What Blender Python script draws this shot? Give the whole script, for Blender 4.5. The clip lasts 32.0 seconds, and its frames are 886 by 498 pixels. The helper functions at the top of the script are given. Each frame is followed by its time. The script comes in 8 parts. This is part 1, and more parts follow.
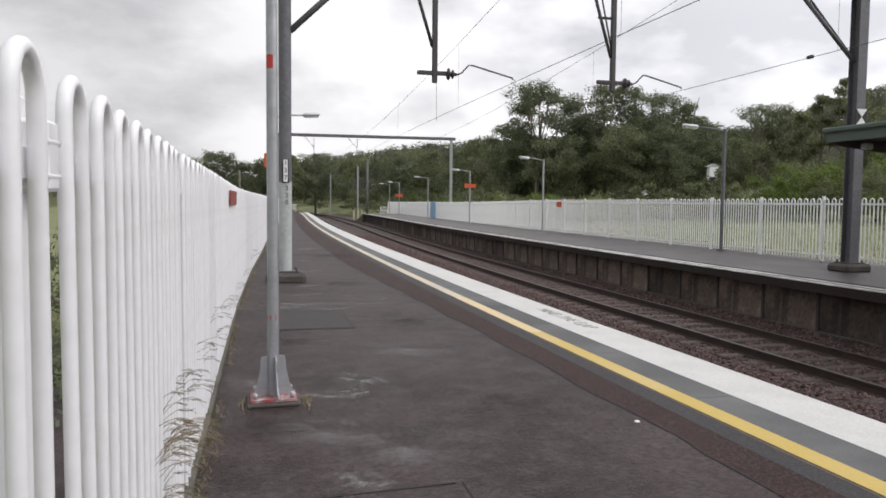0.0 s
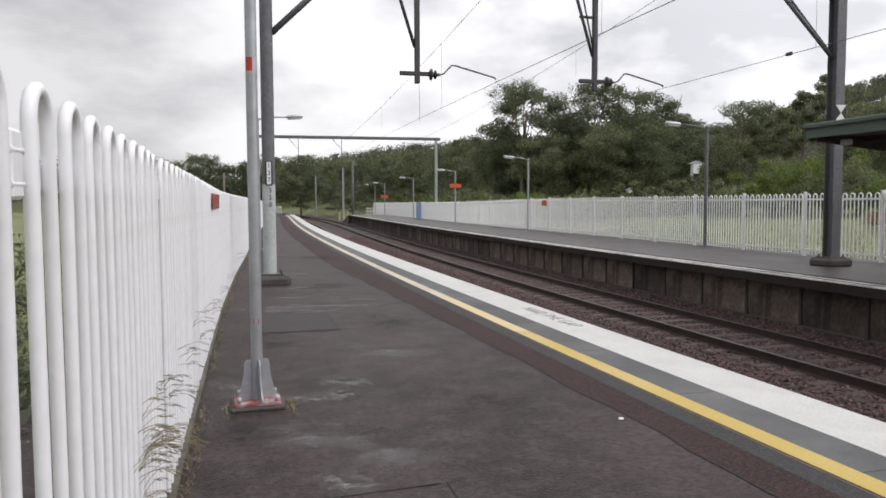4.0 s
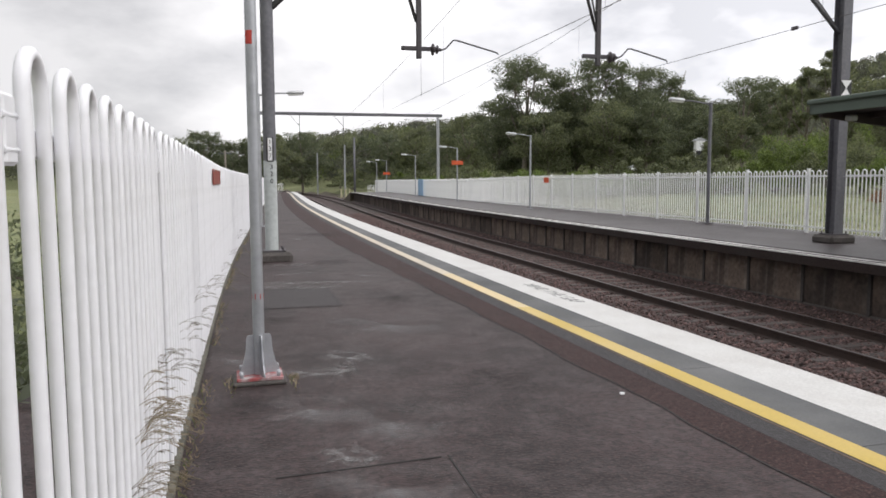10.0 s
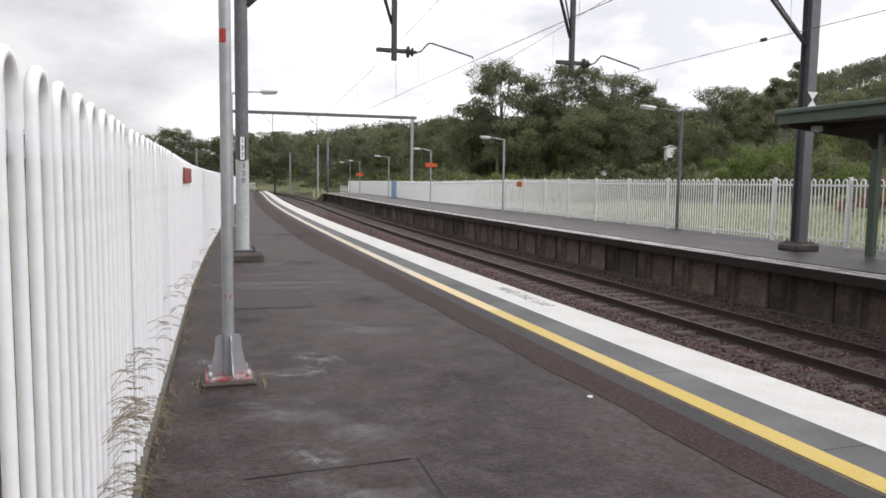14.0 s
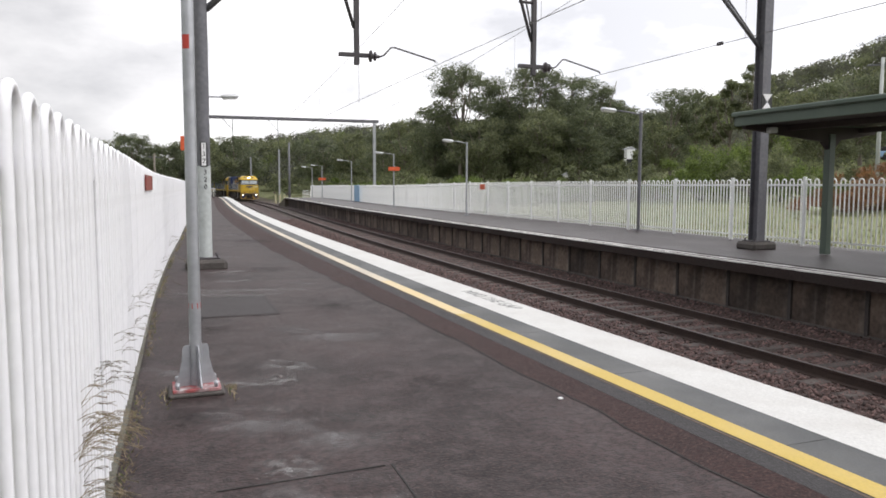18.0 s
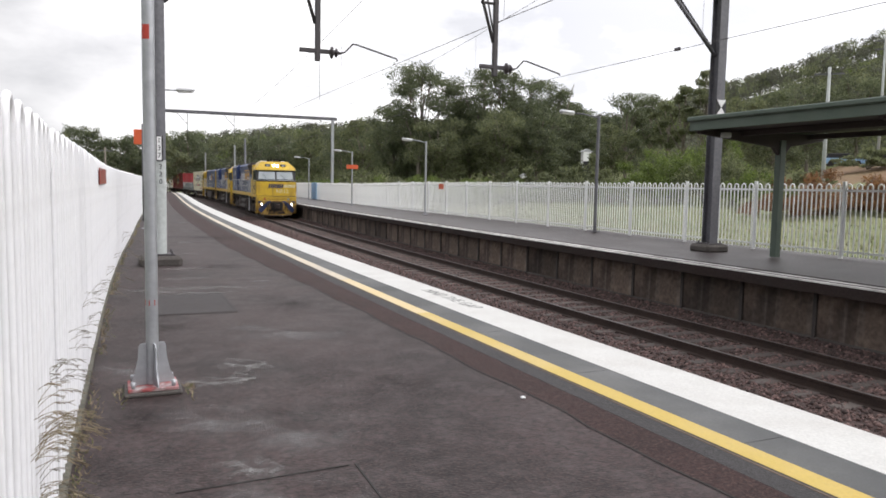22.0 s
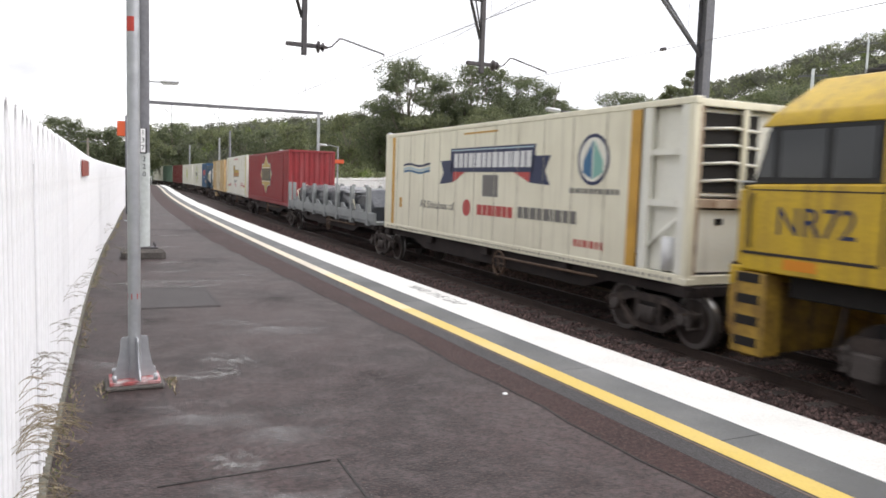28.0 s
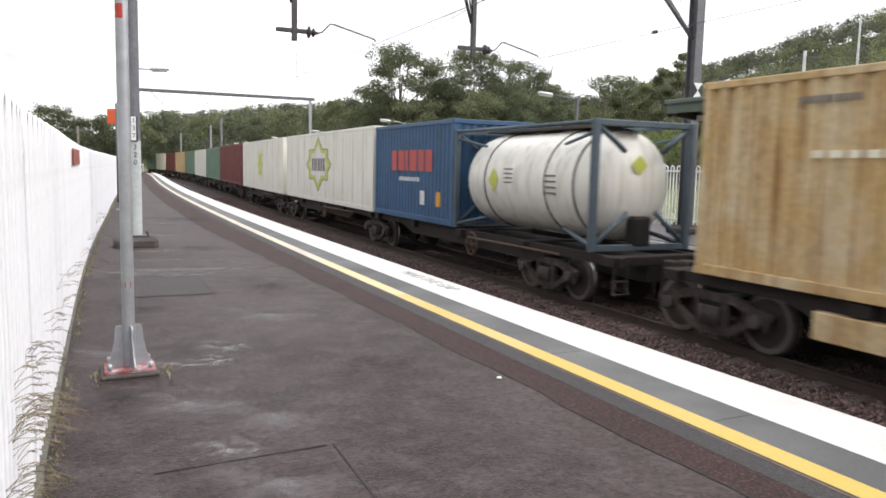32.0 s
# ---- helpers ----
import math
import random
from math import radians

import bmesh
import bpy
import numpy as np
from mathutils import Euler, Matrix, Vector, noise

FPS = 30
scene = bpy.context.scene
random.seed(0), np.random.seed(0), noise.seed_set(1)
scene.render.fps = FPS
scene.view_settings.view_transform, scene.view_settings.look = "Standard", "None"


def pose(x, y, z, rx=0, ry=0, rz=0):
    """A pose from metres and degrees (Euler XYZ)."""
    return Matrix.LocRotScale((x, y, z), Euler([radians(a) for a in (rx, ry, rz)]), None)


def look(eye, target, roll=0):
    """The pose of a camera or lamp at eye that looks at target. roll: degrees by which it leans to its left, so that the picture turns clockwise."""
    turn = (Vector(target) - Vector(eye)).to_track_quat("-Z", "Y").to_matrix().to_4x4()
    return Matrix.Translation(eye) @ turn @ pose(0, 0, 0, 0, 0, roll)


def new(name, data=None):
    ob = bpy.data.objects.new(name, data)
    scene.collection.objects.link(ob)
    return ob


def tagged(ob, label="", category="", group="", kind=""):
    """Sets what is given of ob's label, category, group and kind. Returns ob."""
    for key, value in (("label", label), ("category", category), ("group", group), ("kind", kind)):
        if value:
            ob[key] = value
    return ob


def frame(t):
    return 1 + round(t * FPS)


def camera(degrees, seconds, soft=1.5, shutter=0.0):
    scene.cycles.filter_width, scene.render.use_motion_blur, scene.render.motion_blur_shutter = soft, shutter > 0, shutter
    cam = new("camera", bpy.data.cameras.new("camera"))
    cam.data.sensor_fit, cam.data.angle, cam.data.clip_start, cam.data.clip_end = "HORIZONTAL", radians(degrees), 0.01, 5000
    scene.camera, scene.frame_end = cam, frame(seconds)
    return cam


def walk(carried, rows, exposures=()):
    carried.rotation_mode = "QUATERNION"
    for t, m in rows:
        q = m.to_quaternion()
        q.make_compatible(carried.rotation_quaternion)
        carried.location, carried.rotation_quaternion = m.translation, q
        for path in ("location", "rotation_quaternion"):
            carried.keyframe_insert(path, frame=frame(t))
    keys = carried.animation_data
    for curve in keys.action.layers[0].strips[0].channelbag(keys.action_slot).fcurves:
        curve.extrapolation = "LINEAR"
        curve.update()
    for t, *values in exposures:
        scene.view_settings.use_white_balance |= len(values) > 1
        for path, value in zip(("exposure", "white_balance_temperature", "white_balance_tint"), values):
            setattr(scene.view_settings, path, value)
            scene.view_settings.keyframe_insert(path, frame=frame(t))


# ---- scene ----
# ---- the camera and its way ----
cam = camera(61.77, 32.0, soft=1.7, shutter=0.2)
PATH = (
    (0,-0.029,0.020,1.540,-15.37,-3.60,0.57), (0.5,-0.016,0.014,1.543,-15.63,-3.25,-0.02), (1,-0.006,0.020,1.540,-15.70,-3.31,-0.24), (1.5,-0.005,0.020,1.540,-15.71,-3.32,-0.22),
    (2,-0.005,0.018,1.541,-15.95,-3.32,-0.29), (2.5,-0.001,0.017,1.539,-15.81,-3.55,-0.25), (3,0.002,0.015,1.538,-16.02,-3.66,-0.18), (3.5,-0.001,0.009,1.544,-16.33,-3.51,-0.09),
    (5.5,0.000,0.020,1.539,-16.47,-4.00,-0.41), (6,0.003,0.030,1.530,-16.27,-4.03,-0.21), (6.5,0.008,0.031,1.525,-16.48,-4.30,-0.21), (7,0.006,0.027,1.528,-15.97,-4.23,-0.16),
    (7.5,0.012,0.021,1.529,-16.98,-4.49,-0.32), (8,0.003,0.010,1.532,-16.42,-4.43,-0.25), (8.5,0.005,0.016,1.527,-16.06,-5.06,-0.09), (9,0.003,0.018,1.530,-16.45,-5.55,-0.09),
    (9.5,0.012,0.029,1.521,-16.40,-5.69,-0.18), (10,0.006,0.023,1.526,-16.25,-5.33,-0.19), (10.5,0.004,0.026,1.523,-16.57,-5.51,-0.07), (11,0.002,0.015,1.529,-16.81,-5.03,0.13),
    (11.5,0.005,0.015,1.525,-16.97,-5.03,0.14), (12,-0.003,0.006,1.529,-17.23,-4.78,0.36), (12.5,0.002,0.002,1.531,-17.48,-4.58,0.42), (13,0.000,0.000,1.534,-17.58,-4.82,0.46),
    (13.5,0.006,0.005,1.532,-18.15,-4.94,0.54), (14,0.002,-0.001,1.531,-18.39,-5.14,0.85), (14.5,0.004,-0.001,1.535,-18.15,-5.13,0.70), (16.5,0.010,0.000,1.531,-18.25,-5.26,0.69),
    (17,0.022,-0.002,1.531,-17.07,-4.50,0.63), (17.5,-0.010,0.008,1.542,-21.03,-3.91,0.12), (18,-0.040,0.008,1.545,-21.21,-4.87,0.21), (18.5,-0.058,0.024,1.544,-21.27,-5.10,0.74),
    (19,-0.079,0.037,1.543,-21.94,-4.81,0.17), (19.5,-0.080,0.035,1.543,-23.59,-4.85,0.18), (20,-0.080,0.040,1.541,-24.24,-4.83,0.50), (20.5,-0.079,0.036,1.545,-24.35,-4.98,0.61),
    (21,-0.082,0.043,1.539,-24.30,-5.24,0.75), (21.5,-0.078,0.047,1.536,-24.25,-5.10,1.00), (22,-0.082,0.047,1.537,-24.54,-4.88,1.12), (22.5,-0.080,0.046,1.537,-24.59,-4.88,1.14),
    (23,-0.080,0.045,1.538,-24.50,-5.01,1.28), (23.5,-0.079,0.040,1.541,-24.34,-4.80,1.46), (24,-0.080,0.039,1.540,-24.54,-4.79,1.56), (24.5,-0.086,0.039,1.542,-24.54,-4.60,1.67),
    (25,-0.083,0.037,1.540,-24.94,-4.51,1.64), (25.5,-0.083,0.030,1.544,-25.26,-4.71,1.81), (27.5,-0.085,0.023,1.547,-25.67,-4.82,1.78), (28,-0.086,0.025,1.545,-25.71,-5.17,1.86),
    (28.5,-0.084,0.022,1.546,-25.86,-5.24,1.85), (29,-0.082,0.020,1.546,-25.85,-5.33,1.72), (29.5,-0.084,0.022,1.544,-26.06,-5.48,1.60), (30,-0.080,0.026,1.540,-25.67,-5.65,1.46),
    (30.5,-0.080,0.023,1.543,-25.48,-5.78,1.48), (31,-0.080,0.027,1.542,-25.65,-5.71,1.55), (31.5,-0.083,0.015,1.544,-26.01,-5.96,1.33), (32,-0.087,0.011,1.545,-26.23,-6.27,1.33),
)


def eye(t, x, y, z, yaw, pitch, roll):
    return t, pose(x, y, z, 0, 0, yaw) @ pose(0, 0, 0, 90 + pitch) @ pose(0, 0, 0, 0, 0, roll)


walk(cam, [eye(*row) for row in PATH], exposures=[(t, e, 6500, 12.5) for t, e in ((0, -0.28), (13.0, -0.10), (20.0, 0.02), (24.5, 0.12), (25.5, 0.34), (28.0, 0.36), (32.0, 0.39))])

# ---- sky and light: an overcast day ----
world = bpy.data.worlds.new("world")
scene.world = world
world.use_nodes = True
SUN_HIGH, SUN_TURN = radians(52), radians(100)


def overcast():
    nt = world.node_tree
    nt.nodes.clear()
    N, L = nt.nodes.new, nt.links.new
    out, bg = N("ShaderNodeOutputWorld"), N("ShaderNodeBackground")
    sky = N("ShaderNodeTexSky")
    sky.sky_type, sky.sun_disc, sky.sun_elevation, sky.sun_rotation = "NISHITA", False, SUN_HIGH, SUN_TURN
    dim = N("ShaderNodeMix")
    dim.data_type, dim.blend_type = "RGBA", "MULTIPLY"
    dim.inputs[0].default_value = 1.0
    dim.inputs[7].default_value = (0.10, 0.10, 0.10, 1)
    L(sky.outputs[0], dim.inputs[6])
    tc, sep = N("ShaderNodeTexCoord"), N("ShaderNodeSeparateXYZ")
    L(tc.outputs["Generated"], sep.inputs[0])
    # cloud deck: flattened noise, grey bellies and bright gaps
    mp = N("ShaderNodeMapping")
    mp.inputs["Scale"].default_value = (1.0, 1.0, 2.2)
    mp.inputs["Location"].default_value = (0.35, 0.0, 0.12)
    L(tc.outputs["Generated"], mp.inputs[0])
    n1, n2 = N("ShaderNodeTexNoise"), N("ShaderNodeTexNoise")
    n1.inputs["Scale"].default_value, n1.inputs["Detail"].default_value, n1.inputs["Roughness"].default_value = 3.6, 7, 0.55
    n2.inputs["Scale"].default_value, n2.inputs["Detail"].default_value = 1.5, 3
    L(mp.outputs[0], n1.inputs["Vector"])
    L(mp.outputs[0], n2.inputs["Vector"])
    mix = N("ShaderNodeMath")
    mix.operation = "MULTIPLY_ADD"
    mix.inputs[1].default_value = 0.55
    L(n2.outputs[0], mix.inputs[0])
    half = N("ShaderNodeMath")
    half.operation = "MULTIPLY"
    half.inputs[1].default_value = 0.45
    L(n1.outputs[0], half.inputs[0])
    L(half.outputs[0], mix.inputs[2])
    ramp = N("ShaderNodeValToRGB")
    ramp.color_ramp.elements[0].position, ramp.color_ramp.elements[0].color = 0.45, (0.60, 0.61, 0.635, 1)
    ramp.color_ramp.elements[1].position, ramp.color_ramp.elements[1].color = 0.60, (1.24, 1.24, 1.24, 1)
    L(mix.outputs[0], ramp.inputs[0])
    # an overcast sky is brighter overhead
    up = N("ShaderNodeMapRange")
    up.inputs["From Min"].default_value, up.inputs["From Max"].default_value = 0.22, 1.0
    up.inputs["To Min"].default_value, up.inputs["To Max"].default_value = 1.0, 2.0
    L(sep.outputs[2], up.inputs["Value"])
    # and towards the veiled sun
    side = N("ShaderNodeMapRange")
    side.inputs["From Min"].default_value, side.inputs["From Max"].default_value = -0.15, 0.62
    side.inputs["To Min"].default_value, side.inputs["To Max"].default_value = 0.80, 1.66
    L(sep.outputs[0], side.inputs["Value"])
    veil = N("ShaderNodeMath")
    veil.operation = "MULTIPLY"
    L(up.outputs[0], veil.inputs[0])
    L(side.outputs[0], veil.inputs[1])
    bright = N("ShaderNodeVectorMath")
    bright.operation = "SCALE"
    L(ramp.outputs[0], bright.inputs[0])
    L(veil.outputs[0], bright.inputs["Scale"])
    cover = N("ShaderNodeMix")
    cover.data_type = "RGBA"
    cover.inputs[0].default_value = 0.94
    L(dim.outputs[2], cover.inputs[6])
    L(bright.outputs[0], cover.inputs[7])
    L(cover.outputs[2], bg.inputs[0])
    bg.inputs[1].default_value = 1.0
    L(bg.outputs[0], out.inputs[0])


overcast()
lamp = bpy.data.lights.new("sun", "SUN")
lamp.energy, lamp.angle, lamp.color = 1.1, radians(35), (1.0, 0.97, 0.93)
sun = new("sun", lamp)
sun.matrix_world = look((60, -30, 70), (0, 15, 0))

# ---- the railway's line in plan: bends right, then left ----
BEND_S = (0, 20, 40, 60, 80, 105, 130, 160, 300, 340)
BEND_K = (0.00098, 0.00117, 0.00116, 0.00061, -0.00057, -0.00146, -0.0016, -0.00159, -0.00159, 0.0)
LS = np.arange(-150, 1000, 0.5)
_k = np.interp(LS, BEND_S, BEND_K)
_zero = int(np.where(LS == 0)[0][0])
LT = np.cumsum(np.r_[0, (_k[1:] + _k[:-1]) / 2 * 0.5])
LT -= LT[_zero]
_a = (LT[1:] + LT[:-1]) / 2
LX, LY = np.r_[0, np.cumsum(0.5 * np.sin(_a))], np.r_[0, np.cumsum(0.5 * np.cos(_a))]
LX, LY = LX - LX[_zero], LY - LY[_zero]
RAIL = -1.07            # top of rail, below the platform
NEAR_TRACK, FAR_TRACK = 5.86, 9.70
EDGE, OPP_EDGE, OPP_FENCE = 4.36, 11.19, 15.88


def on_line(s, off=0.0, z=0.0):
    a = np.interp(s, LS, LT)
    return Vector((np.interp(s, LS, LX) + off * math.cos(a), np.interp(s, LS, LY) - off * math.sin(a), z))


def turn_at(s):
    return -math.degrees(np.interp(s, LS, LT))


def stand(s, off, z=0.0, rz=0.0):
    """A pose on the line: local y runs along the track, x away to the right."""
    p = on_line(s, off, z)
    return pose(p.x, p.y, p.z, 0, 0, turn_at(s) + rz)


# ---- materials ----
def material(name, colour, rough=0.7, metal=0.0, grain=0.0, grain_scale=40.0, stain=0.0, stain_scale=1.5, stain_colour=None,
             bump=0.0, bump_scale=60.0, coord="Object", per=0.0, island=False, spec=0.5, streak=0.0, streak_colour=(0.1, 0.07, 0.05),
             speck=0.0, speck_scale=90.0, speck_colour=(0.2, 0.18, 0.17), mottle=None, mottle_scale=3.0):
    """A surface with a fine grain, larger stains, vertical streaks and a little relief; per: variation from piece to piece."""
    m = bpy.data.materials.new(name)
    m.use_nodes = True
    nt = m.node_tree
    N, L = nt.nodes.new, nt.links.new
    b = nt.nodes["Principled BSDF"]
    b.inputs["Roughness"].default_value, b.inputs["Metallic"].default_value = rough, metal
    b.inputs["Specular IOR Level"].default_value = spec
    tc = N("ShaderNodeTexCoord")
    rgb = N("ShaderNodeRGB")
    rgb.outputs[0].default_value = (*colour, 1)
    col = rgb.outputs[0]

    def blend(a, fac, mode, bcol):
        x = N("ShaderNodeMix")
        x.data_type, x.blend_type = "RGBA", mode
        if isinstance(fac, float):
            x.inputs[0].default_value = fac
        else:
            L(fac, x.inputs[0])
        L(a, x.inputs[6])
        if isinstance(bcol, tuple):
            x.inputs[7].default_value = (*bcol, 1)
        else:
            L(bcol, x.inputs[7])
        return x.outputs[2]

    def noise_of(scale, detail=4.0, lo=0.35, hi=0.65, stretch=None):
        n = N("ShaderNodeTexNoise")
        n.inputs["Scale"].default_value, n.inputs["Detail"].default_value = scale, detail
        src = tc.outputs[coord]
        if stretch:
            mp = N("ShaderNodeMapping")
            mp.inputs["Scale"].default_value = stretch
            L(src, mp.inputs[0])
            src = mp.outputs[0]
        L(src, n.inputs["Vector"])
        r = N("ShaderNodeMapRange")
        r.inputs["From Min"].default_value, r.inputs["From Max"].default_value = lo, hi
        L(n.outputs[0], r.inputs["Value"])
        return r.outputs[0]

    def scaled(fac, k):
        x = N("ShaderNodeMath")
        x.operation = "MULTIPLY"
        L(fac, x.inputs[0])
        x.inputs[1].default_value = k
        return x.outputs[0]

    if mottle:
        col = blend(col, noise_of(mottle_scale, 6.0, 0.40, 0.60), "MIX", mottle)
    if stain:
        sc = stain_colour or tuple(c * 0.45 for c in colour)
        col = blend(col, scaled(noise_of(stain_scale, 6.0, 0.42, 0.7), stain), "MIX", sc)
    if streak:
        col = blend(col, scaled(noise_of(3.0, 4.0, 0.5, 0.75, (2.2, 2.2, 0.16)), streak), "MIX", streak_colour)
    if grain:
        g = noise_of(grain_scale, 3.0, 0.3, 0.7)
        dark = blend(col, 1.0, "MULTIPLY", (1 - grain,) * 3)
        light = blend(col, 1.0, "MULTIPLY", (1 + grain,) * 3)
        x = N("ShaderNodeMix")
        x.data_type = "RGBA"
        L(g, x.inputs[0]), L(dark, x.inputs[6]), L(light, x.inputs[7])
        col = x.outputs[2]
    if speck:
        col = blend(col, scaled(noise_of(speck_scale, 2.0, 0.56, 0.66), speck), "MIX", speck_colour)
        col = blend(col, scaled(noise_of(speck_scale * 0.63, 2.0, 0.58, 0.70), speck * 0.8), "MIX", tuple(c * 0.25 for c in colour))
    if per:
        src = N("ShaderNodeNewGeometry").outputs["Random Per Island"] if island else N("ShaderNodeObjectInfo").outputs["Random"]
        r = N("ShaderNodeMapRange")
        r.inputs["To Min"].default_value, r.inputs["To Max"].default_value = 1 - per, 1 + per
        L(src, r.inputs["Value"])
        h = N("ShaderNodeVectorMath")
        h.operation = "SCALE"
        L(col, h.inputs[0]), L(r.outputs[0], h.inputs["Scale"])
        col = h.outputs[0]
    L(col, b.inputs["Base Color"])
    if bump:
        n = N("ShaderNodeTexNoise")
        n.inputs["Scale"].default_value, n.inputs["Detail"].default_value = bump_scale, 4
        L(tc.outputs[coord], n.inputs["Vector"])
        bp = N("ShaderNodeBump")
        bp.inputs["Strength"].default_value, bp.inputs["Distance"].default_value = bump, 0.02
        L(n.outputs[0], bp.inputs["Height"]), L(bp.outputs[0], b.inputs["Normal"])
    return m


def glowing(name, colour, strength):
    m = material(name, colour, 0.3)
    b = m.node_tree.nodes["Principled BSDF"]
    b.inputs["Emission Color"].default_value, b.inputs["Emission Strength"].default_value = (*colour, 1), strength
    return m


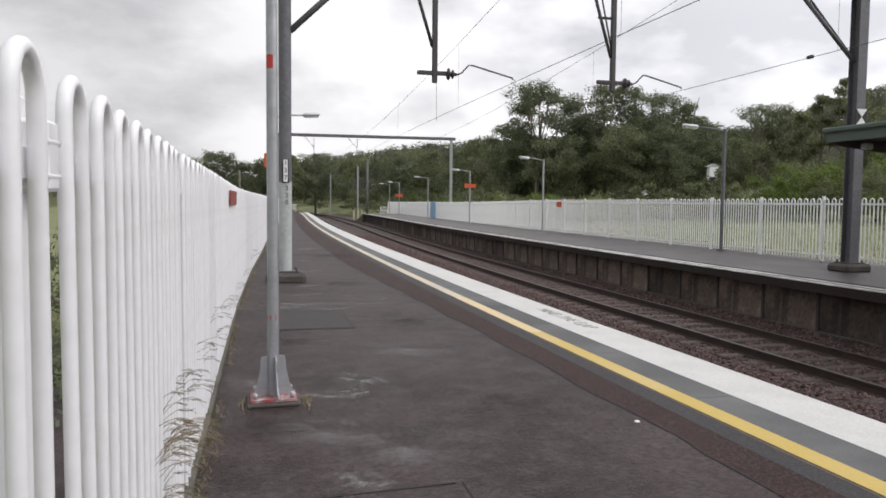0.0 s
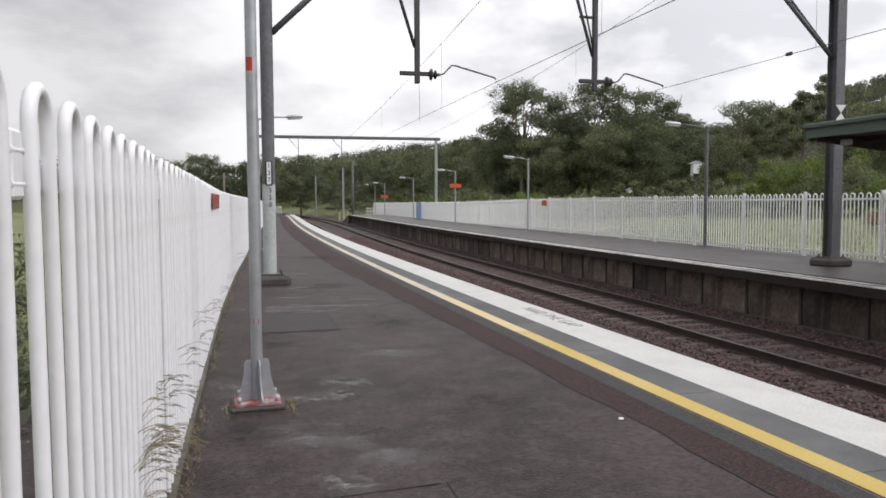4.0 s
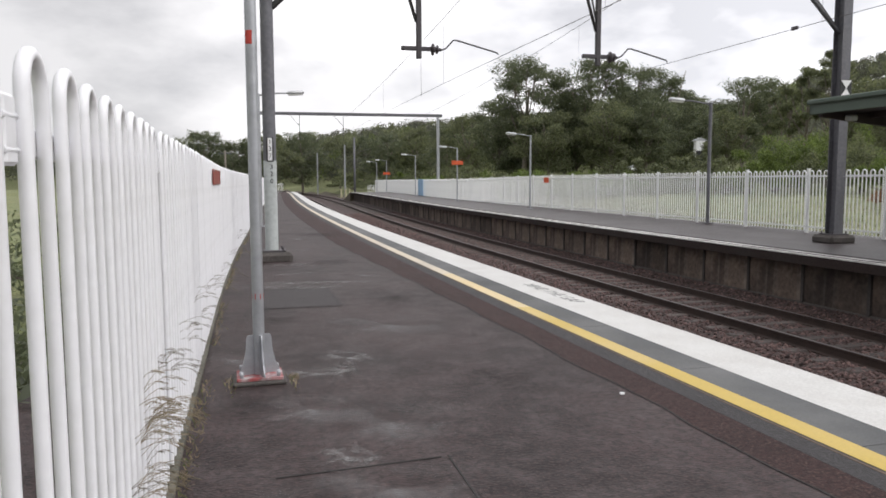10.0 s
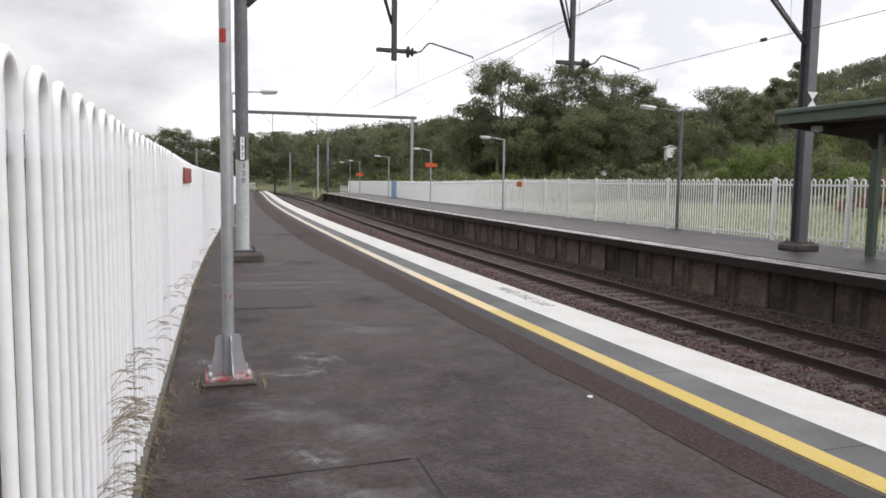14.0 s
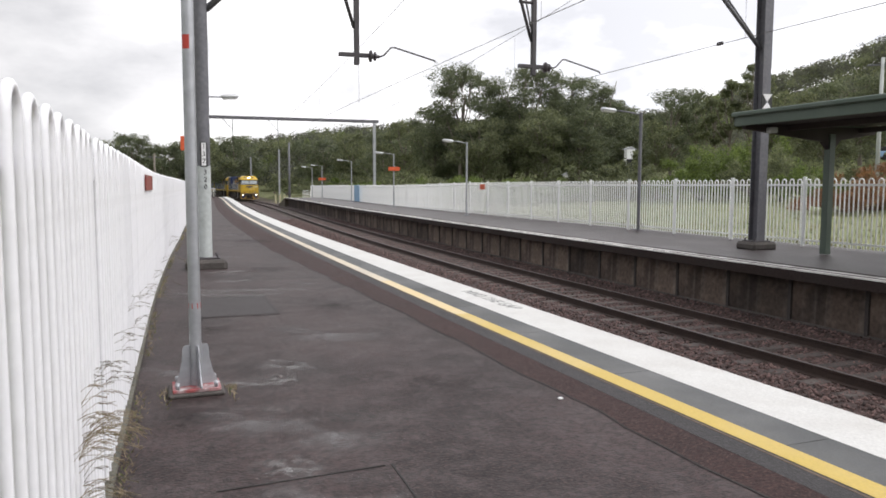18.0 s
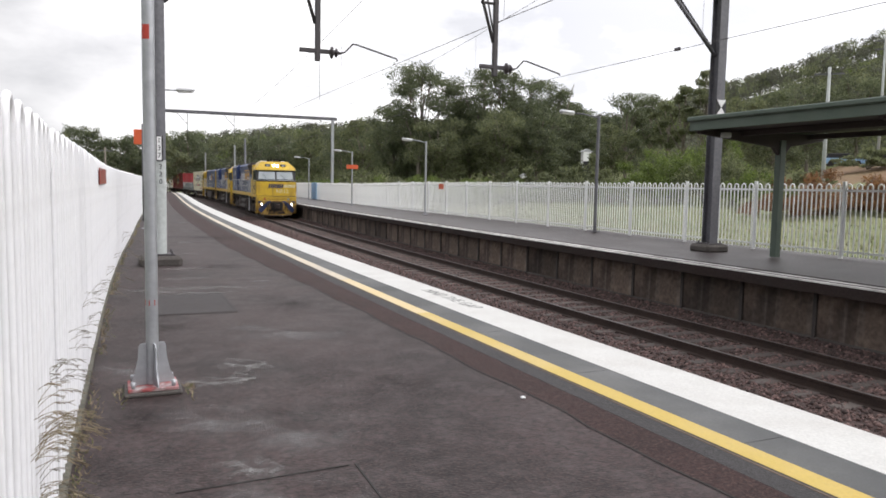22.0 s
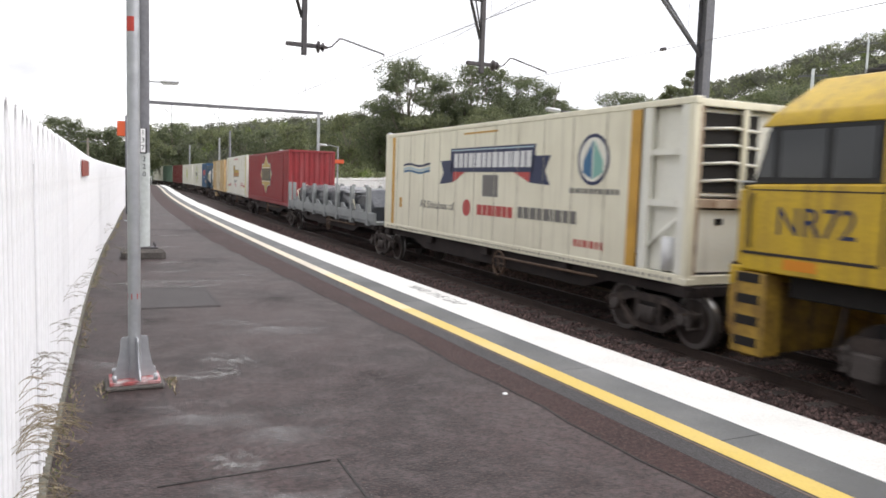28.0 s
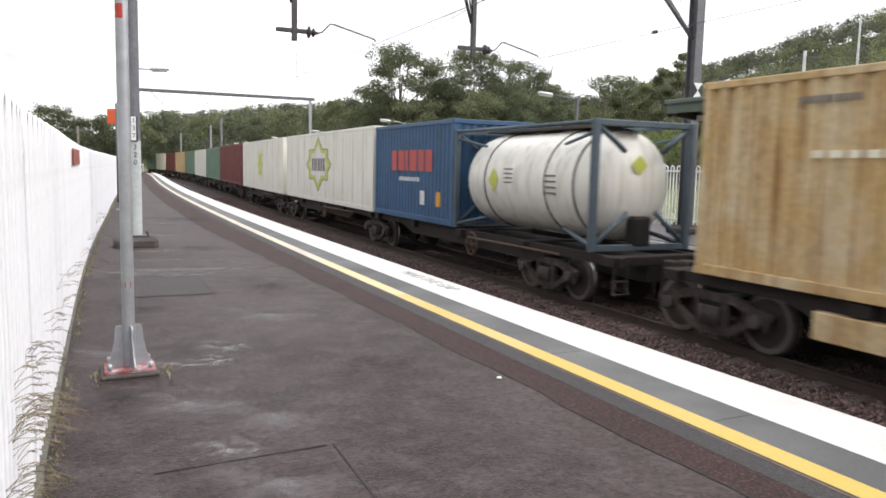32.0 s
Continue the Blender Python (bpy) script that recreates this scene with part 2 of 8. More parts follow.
M = dict(
    asphalt=material("asphalt", (0.03834, 0.0243, 0.02354), 0.60, grain=0.6, grain_scale=20, stain=0.8, stain_scale=4.0, stain_colour=(0.058, 0.045, 0.044), spec=0.27, bump=0.4, bump_scale=55,
                     speck=0.65, speck_scale=48, speck_colour=(0.088, 0.056, 0.050), mottle=(0.0150, 0.0088, 0.0083), mottle_scale=0.9),
    asphalt_brown=material("asphalt_brown", (0.03422, 0.01711, 0.01558), 0.7, grain=0.6, grain_scale=40, stain=0.5, stain_scale=1.6, spec=0.2, bump=0.5, bump_scale=90, speck=0.75, speck_scale=60, speck_colour=(0.105, 0.064, 0.055)),
    # the paler blotches paint the patchy sheen of the damp surface
    asphalt_wet_sheen=material("asphalt_wet_sheen", (0.030, 0.021, 0.020), 0.46, grain=0.4, grain_scale=40, stain=0.8, stain_scale=0.8, stain_colour=(0.070, 0.061, 0.059), spec=0.34, bump=0.2, bump_scale=60),
    asphalt_grey=material("asphalt_grey", (0.0289, 0.02635, 0.0272), 0.7, grain=0.4, grain_scale=70, stain=0.4, stain_scale=1.3, spec=0.4, bump=0.4, bump_scale=140, speck=0.35, speck_scale=75, speck_colour=(0.13, 0.125, 0.12)),
    asphalt_pale=material("asphalt_pale", (0.0493, 0.04335, 0.04335), 0.7, grain=0.4, grain_scale=60, stain=0.6, stain_scale=2.0, stain_colour=(0.042, 0.035, 0.035), spec=0.25, bump=0.15, bump_scale=140),
    strip_grey=material("strip_grey", (0.06192, 0.06364, 0.06364), 0.65, per=0.28, grain=0.12, grain_scale=70, stain=0.5, stain_scale=1.1, stain_colour=(0.16, 0.16, 0.155), bump=0.15, bump_scale=120),
    strip_white=material("strip_white", (0.558, 0.5534, 0.5301), 0.6, grain=0.10, grain_scale=60, stain=0.65, stain_scale=2.2, stain_colour=(0.47, 0.455, 0.43), bump=0.1, bump_scale=120),
    strip_yellow=material("strip_yellow", (0.502, 0.3562, 0.06882), 0.5, grain=0.08, grain_scale=60, stain=0.45, stain_scale=0.8, stain_colour=(0.60, 0.48, 0.27), bump=0.1, bump_scale=120),
    strip_fading=material("strip_fading", (0.62, 0.48, 0.24), 0.55, grain=0.1, grain_scale=60, stain=0.6, stain_scale=1.0, stain_colour=(0.56, 0.49, 0.36)),
    strip_cream=material("strip_cream", (0.56, 0.49, 0.37), 0.6, grain=0.1, grain_scale=60, stain=0.6, stain_scale=1.0, stain_colour=(0.42, 0.38, 0.33)),
    joint=material("joint", (0.02, 0.018, 0.017), 0.8, grain=0.3),
    ballast=material("ballast", (0.060, 0.039, 0.035), 0.9, grain=0.6, grain_scale=22, stain=0.5, stain_scale=1.0, bump=0.9, bump_scale=30),
    stone=material("stone", (0.105, 0.067, 0.060), 0.9, grain=0.4, grain_scale=60, per=0.75, island=True),
    sleeper=material("sleeper", (0.090, 0.074, 0.066), 0.85, grain=0.3, grain_scale=30, stain=0.5, stain_scale=3, per=0.25),
    rail=material("rail", (0.045, 0.028, 0.022), 0.75, grain=0.3, grain_scale=50, stain=0.5, stain_scale=3),
    rail_top=material("rail_top", (0.10, 0.088, 0.082), 0.5, metal=0.5, grain=0.15),
    wall=material("wall", (0.150, 0.112, 0.088), 0.9, per=0.45, grain=0.35, grain_scale=9, stain=0.6, stain_scale=2.1, stain_colour=(0.045, 0.034, 0.029), bump=0.5, bump_scale=9, streak=0.55, streak_colour=(0.21, 0.185, 0.16), mottle=(0.085, 0.062, 0.050), mottle_scale=1.2),
    wall_post=material("wall_post", (0.063, 0.054, 0.0504), 0.8, grain=0.3, stain=0.4),
    coping=material("coping", (0.034, 0.024, 0.022), 0.85, spec=0.2, grain=0.25, grain_scale=30, stain=0.7, stain_scale=1.5, stain_colour=(0.035, 0.03, 0.028), bump=0.3),
    coping_paint=material("coping_paint", (0.74, 0.72, 0.69), 0.7, grain=0.15, stain=0.75, stain_scale=1.6, stain_colour=(0.22, 0.20, 0.185)),
    white_paint=material("white_paint", (0.80, 0.80, 0.82), 0.34, grain=0.03, grain_scale=20, stain=0.30, stain_scale=2.4, stain_colour=(0.72, 0.71, 0.70), bump=0.05, bump_scale=40),
    white_paint_old=material("white_paint_old", (0.861, 0.8715, 0.861), 0.45, grain=0.05, grain_scale=20, stain=0.4, stain_scale=1.2, stain_colour=(0.66, 0.67, 0.64)),
    galv=material("galv", (0.40, 0.41, 0.43), 0.42, metal=0.55, grain=0.10, grain_scale=14, stain=0.35, stain_scale=4, stain_colour=(0.27, 0.28, 0.30)),
    steel_grey=material("steel_grey", (0.14, 0.14, 0.155), 0.6, metal=0.25, grain=0.15, grain_scale=14, stain=0.4, stain_scale=1.3, stain_colour=(0.20, 0.20, 0.215), streak=0.3, streak_colour=(0.09, 0.075, 0.07)),
    mast_pale=material("mast_pale", (0.47, 0.50, 0.49), 0.6, grain=0.10, grain_scale=14, stain=0.4, stain_scale=2.5, stain_colour=(0.33, 0.34, 0.33)),
    steel_dark=material("steel_dark", (0.075, 0.068, 0.072), 0.6, metal=0.2, grain=0.2, stain=0.4, stain_scale=2),
    wire=material("wire", (0.16, 0.15, 0.15), 0.5, metal=0.6),
    insulator=material("insulator", (0.06, 0.05, 0.055), 0.3, grain=0.1),
    concrete=material("concrete", (0.0884, 0.0782, 0.0714), 0.9, grain=0.3, grain_scale=30, stain=0.6, stain_scale=3, bump=0.5, bump_scale=30),
    mossy=material("mossy_concrete", (0.125, 0.118, 0.094), 0.9, grain=0.3, grain_scale=30, stain=0.7, stain_scale=3, stain_colour=(0.06, 0.055, 0.04), bump=0.5, bump_scale=30),
    lip=material("lip", (0.12, 0.085, 0.06), 0.8, grain=0.3, stain=0.5, stain_scale=5),
    red_paint=material("red_paint", (0.45, 0.045, 0.03), 0.45, grain=0.08, stain=0.3, stain_scale=8),
    red_plate=material("red_plate", (0.27, 0.055, 0.04), 0.5, grain=0.1, stain=0.5, stain_scale=3, stain_colour=(0.20, 0.06, 0.045)),
    red_spray=material("red_spray", (0.30, 0.07, 0.07), 0.7, grain=0.3, grain_scale=30, stain=1.0, stain_scale=13, stain_colour=(0.42, 0.40, 0.40)),
    orange=material("orange", (0.62, 0.10, 0.03), 0.5),
    lamp_grey=material("lamp_grey", (0.55, 0.56, 0.57), 0.4, metal=0.3, grain=0.05),
    lens=material("lens", (0.62, 0.62, 0.60), 0.25),
    green_paint=material("green_paint", (0.075, 0.105, 0.082), 0.5, grain=0.12, stain=0.4, stain_scale=2, stain_colour=(0.12, 0.145, 0.12)),
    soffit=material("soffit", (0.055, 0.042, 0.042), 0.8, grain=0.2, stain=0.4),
    black=material("black", (0.012, 0.012, 0.013), 0.5, grain=0.2),
    white_sign=material("white_sign", (0.78, 0.78, 0.78), 0.4, grain=0.04),
    straw=material("straw", (0.20, 0.165, 0.095), 0.85, per=0.4, island=True),
    leaf_rust=material("leaf_rust", (0.162, 0.0864, 0.048), 0.75, per=0.45, island=True),
    grass=material("grass", (0.145, 0.165, 0.066), 0.9, grain=0.4, grain_scale=8, stain=0.7, stain_scale=0.25, stain_colour=(0.20, 0.195, 0.09), bump=0.6, bump_scale=6),
    blade=material("blade", (0.112, 0.133, 0.0525), 0.8, per=0.45, island=True),
    dry=material("dry", (0.3168, 0.2534, 0.1584), 0.85, per=0.4, island=True),
    dirt=material("dirt", (0.10, 0.085, 0.06), 0.95, grain=0.4, grain_scale=12, stain=0.5, stain_scale=0.6, bump=0.6, bump_scale=12),
    clay=material("clay", (0.175, 0.1015, 0.0525), 0.95, grain=0.3, grain_scale=6, stain=0.5, stain_scale=0.3, stain_colour=(0.2, 0.16, 0.08)),
    weed_dark=material("weed_dark", (0.23, 0.2012, 0.1437), 0.85, per=0.4, island=True),
    cream_post=material("cream_post", (0.52, 0.48, 0.32), 0.6, grain=0.1),
    bark=material("bark", (0.22, 0.19, 0.16), 0.9, grain=0.3, grain_scale=10, stain=0.5, stain_scale=3, bump=0.6, bump_scale=12),
    leaf=material("leaf", (0.1013, 0.117, 0.07338), 0.6, per=0.5, island=True),
    leaf_light=material("leaf_light", (0.105, 0.140, 0.042), 0.7, per=0.45, island=True),
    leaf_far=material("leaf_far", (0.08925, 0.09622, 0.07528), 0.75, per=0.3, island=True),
    leaf_olive=material("leaf_olive", (0.1254, 0.1398, 0.08243), 0.7, per=0.5, island=True),
    roof_tin=material("roof_tin", (0.42, 0.43, 0.44), 0.5, metal=0.3),
    blue_sheet=material("blue_sheet", (0.28, 0.46, 0.66), 0.5, grain=0.08, stain=0.3),
)


def thin_leaf(m, share, tint):
    """Lets light through a leaf."""
    nt = m.node_tree
    b, out = nt.nodes["Principled BSDF"], nt.nodes["Material Output"]
    src = b.inputs["Base Color"].links[0].from_socket
    gain = nt.nodes.new("ShaderNodeMix")
    gain.data_type, gain.blend_type = "RGBA", "MULTIPLY"
    gain.inputs[0].default_value, gain.inputs[7].default_value = 1.0, (*tint, 1)
    thin, mx = nt.nodes.new("ShaderNodeBsdfTranslucent"), nt.nodes.new("ShaderNodeMixShader")
    mx.inputs[0].default_value = share
    for a, c in ((src, gain.inputs[6]), (gain.outputs[2], thin.inputs[0]), (b.outputs[0], mx.inputs[1]), (thin.outputs[0], mx.inputs[2]), (mx.outputs[0], out.inputs[0])):
        nt.links.new(a, c)


for key in ("leaf", "leaf_light", "leaf_far", "leaf_olive", "leaf_rust", "blade"):
    thin_leaf(M[key], 0.40, (1.9, 1.9, 1.4) if key != "leaf_far" else (1.7, 1.6, 1.4))


# ---- mesh helpers ----
def mesh_of(bm, name, mats, smooth=None):
    me = bpy.data.meshes.new(name)
    if smooth is not None:
        for f in bm.faces:
            f.smooth = True
    bm.to_mesh(me)
    bm.free()
    for m in (mats if isinstance(mats, (list, tuple)) else [mats]):
        me.materials.append(m)
    if smooth is not None:
        me.set_sharp_from_angle(angle=radians(smooth))
    return me


def part(name, bm, mats, parent=None, label="", at=None, smooth=None):
    """Links a bmesh as one mesh object under a thing or under a part."""
    me = bm if isinstance(bm, bpy.types.Mesh) else mesh_of(bm, name, mats, smooth)
    ob = new(name, me)
    if parent is not None:
        ob.parent = parent
    if at is not None:
        ob.matrix_basis = at
    return tagged(ob, label) if label else ob


def thing(name, label, category, group="", kind="", at=None):
    ob = new(name)
    ob.empty_display_size = 0.2
    if at is not None:
        ob.matrix_basis = at
    return tagged(ob, label, category, group, kind)


def box(bm, x0, x1, y0, y1, z0, z1, bevel=0.0, mat=0, m=None):
    vs = [bm.verts.new((x, y, z)) for x in (x0, x1) for y in (y0, y1) for z in (z0, z1)]
    fs = [bm.faces.new([vs[i] for i in q]) for q in ((0, 1, 3, 2), (4, 6, 7, 5), (0, 4, 5, 1), (2, 3, 7, 6), (0, 2, 6, 4), (1, 5, 7, 3))]
    for f in fs:
        f.material_index = mat
    if bevel:
        es = list({e for f in fs for e in f.edges})
        r = bmesh.ops.bevel(bm, geom=es, offset=bevel, segments=1, affect="EDGES", profile=0.5)
        vs = list({v for f in r["faces"] for v in f.verts} | {v for v in vs if v.is_valid})
        for f in {f for v in vs for f in v.link_faces}:
            f.material_index = mat
    if m is not None:
        bmesh.ops.transform(bm, matrix=m, verts=vs)
    return vs


def a_box(*a, **k):
    bm = bmesh.new()
    box(bm, *a, **k)
    return bm


def tube(bm, pts, r, sides=8, mat=0, r1=None, caps=True):
    """A round bar through the points."""
    pts = [Vector(p) for p in pts]
    rings, n = [], len(pts)
    for i, p in enumerate(pts):
        d = (pts[min(i + 1, n - 1)] - pts[max(i - 1, 0)]).normalized()
        if i == 0:
            u = d.cross(Vector((0, 0, 1)) if abs(d.z) < 0.9 else Vector((1, 0, 0))).normalized()
        else:
            u = (u - d * u.dot(d)).normalized()
        v = d.cross(u)
        rr = r if r1 is None else r + (r1 - r) * i / (n - 1)
        rings.append([bm.verts.new(p + u * (rr * math.cos(2 * math.pi * k / sides)) + v * (rr * math.sin(2 * math.pi * k / sides))) for k in range(sides)])
    for a, b in zip(rings, rings[1:]):
        for k in range(sides):
            f = bm.faces.new((a[k], a[(k + 1) % sides], b[(k + 1) % sides], b[k]))
            f.material_index, f.smooth = mat, True
    if caps:
        bm.faces.new(rings[0]).material_index = mat
        bm.faces.new(rings[-1][::-1]).material_index = mat


def a_tube(pts, r, sides=8, **k):
    bm = bmesh.new()
    tube(bm, pts, r, sides, **k)
    bmesh.ops.recalc_face_normals(bm, faces=bm.faces)
    return bm


def prism(bm, outline, h0, h1, axis="z", mat=0):
    """A flat outline pushed from h0 to h1 along an axis."""
    def v(a, b, h):
        return (a, b, h) if axis == "z" else (h, a, b) if axis == "x" else (a, h, b)
    lo, hi = [bm.verts.new(v(a, b, h0)) for a, b in outline], [bm.verts.new(v(a, b, h1)) for a, b in outline]
    n = len(outline)
    fs = [bm.faces.new(lo[::-1]), bm.faces.new(hi)] + [bm.faces.new((lo[i], lo[(i + 1) % n], hi[(i + 1) % n], hi[i])) for i in range(n)]
    for f in fs:
        f.material_index = mat
    return fs


def lathe(bm, prof, sides=14, mat=0):
    """Turned about z: prof of (z, radius)."""
    rings = [[bm.verts.new((r * math.cos(2 * math.pi * k / sides), r * math.sin(2 * math.pi * k / sides), z)) for k in range(sides)] for z, r in prof]
    for a, b in zip(rings, rings[1:]):
        for k in range(sides):
            f = bm.faces.new((a[k], a[(k + 1) % sides], b[(k + 1) % sides], b[k]))
            f.material_index, f.smooth = mat, True
    bm.faces.new(rings[0][::-1]).material_index = mat
    bm.faces.new(rings[-1]).material_index = mat


def a_lathe(prof, sides=14):
    bm = bmesh.new()
    lathe(bm, prof, sides)
    return bm


def a_prism(outline, h0, h1, axis="z", bevel=0.0):
    bm = bmesh.new()
    prism(bm, outline, h0, h1, axis)
    bmesh.ops.recalc_face_normals(bm, faces=bm.faces)
    if bevel:
        bmesh.ops.bevel(bm, geom=list(bm.edges), offset=bevel, segments=1, affect="EDGES", profile=0.5)
    return bm


def sweep(profile, s0, s1, step=2.0, shift=None, closed=True):
    """A cross-section of (offset, height) carried along the line from s0 to s1."""
    bm = bmesh.new()
    ss = np.linspace(s0, s1, max(2, int(round((s1 - s0) / step)) + 1))
    rings = []
    for s in ss:
        d = shift(s) if shift else 0.0
        rings.append([bm.verts.new(on_line(s, o + d, z)) for o, z in profile])
    n = len(profile)
    for a, b in zip(rings, rings[1:]):
        for k in range(n if closed else n - 1):
            bm.faces.new((a[k], a[(k + 1) % n], b[(k + 1) % n], b[k]))
    if closed:
        bm.faces.new(rings[0])
        bm.faces.new(rings[-1][::-1])
        bmesh.ops.recalc_face_normals(bm, faces=bm.faces)
    return bm


def rect(o0, o1, z0, z1):
    return [(o0, z0), (o1, z0), (o1, z1), (o0, z1)]


def raw_mesh(name, verts, faces, mats, index=None, smooth=False):
    """A big mesh straight from arrays: faces is an (n, 3 or 4) array."""
    me = bpy.data.meshes.new(name)
    k = faces.shape[1]
    me.vertices.add(len(verts))
    me.vertices.foreach_set("co", np.ascontiguousarray(verts, dtype=np.float32).ravel())
    me.loops.add(faces.size)
    me.loops.foreach_set("vertex_index", np.ascontiguousarray(faces, dtype=np.int32).ravel())
    me.polygons.add(len(faces))
    me.polygons.foreach_set("loop_start", np.arange(0, faces.size, k, dtype=np.int32))
    for m in mats:
        me.materials.append(m)
    if index is not None:
        me.polygons.foreach_set("material_index", index.astype(np.int32))
    if smooth:
        me.polygons.foreach_set("use_smooth", np.ones(len(faces), dtype=bool))
    me.update(calc_edges=True)
    me.validate()
    return me


# ---- the ground: one sheet, with cutting, field and hills ----
def smooth_step(a, b, v):
    u = np.clip((v - a) / (b - a), 0, 1)
    return u * u * (3 - 2 * u)


def line_offset(x, y):
    """Arc position and lateral offset of plan points (arrays)."""
    x, y = np.asarray(x, float), np.asarray(y, float)
    s = np.interp(y, LY, LS)
    for _ in range(4):
        a = np.interp(s, LS, LT)
        s = s + (x - np.interp(s, LS, LX)) * np.sin(a) + (y - np.interp(s, LS, LY)) * np.cos(a)
    a = np.interp(s, LS, LT)
    return s, (x - np.interp(s, LS, LX)) * np.cos(a) - (y - np.interp(s, LS, LY)) * np.sin(a)


HILL_AZ = (-60, -20, -8, 0, 8, 14, 18, 24, 32, 38, 43, 48, 55, 65, 80, 120)
HILL_TOP = (5, 6, 6.5, 8, 10.5, 13.5, 14, 15, 17, 21, 31, 39, 50, 56, 52, 30)


def land(x, y):
    """Height of the land."""
    x, y = np.asarray(x, float), np.asarray(y, float)
    s, o = line_offset(x, y)
    d = np.hypot(x, y)
    az = np.degrees(np.arctan2(x, y))
    bed = RAIL - 0.55
    right = -0.35 + 0.9 * smooth_step(24, 60, o) + 2.2 * smooth_step(45, 95, o)
    right = right + 3.0 * smooth_step(47, 54, az) * smooth_step(52, 86, d)
    left = -0.25 + 0 * o
    inside = smooth_step(16.4, 18.5, o)
    z = bed + (right - bed) * inside
    z = z + (left - bed) * (1 - smooth_step(-4.5, -1.4, o)) * (1 - smooth_step(100, 118, s))
    past = smooth_step(104, 128, s)
    z = z + past * 0.9 * (smooth_step(13.5, 19, o) * (1 - inside))
    z = z + past * 1.6 * (1 - smooth_step(-9, -1.5, o))
    top = np.interp(az, HILL_AZ, HILL_TOP)
    near = np.interp(az, (-60, 10, 22, 40, 60, 120), (150, 170, 150, 170, 190, 160))
    far = np.interp(az, (-60, 10, 22, 40, 60, 120), (330, 320, 300, 330, 350, 300))
    hill = np.where(y < -40, 0.0, top * smooth_step(near, far, d))
    away = smooth_step(10, 40, np.minimum(np.abs(o - 7.5), 400))
    return z + hill * away


def build_ground():
    xs = np.unique(np.r_[np.linspace(-2500, -240, 12), np.arange(-240, -30, 10), np.arange(-30, 60, 1.5), np.arange(60, 420, 8), np.linspace(420, 2500, 12)])
    ys = np.unique(np.r_[np.linspace(-2500, -60, 12), np.arange(-60, -10, 10), np.arange(-10, 140, 2.0), np.arange(140, 420, 8), np.linspace(420, 2500, 12)])
    gx, gy = np.meshgrid(xs, ys)
    z = land(gx, gy)
    rng = np.random.default_rng(3)
    s, o = line_offset(gx, gy)
    z = z + np.where(np.abs(o - 7) > 14, 0.05, 0.0) * rng.normal(size=z.shape)
    v = np.stack([gx.ravel(), gy.ravel(), z.ravel()], -1)
    nx, ny = len(xs), len(ys)
    i = (np.arange(ny - 1)[:, None] * nx + np.arange(nx - 1)[None]).ravel()
    f = np.stack([i, i + 1, i + nx + 1, i + nx], -1)
    cx, cy = v[f, 0].mean(1), v[f, 1].mean(1)
    s, o = line_offset(cx, cy)
    mi = np.zeros(len(f))
    mi[(o > -3) & (o < 16)] = 1
    az, d = np.degrees(np.arctan2(cx, cy)), np.hypot(cx, cy)
    mi[(az > 50) & (az < 62) & (d > 70) & (d < 110)] = 2
    me = raw_mesh("ground", v, f, [M["grass"], M["dirt"], M["clay"]], mi, smooth=True)
    tagged(new("ground", me), "grassy railway land with gravel, rising to wooded hills", "ground", kind="structure")


build_ground()

END_NEAR, END_OPP = 101.0, 96.0


def fence_off(s):
    return float(np.interp(s, (-4, 0, 2, 4, 6, 8, 11, 16, 22, 40, 60, 100), (-0.34, -0.33, -0.32, -0.322, -0.268, -0.226, -0.15, 0.03, 0.30, 0.85, 1.2, 1.6)))


# ---- platforms ----
def ribbon(a, b, z, s0, s1, step=0.35):
    """A thin sheet on the platform between two offsets that vary along the line."""
    bm = bmesh.new()
    ss = np.linspace(s0, s1, int((s1 - s0) / step))
    rows = [(bm.verts.new(on_line(q, a(q), z)), bm.verts.new(on_line(q, b(q), z))) for q in ss]
    for u, v in zip(rows, rows[1:]):
        bm.faces.new((u[0], u[1], v[1], v[0]))
    return bm


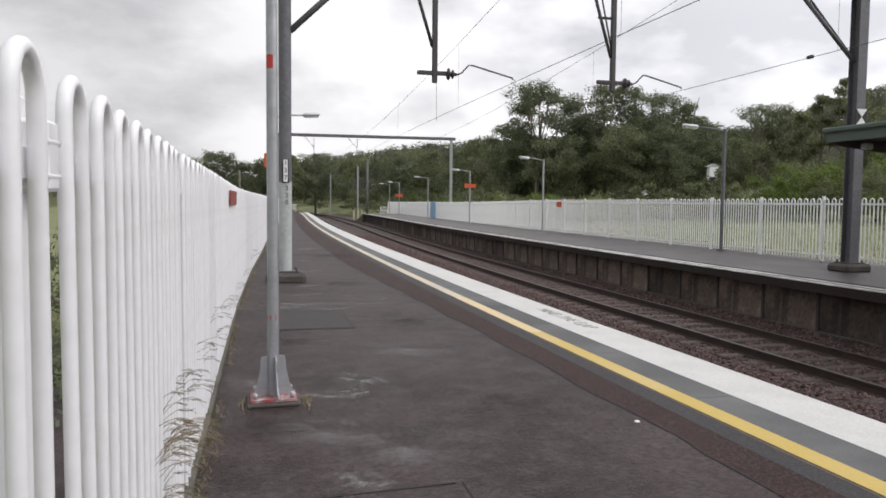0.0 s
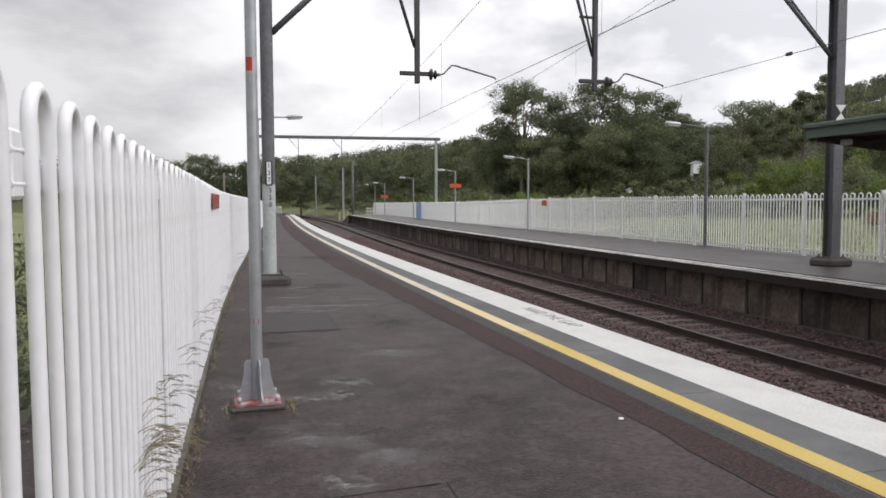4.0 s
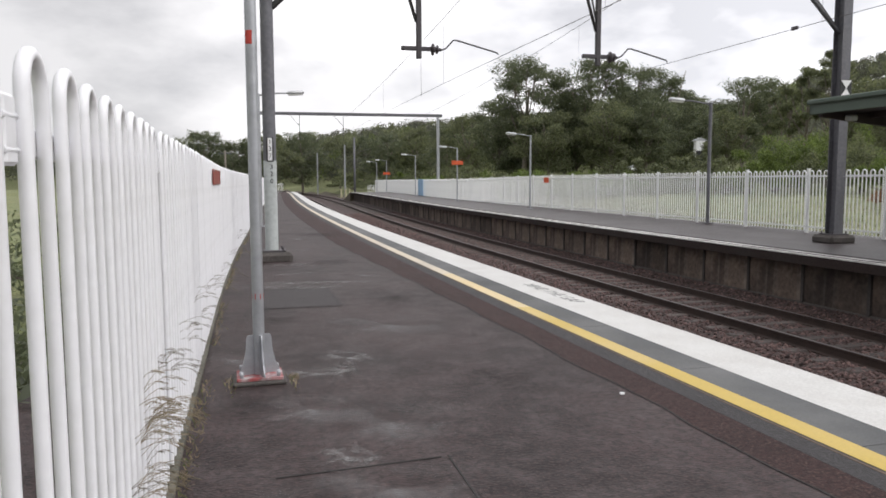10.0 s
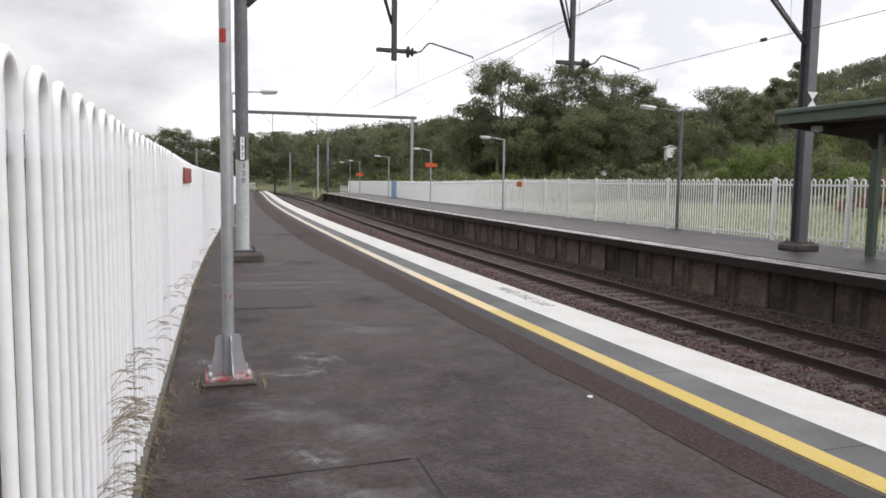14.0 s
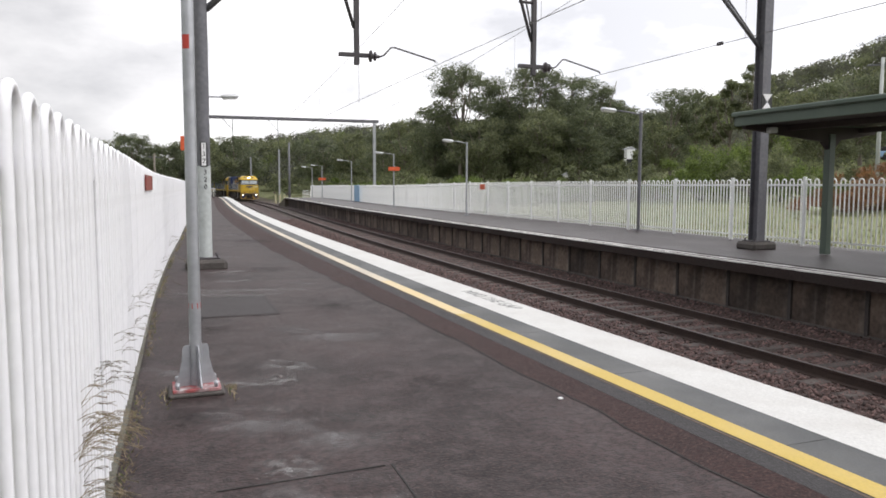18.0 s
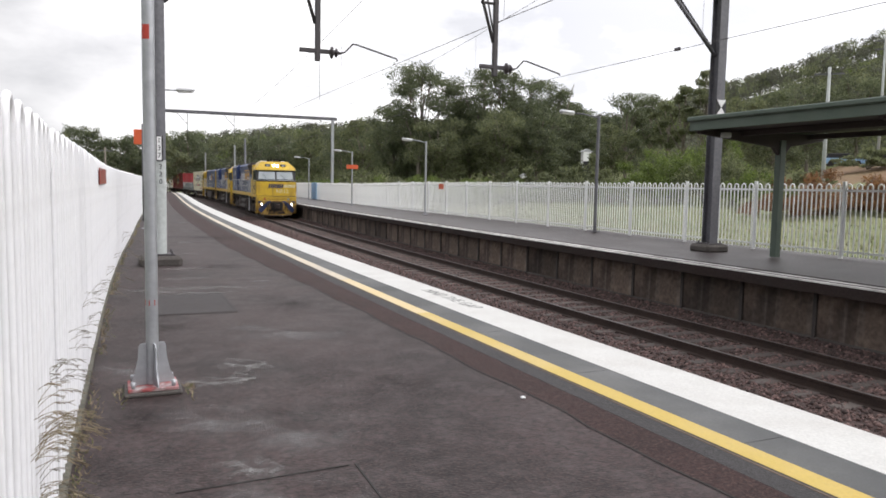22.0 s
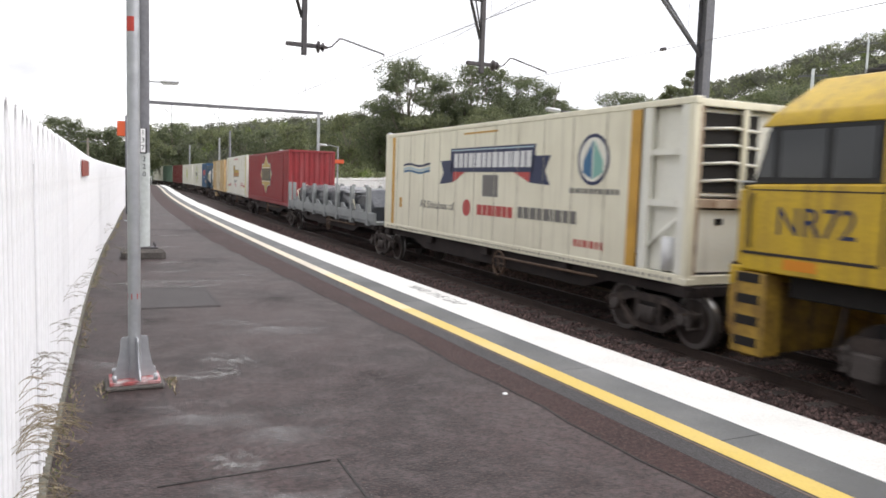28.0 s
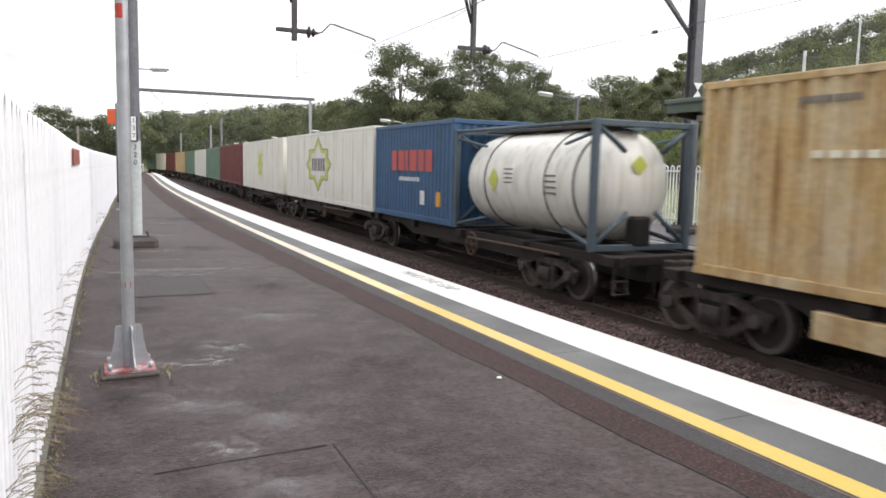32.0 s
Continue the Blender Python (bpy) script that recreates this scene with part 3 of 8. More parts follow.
def build_platforms():
    near = thing("platform", "dark asphalt railway platform with painted edge strips", "platform", kind="structure")
    part("asphalt", sweep([(-1.5, -1.6), (EDGE - 0.08, -1.6), (EDGE - 0.08, 0.0), (-1.5, 0.0)], -12, END_NEAR), M["asphalt"], near)
    left = lambda q: float(np.interp(q, (-12, 4.5, 8.3, 10.8, 18.2, 30, 101), (2.76, 2.75, 2.70, 2.62, 2.33, 2.3, 2.3)))
    part("brown_band", ribbon(lambda q: left(q) + 0.02 * math.sin(q * 3.1) + 0.012 * math.sin(q * 7.7), lambda q: 3.05, 0.003, -12, END_NEAR), M["asphalt_brown"], near)
    part("seam", ribbon(lambda q: left(q) + 0.02 * math.sin(q * 3.1) + 0.012 * math.sin(q * 7.7) - 0.008, lambda q: left(q) + 0.02 * math.sin(q * 3.1) + 0.012 * math.sin(q * 7.7) + 0.006, 0.0042, -12, 40), M["joint"], near)
    part("grey_band", sweep(rect(3.05, 3.26, -0.01, 0.004), -12, END_NEAR), M["asphalt_grey"], near)
    part("lip", sweep(rect(3.222, 3.2428, -0.01, 0.0062), -12, 40), M["lip"], near, "brown worn lip under the warning line")
    part("seam", sweep(rect(3.243, 3.262, -0.01, 0.0055), -12, 40), M["joint"], near)
    part("yellow_line", sweep(rect(3.26, 3.43, -0.01, 0.007), -12, 8.2), M["strip_yellow"], near, "worn yellow painted warning line")
    part("yellow_line", sweep(rect(3.26, 3.43, -0.01, 0.007), 8.2, 11.5), M["strip_fading"], near, "fading yellow painted warning line")
    part("yellow_line", sweep(rect(3.26, 3.43, -0.01, 0.007), 11.5, END_NEAR), M["strip_cream"], near, "bleached cream painted warning line")
    for k in range(62):
        part("grey_slab", sweep(rect(3.43, 3.78, -0.01, 0.006), -11.1 + 1.8 * k, -9.308 + 1.8 * k, step=0.9), M["strip_grey"], near)
    part("joint_bed", sweep(rect(3.43, 3.78, -0.02, 0.003), -12, END_NEAR), M["joint"], near)
    part("white_strip", sweep(rect(3.78, EDGE, -0.06, 0.009), -12, END_NEAR), M["strip_white"], near, "white painted platform edge")
    part("fence_kerb", sweep(rect(-0.09, 0.035, -0.02, 0.035), -12, END_NEAR, shift=fence_off), M["mossy"], near, "mossy concrete kerb under the fence")
    # ramp at the far end
    bm = bmesh.new()
    a, b = END_NEAR, END_NEAR + 9
    vs = [bm.verts.new(on_line(s, o, z)) for s, o, z in ((a, -1.5, 0), (a, EDGE - 0.08, 0), (b, EDGE - 0.3, -1.3), (b, -1.5, -1.3), (a, -1.5, -1.6), (a, EDGE - 0.08, -1.6), (b, EDGE - 0.3, -1.6), (b, -1.5, -1.6))]
    for q in ((0, 1, 2, 3), (0, 3, 7, 4), (1, 5, 6, 2), (2, 6, 7, 3), (4, 7, 6, 5), (0, 4, 5, 1)):
        bm.faces.new([vs[i] for i in q])
    part("ramp", bm, M["asphalt"], near)
    # slab joints and dark seams
    seam = mesh_of(a_box(-0.5, 0.5, -0.006, 0.006, -0.01, 0.0), "joint", M["joint"])
    for s, o, w, rz in ((10.6, 0.85, 0.9, 3), (8.95, 0.8, 0.95, -2)):
        ob = part("joint", seam, None, near, at=stand(s, o, 0.0045, rz))
        ob.scale = (w, 1, 1)

    far = thing("opposite_platform", "weathered opposite railway platform with worn white edge", "platform", kind="structure")
    part("asphalt", sweep([(OPP_EDGE + 0.55, -1.6), (OPP_EDGE + 0.55, -0.02), (16.6, -0.02), (16.6, -1.6)], -25, END_OPP), M["asphalt_wet_sheen"], far, "damp worn asphalt with sheen painted as paler patches")
    part("edge_paint", sweep(rect(OPP_EDGE - 0.006, OPP_EDGE + 0.10, -0.03, -0.004), -25, END_OPP), M["coping_paint"], far, "flaking white painted edge line")
    part("edge_paint", sweep(rect(OPP_EDGE + 0.27, OPP_EDGE + 0.40, -0.05, -0.007), -25, END_OPP), M["coping_paint"], far, "flaking white painted edge line")
    part("coping", sweep([(OPP_EDGE, -0.22), (OPP_EDGE + 0.8, -0.22), (OPP_EDGE + 0.8, -0.03), (OPP_EDGE + 0.62, -0.012), (OPP_EDGE, -0.012)], -25, END_OPP), M["coping"], far)
    part("backing", sweep(rect(OPP_EDGE + 0.47, OPP_EDGE + 0.7, -1.9, -0.15), -25, END_OPP), M["wall_post"], far)
    part("wall_footing", sweep([(OPP_EDGE + 0.25, -1.9), (OPP_EDGE + 0.45, -1.9), (OPP_EDGE + 0.45, -1.05), (OPP_EDGE + 0.32, -1.12)], -25, END_OPP), M["concrete"], far)
    post = mesh_of(a_box(-0.045, 0.06, -0.034, 0.034, -1.5, -0.2), "wall_post", M["wall_post"])
    panel = mesh_of(a_box(0.0, 0.07, -0.84, 0.84, -1.5, -0.2, bevel=0.015), "wall_panel", M["wall"])
    rng = random.Random(9)
    for k in range(66):
        s = -16 + 1.755 * k + 0.9
        if s < END_OPP - 1:
            part("wall_post", post, None, far, at=stand(s, OPP_EDGE + 0.42))
            part("wall_panel", panel, None, far, at=stand(s + 0.8775, OPP_EDGE + 0.405 + rng.uniform(0, 0.02)))
    bm = bmesh.new()
    a, b = END_OPP, END_OPP + 9
    vs = [bm.verts.new(on_line(s, o, z)) for s, o, z in ((a, OPP_EDGE, -0.02), (a, 16.6, -0.02), (b, 16.6, -1.3), (b, OPP_EDGE, -1.3), (a, OPP_EDGE, -1.6), (a, 16.6, -1.6), (b, 16.6, -1.6), (b, OPP_EDGE, -1.6))]
    for q in ((0, 1, 2, 3), (0, 3, 7, 4), (1, 5, 6, 2), (2, 6, 7, 3), (4, 7, 6, 5), (0, 4, 5, 1)):
        bm.faces.new([vs[i] for i in q])
    part("ramp", bm, M["dirt"], far)


build_platforms()


# ---- tracks ----
def build_tracks():
    bed = thing("ballast_bed", "reddish brown crushed stone ballast", "ballast", kind="structure")
    prof = [(4.0, -1.9), (4.0, RAIL - 0.16), (7.0, RAIL - 0.17), (7.75, RAIL - 0.26), (8.3, RAIL - 0.18), (8.6, RAIL - 0.175), (9.7, RAIL - 0.18), (10.8, RAIL - 0.175), (11.1, RAIL - 0.16), (11.4, RAIL - 0.05), (11.62, RAIL - 0.02), (11.62, -1.9)]
    part("bed", sweep(prof, -30, 330), M["ballast"], bed)
    rail_sec = [(-0.07, -0.17), (0.07, -0.17), (0.07, -0.155), (0.012, -0.14), (0.010, -0.04), (0.036, -0.03), (0.036, -0.003), (-0.036, -0.003), (-0.036, -0.03), (-0.010, -0.04), (-0.012, -0.14), (-0.07, -0.155)]
    sl = bmesh.new()
    box(sl, -1.25, 1.25, -0.12, 0.12, -0.33, -0.155, bevel=0.02)
    sleeper = mesh_of(sl, "sleeper", M["sleeper"])
    for c in (NEAR_TRACK, FAR_TRACK):
        t = thing("track", "rusty steel rails on weathered sleepers", "railway track", "tracks between the platforms", kind="structure")
        for side in (-0.7525, 0.7525):
            part("rail", sweep([(c + side + o, RAIL + z) for o, z in rail_sec], -30, 330), M["rail"], t, smooth=30)
            part("running_surface", sweep(rect(c + side - 0.027, c + side + 0.027, RAIL - 0.006, RAIL), -30, 330), M["rail_top"], t, "polished steel rail head")
        for k in range(150):
            part("sleeper", sleeper, None, t, at=stand(-6 + k * 0.66, c, RAIL))
    # loose stones
    rng = np.random.default_rng(8)
    n = 60000
    s = 2 + 60 * rng.uniform(0, 1, n) ** 1.5
    o = rng.uniform(6.6, 11.5, n)
    keep = np.ones(n, bool)
    for c in (FAR_TRACK - 0.7525, FAR_TRACK + 0.7525):
        keep &= np.abs(o - c) > 0.09
    s, o = s[keep], o[keep]
    a = np.interp(s, LS, LT)
    px = np.interp(s, LS, LX) + o * np.cos(a)
    py = np.interp(s, LS, LY) - o * np.sin(a)
    pz = np.interp(o, [p[0] for p in prof[1:-1]], [p[1] for p in prof[1:-1]]) + rng.uniform(-0.01, 0.012, len(o))
    size = rng.uniform(0.022, 0.05, len(o))
    base = np.array([(1, 0, 0), (-1, 0, 0), (0, 1, 0), (0, -1, 0), (0, 0, 1), (0, 0, -1)], float)
    tri = np.array([(0, 2, 4), (2, 1, 4), (1, 3, 4), (3, 0, 4), (2, 0, 5), (1, 2, 5), (3, 1, 5), (0, 3, 5)])
    v = base[None] * size[:, None, None] * rng.uniform(0.6, 1.3, (len(o), 6, 1)) + rng.normal(0, 0.006, (len(o), 6, 3))
    ang = rng.uniform(0, 6.28, len(o))
    c, sn = np.cos(ang)[:, None], np.sin(ang)[:, None]
    vx, vy = v[..., 0] * c - v[..., 1] * sn, v[..., 0] * sn + v[..., 1] * c
    v = np.stack([vx + px[:, None], vy + py[:, None], v[..., 2] * 0.8 + pz[:, None]], -1).reshape(-1, 3)
    f = (tri[None] + 6 * np.arange(len(o))[:, None, None]).reshape(-1, 3)
    tagged(new("ballast_stones", raw_mesh("ballast_stones", v, f, [M["stone"]])), "loose reddish brown ballast stones between the rails", "stones", kind="stuff")


build_tracks()


# ---- loop-topped fences ----
def loop_mesh(r, h, gap, mat, sides):
    """One hoop: two upright bars joined over the top; along local y."""
    w = gap / 2
    pts = [(0, -w, 0.05), (0, -w, h * 0.5), (0, -w, h - r - w)] + [(0, -w * math.cos(q), h - r - w + w * math.sin(q)) for q in np.linspace(0, math.pi, 11)[1:-1]] + [(0, w, h - r - w), (0, w, h * 0.5), (0, w, 0.05)]
    return mesh_of(a_tube(pts, r, sides), "hoop", mat, 60)


def fence_run(name, label, group, starts, length, loops, pitch, off, high, h, mat, r, posts, sides=8, jitter=0.0):
    """Panels along the line; high(s) is the height of the hoops' tops, h the hoops' own height."""
    rng = random.Random(17)
    hoop = loop_mesh(r, h, pitch / 2, mat, sides)
    back = -r - 0.012 if not posts else 0.0
    e = length / 2 - 0.012
    bar_lo = mesh_of(a_box(back - 0.012, back + 0.012, -e, e, 0.14, 0.19, bevel=0.004), "bottom_rail", mat)
    bar_hi = mesh_of(a_box(back - 0.012, back + 0.012, -e, e, h - 0.20, h - 0.145, bevel=0.004), "top_rail", mat)
    pm = mesh_of(a_box(-0.038, 0.038, -0.038, 0.038, -0.02, h + 0.03, bevel=0.006), "post", mat)
    cap = mesh_of(a_box(-0.045, 0.045, -0.045, 0.045, h + 0.03, h + 0.045, bevel=0.005), "post_cap", mat)
    stay = mesh_of(a_box(back - 0.075, back - 0.015, -0.03, 0.03, 0.0, h - 0.06, bevel=0.006), "post", mat)
    lug = mesh_of(a_box(back - 0.02, back + 0.03, -0.035, 0.035, h - 0.215, h - 0.10, bevel=0.006), "bracket", mat)
    bolt = mesh_of(a_tube([(0, -0.042, 0), (0, 0.042, 0)], 0.007, 6), "bolt", mat)
    for s in starts:
        a, b = on_line(s, off(s), high(s) - h), on_line(s + length, off(s + length), high(s + length) - h)
        mid, rz = (a + b) / 2, math.degrees(math.atan2(b.y - a.y, b.x - a.x)) - 90
        t = thing(name, label, "fence", group, at=pose(mid.x, mid.y, mid.z, math.degrees(math.atan2(b.z - a.z, length)), 0, rz))
        for k in range(loops):
            part("hoop", hoop, None, t, at=pose(rng.gauss(0, jitter), (k - (loops - 1) / 2) * pitch, 0, rng.gauss(0, jitter * 60), rng.gauss(0, jitter * 60), 0))
        part("top_rail", bar_hi, None, t)
        part("bottom_rail", bar_lo, None, t)
        if posts:
            part("post_cap", cap, None, part("post", pm, None, t, at=pose(0, -length / 2, 0)))
        else:
            # panels are bolted to a stay behind the bars
            part("post", stay, None, t, at=pose(0, -length / 2, 0))
            part("bracket", lug, None, t, at=pose(0, -length / 2, 0))
            for z in (h - 0.19, h - 0.135):
                part("bolt", bolt, None, t, at=pose(back + 0.025, -length / 2, z))


fence_run("steel_fence", "white hoop-topped steel fence length at the platform back", "fence beside the camera",
          [1.36 + 2.551 * k for k in range(-2, 38)], 2.551, 9, 0.275, fence_off, lambda s: float(np.interp(s, (0, 1.5, 3.2, 7, 12, 30), (1.762, 1.766, 1.778, 1.775, 1.73, 1.71))), 1.778, M["white_paint"], 0.0140, posts=False, sides=10, jitter=0.0012)
fence_run("steel_fence", "white hoop-topped steel fence length behind the opposite platform", "fence behind the opposite platform",
          [15.16 + 2.73 * k for k in range(-7, 33)], 2.73, 10, 0.265, lambda s: OPP_FENCE, lambda s: float(np.interp(s, (0, 40, 55, 100), (1.79, 1.75, 1.60, 1.55))), 1.79, M["white_paint_old"], 0.019, posts=True, sides=6)


# ---- lighting poles ----
def street_lamp(s, off, h, reach, side, label, mat, r=0.05, sign=None, band=False):
    t = thing("platform_lamp", label, "lamp post", "platform lamps", at=stand(s, off))
    part("pole", a_tube([(0, 0, 0), (0, 0, h)], r, 10), mat, t, smooth=40)
    part("arm", a_tube([(0, 0, h - 0.06), (side * reach * 0.45, 0, h + 0.03), (side * reach * 0.75, 0, h + 0.04)], r * 0.5, 6), mat, t)
    bm = bmesh.new()
    box(bm, -0.28, 0.28, -0.11, 0.11, -0.05, 0.07, bevel=0.045)
    head = part("lamp_head", bm, M["lamp_grey"], t, at=pose(side * (reach * 0.75 + 0.2), 0, h + 0.05, 0, -side * 4, 0), smooth=50)
    part("lens", a_box(-0.23, 0.23, -0.085, 0.085, -0.075, -0.045, bevel=0.012), M["lens"], head)
    part("base_plate", a_box(-0.14, 0.14, -0.14, 0.14, 0, 0.025, bevel=0.004), mat, t)
    if sign:
        part("sign", a_box(-0.42, 0.42, -0.02, 0.02, -0.14, 0.14, bevel=0.006), M["orange"], t, "orange station sign", at=pose(0, -0.07, sign))
    return t


street_lamp(22.4, 15.68, 4.12, 1.5, -1, "grey steel lamp post with hooded lantern by the fence", M["steel_grey"], 0.06)
for s, sg in ((36.6, None), (52.0, 2.75), (68.5, None), (87.0, 2.3), (95.0, None)):
    street_lamp(s, 14.53, 3.83, 1.15, -1, "pale galvanised lamp post on the opposite platform", M["galv"], 0.05, sg)
street_lamp(25.3, 0.75, 4.35, 1.35, 1, "pale galvanised lamp post on the near platform", M["galv"], 0.06)


# ---- the plain pole with its braced foot ----
def near_pole():
    t = thing("steel_pole", "galvanised round pole on a braced foot with red paint marks", "pole", at=stand(5.76, 0.195))
    part("tube", a_tube([(0, 0, 0.02), (0, 0, 7.5)], 0.043, 20), M["galv"], t, smooth=40)
    part("foot_plate", a_box(-0.17, 0.17, -0.14, 0.14, 0.03, 0.055, bevel=0.004), M["red_spray"], t, "red sprayed steel foot plate")
    part("grout", a_box(-0.20, 0.195, -0.17, 0.17, -0.005, 0.03, bevel=0.012), M["concrete"], t)
    fin = [(0.043, 0.055), (0.155, 0.055), (0.155, 0.075), (0.125, 0.14), (0.10, 0.25), (0.095, 0.33), (0.085, 0.355), (0.043, 0.36)]
    for a in (0, 90, 180, 270):
        part("gusset", a_prism([(x, z) for x, z in fin], -0.005, 0.005, "y"), M["galv"], t, at=pose(0, 0, 0, 0, 0, a + 12))
    for x, y in ((-0.135, -0.11), (0.135, -0.11), (-0.135, 0.11), (0.135, 0.11)):
        part("bolt", a_tube([(x, y, 0.05), (x, y, 0.10)], 0.016, 6), M["galv"], t)
    for z, h, w in ((2.57, 0.05, 38), (0.655, 0.02, 180)):
        bm = bmesh.new()
        n = 8
        ring = [[bm.verts.new((0.0442 * math.cos(q), 0.0442 * math.sin(q), zz)) for q in np.radians(np.linspace(-90 - w, -90 + w, n) - (30 if w < 90 else 0))] for zz in (z - h, z + h)]
        for k in range(n - 1):
            bm.faces.new((ring[0][k], ring[0][k + 1], ring[1][k + 1], ring[1][k]))
        part("red_mark", bm, M["red_paint"], t, "red paint mark")


near_pole()


# ---- overhead line portals ----
def h_beam(h, flange=0.15, web=0.15, t=0.012):
    """An upright rolled column."""
    e = t / 2
    return a_prism([(-flange, -web), (flange, -web), (flange, -web + t), (e, -web + t), (e, web - t), (flange, web - t), (flange, web), (-flange, web), (-flange, web - t), (-e, web - t), (-e, -web + t), (-flange, -web + t)], 0, h)


def mast(s, off, h, label, pale=0.0):
    t = thing("overhead_mast", label, "mast", "overhead line masts", at=stand(s, off))
    part("footing", a_box(-0.37, 0.37, -0.34, 0.34, -0.05, 0.17, bevel=0.06), M["concrete"], t, "rough concrete footing")
    part("base_plate", a_box(-0.25, 0.25, -0.22, 0.22, 0.17, 0.20, bevel=0.005), M["steel_dark"], t)
    if pale:
        part("column_foot", a_tube([(0, 0, 0.2), (0, 0, pale)], 0.122, 20), M["mast_pale"], t, smooth=40)
        part("column", a_tube([(0, 0, pale), (0, 0, h)], 0.12, 20), M["steel_grey"], t, smooth=40)
    else:
        bm = h_beam(h - 0.2, 0.125, 0.15, 0.018)
        part("column", bm, M["steel_grey"], t, at=pose(0, 0, 0.2))
    for x in (-0.2, 0.2):
        for y in (-0.17, 0.17):
            part("bolt", a_tube([(x, y, 0.19), (x, y, 0.26)], 0.02, 6), M["steel_dark"], t)
    return t


def drop_post(s, off, z0, h, flip):
    """A hanging post with its stay, insulator and steady arm, under the portal beam."""
    t = thing("drop_post", "dark steel drop post with insulator and registration arm", "overhead fitting", "registration arms", at=stand(s, off))
    part("hanger", a_box(-0.05, 0.05, -0.05, 0.05, z0, h, bevel=0.008), M["steel_dark"], t)
    part("stay", a_tube([(-0.05, 0, z0 + 0.72), (-0.62, 0, h)], 0.035, 8), M["steel_dark"], t)
    if flip:
        part("stay", a_tube([(0.0, 0, z0 + 0.72), (-0.42, 0, h)], 0.018, 6), M["steel_dark"], t)
        part("tie", a_tube([(-0.36, 0, z0 + 1.55), (0, 0, z0 + 1.55)], 0.03, 6), M["steel_dark"], t)
    zb = z0 + 0.20
    part("bracket", a_box(-0.36, 0.24, -0.045, 0.045, zb - 0.045, zb + 0.035, bevel=0.008), M["steel_dark"], t)
    bm = a_lathe([(0.0, 0.035), (0.04, 0.035), (0.05, 0.06), (0.075, 0.12), (0.10, 0.12), (0.115, 0.05), (0.15, 0.05), (0.165, 0.09), (0.19, 0.09), (0.205, 0.04), (0.27, 0.03)])
    bmesh.ops.transform(bm, matrix=pose(0.2, 0, zb - 0.01, 0, 90, 0), verts=bm.verts)
    part("insulator", bm, M["insulator"], t, "dark ribbed insulator")
    part("steady_arm", a_tube([(0.45, 0, zb - 0.02), (0.56, 0, zb + 0.02), (0.72, 0, zb + 0.19), (0.80, 0, zb + 0.19), (1.66, 0, zb - 0.02), (1.68, 0, zb - 0.06)], 0.017, 6), M["steel_dark"], t)


PORTAL_S, PORTAL_H = 14.75, 7.6
ml = mast(14.55, 0.71, PORTAL_H, "round overhead line mast, pale below, on a concrete footing", 1.90)
bm = a_box(-0.065, 0.065, -0.01, 0.01, 1.88, 2.33, bevel=0.004)
part("number_board", bm, M["black"], ml, "black board with a white strip of lettering", at=pose(0, -0.125, 0))
part("board_strip", a_box(-0.04, 0.04, -0.004, 0.004, 1.90, 2.32), M["white_sign"], ml, at=pose(0, -0.138, 0))
part("brace", a_tube([(0.10, 0, 4.75), (1.6, 0, 6.2)], 0.06, 8), M["steel_grey"], ml)
mr = mast(14.84, 14.05, PORTAL_H, "grey steel overhead line mast with a black and white marker")
part("brace", a_tube([(-0.11, 0, 4.95), (-1.75, 0, 6.5)], 0.05, 8), M["steel_grey"], mr)
part("brace", a_tube([(-0.11, 0.12, 5.15), (-1.45, 0.12, 6.5)], 0.025, 6), M["steel_grey"], mr)
part("marker", a_box(-0.16, 0.16, -0.01, 0.01, -0.2, 0.2), M["black"], mr, "black marker with white bow-tie", at=pose(0, -0.165, 3.65))
for sgn in (1, -1):
    part("marker_wedge", a_prism([(-0.15, sgn * 0.19), (0.15, sgn * 0.19), (0.0, 0.0)], -0.005, 0.005, "y"), M["white_sign"], mr, at=pose(0, -0.181, 3.65))
pb = thing("portal_beam", "grey steel portal beam across the tracks", "overhead gantry", "overhead gantries", at=stand(PORTAL_S, 0))
part("beam", a_box(0.6, 14.2, -0.15, 0.15, 6.5, 6.85, bevel=0.02), M["steel_grey"], pb)
drop_post(PORTAL_S, 3.68, 3.95, 6.5, False)
drop_post(PORTAL_S, 7.62, 3.95, 6.5, True)

FAR_S = 68.5
for o in (0.9, 16.7):
    t = thing("overhead_mast", "distant grey overhead line mast", "mast", "overhead line masts", at=stand(FAR_S, o))
    part("column", a_box(-0.12, 0.12, -0.12, 0.12, -0.4, 7.4, bevel=0.02), M["galv"], t)
pb = thing("portal_beam", "distant grey steel portal beam across the tracks", "overhead gantry", "overhead gantries", at=stand(FAR_S, 0))
part("beam", a_box(0.5, 17.1, -0.14, 0.14, 7.35, 7.62, bevel=0.02), M["steel_grey"], pb)
for o in (4.0, 7.9):
    part("drop", a_tube([(o, 0, 7.4), (o, 0, 5.2)], 0.03, 6), M["steel_dark"], pb)
    part("stay", a_tube([(o - 0.9, 0, 7.4), (o, 0, 6.4)], 0.025, 6), M["steel_dark"], pb)
for s, o, h in ((120, 1.5, 7.2), (120, 13.5, 7.2), (150, 2.0, 7.0), (150, 13.0, 7.0)):
    t = thing("overhead_mast", "far overhead line mast beyond the platforms", "mast", "overhead line masts", at=stand(s, o, -1.3))
    part("column", a_box(-0.12, 0.12, -0.12, 0.12, -0.4, h + 1.3, bevel=0.015), M["galv"], t)


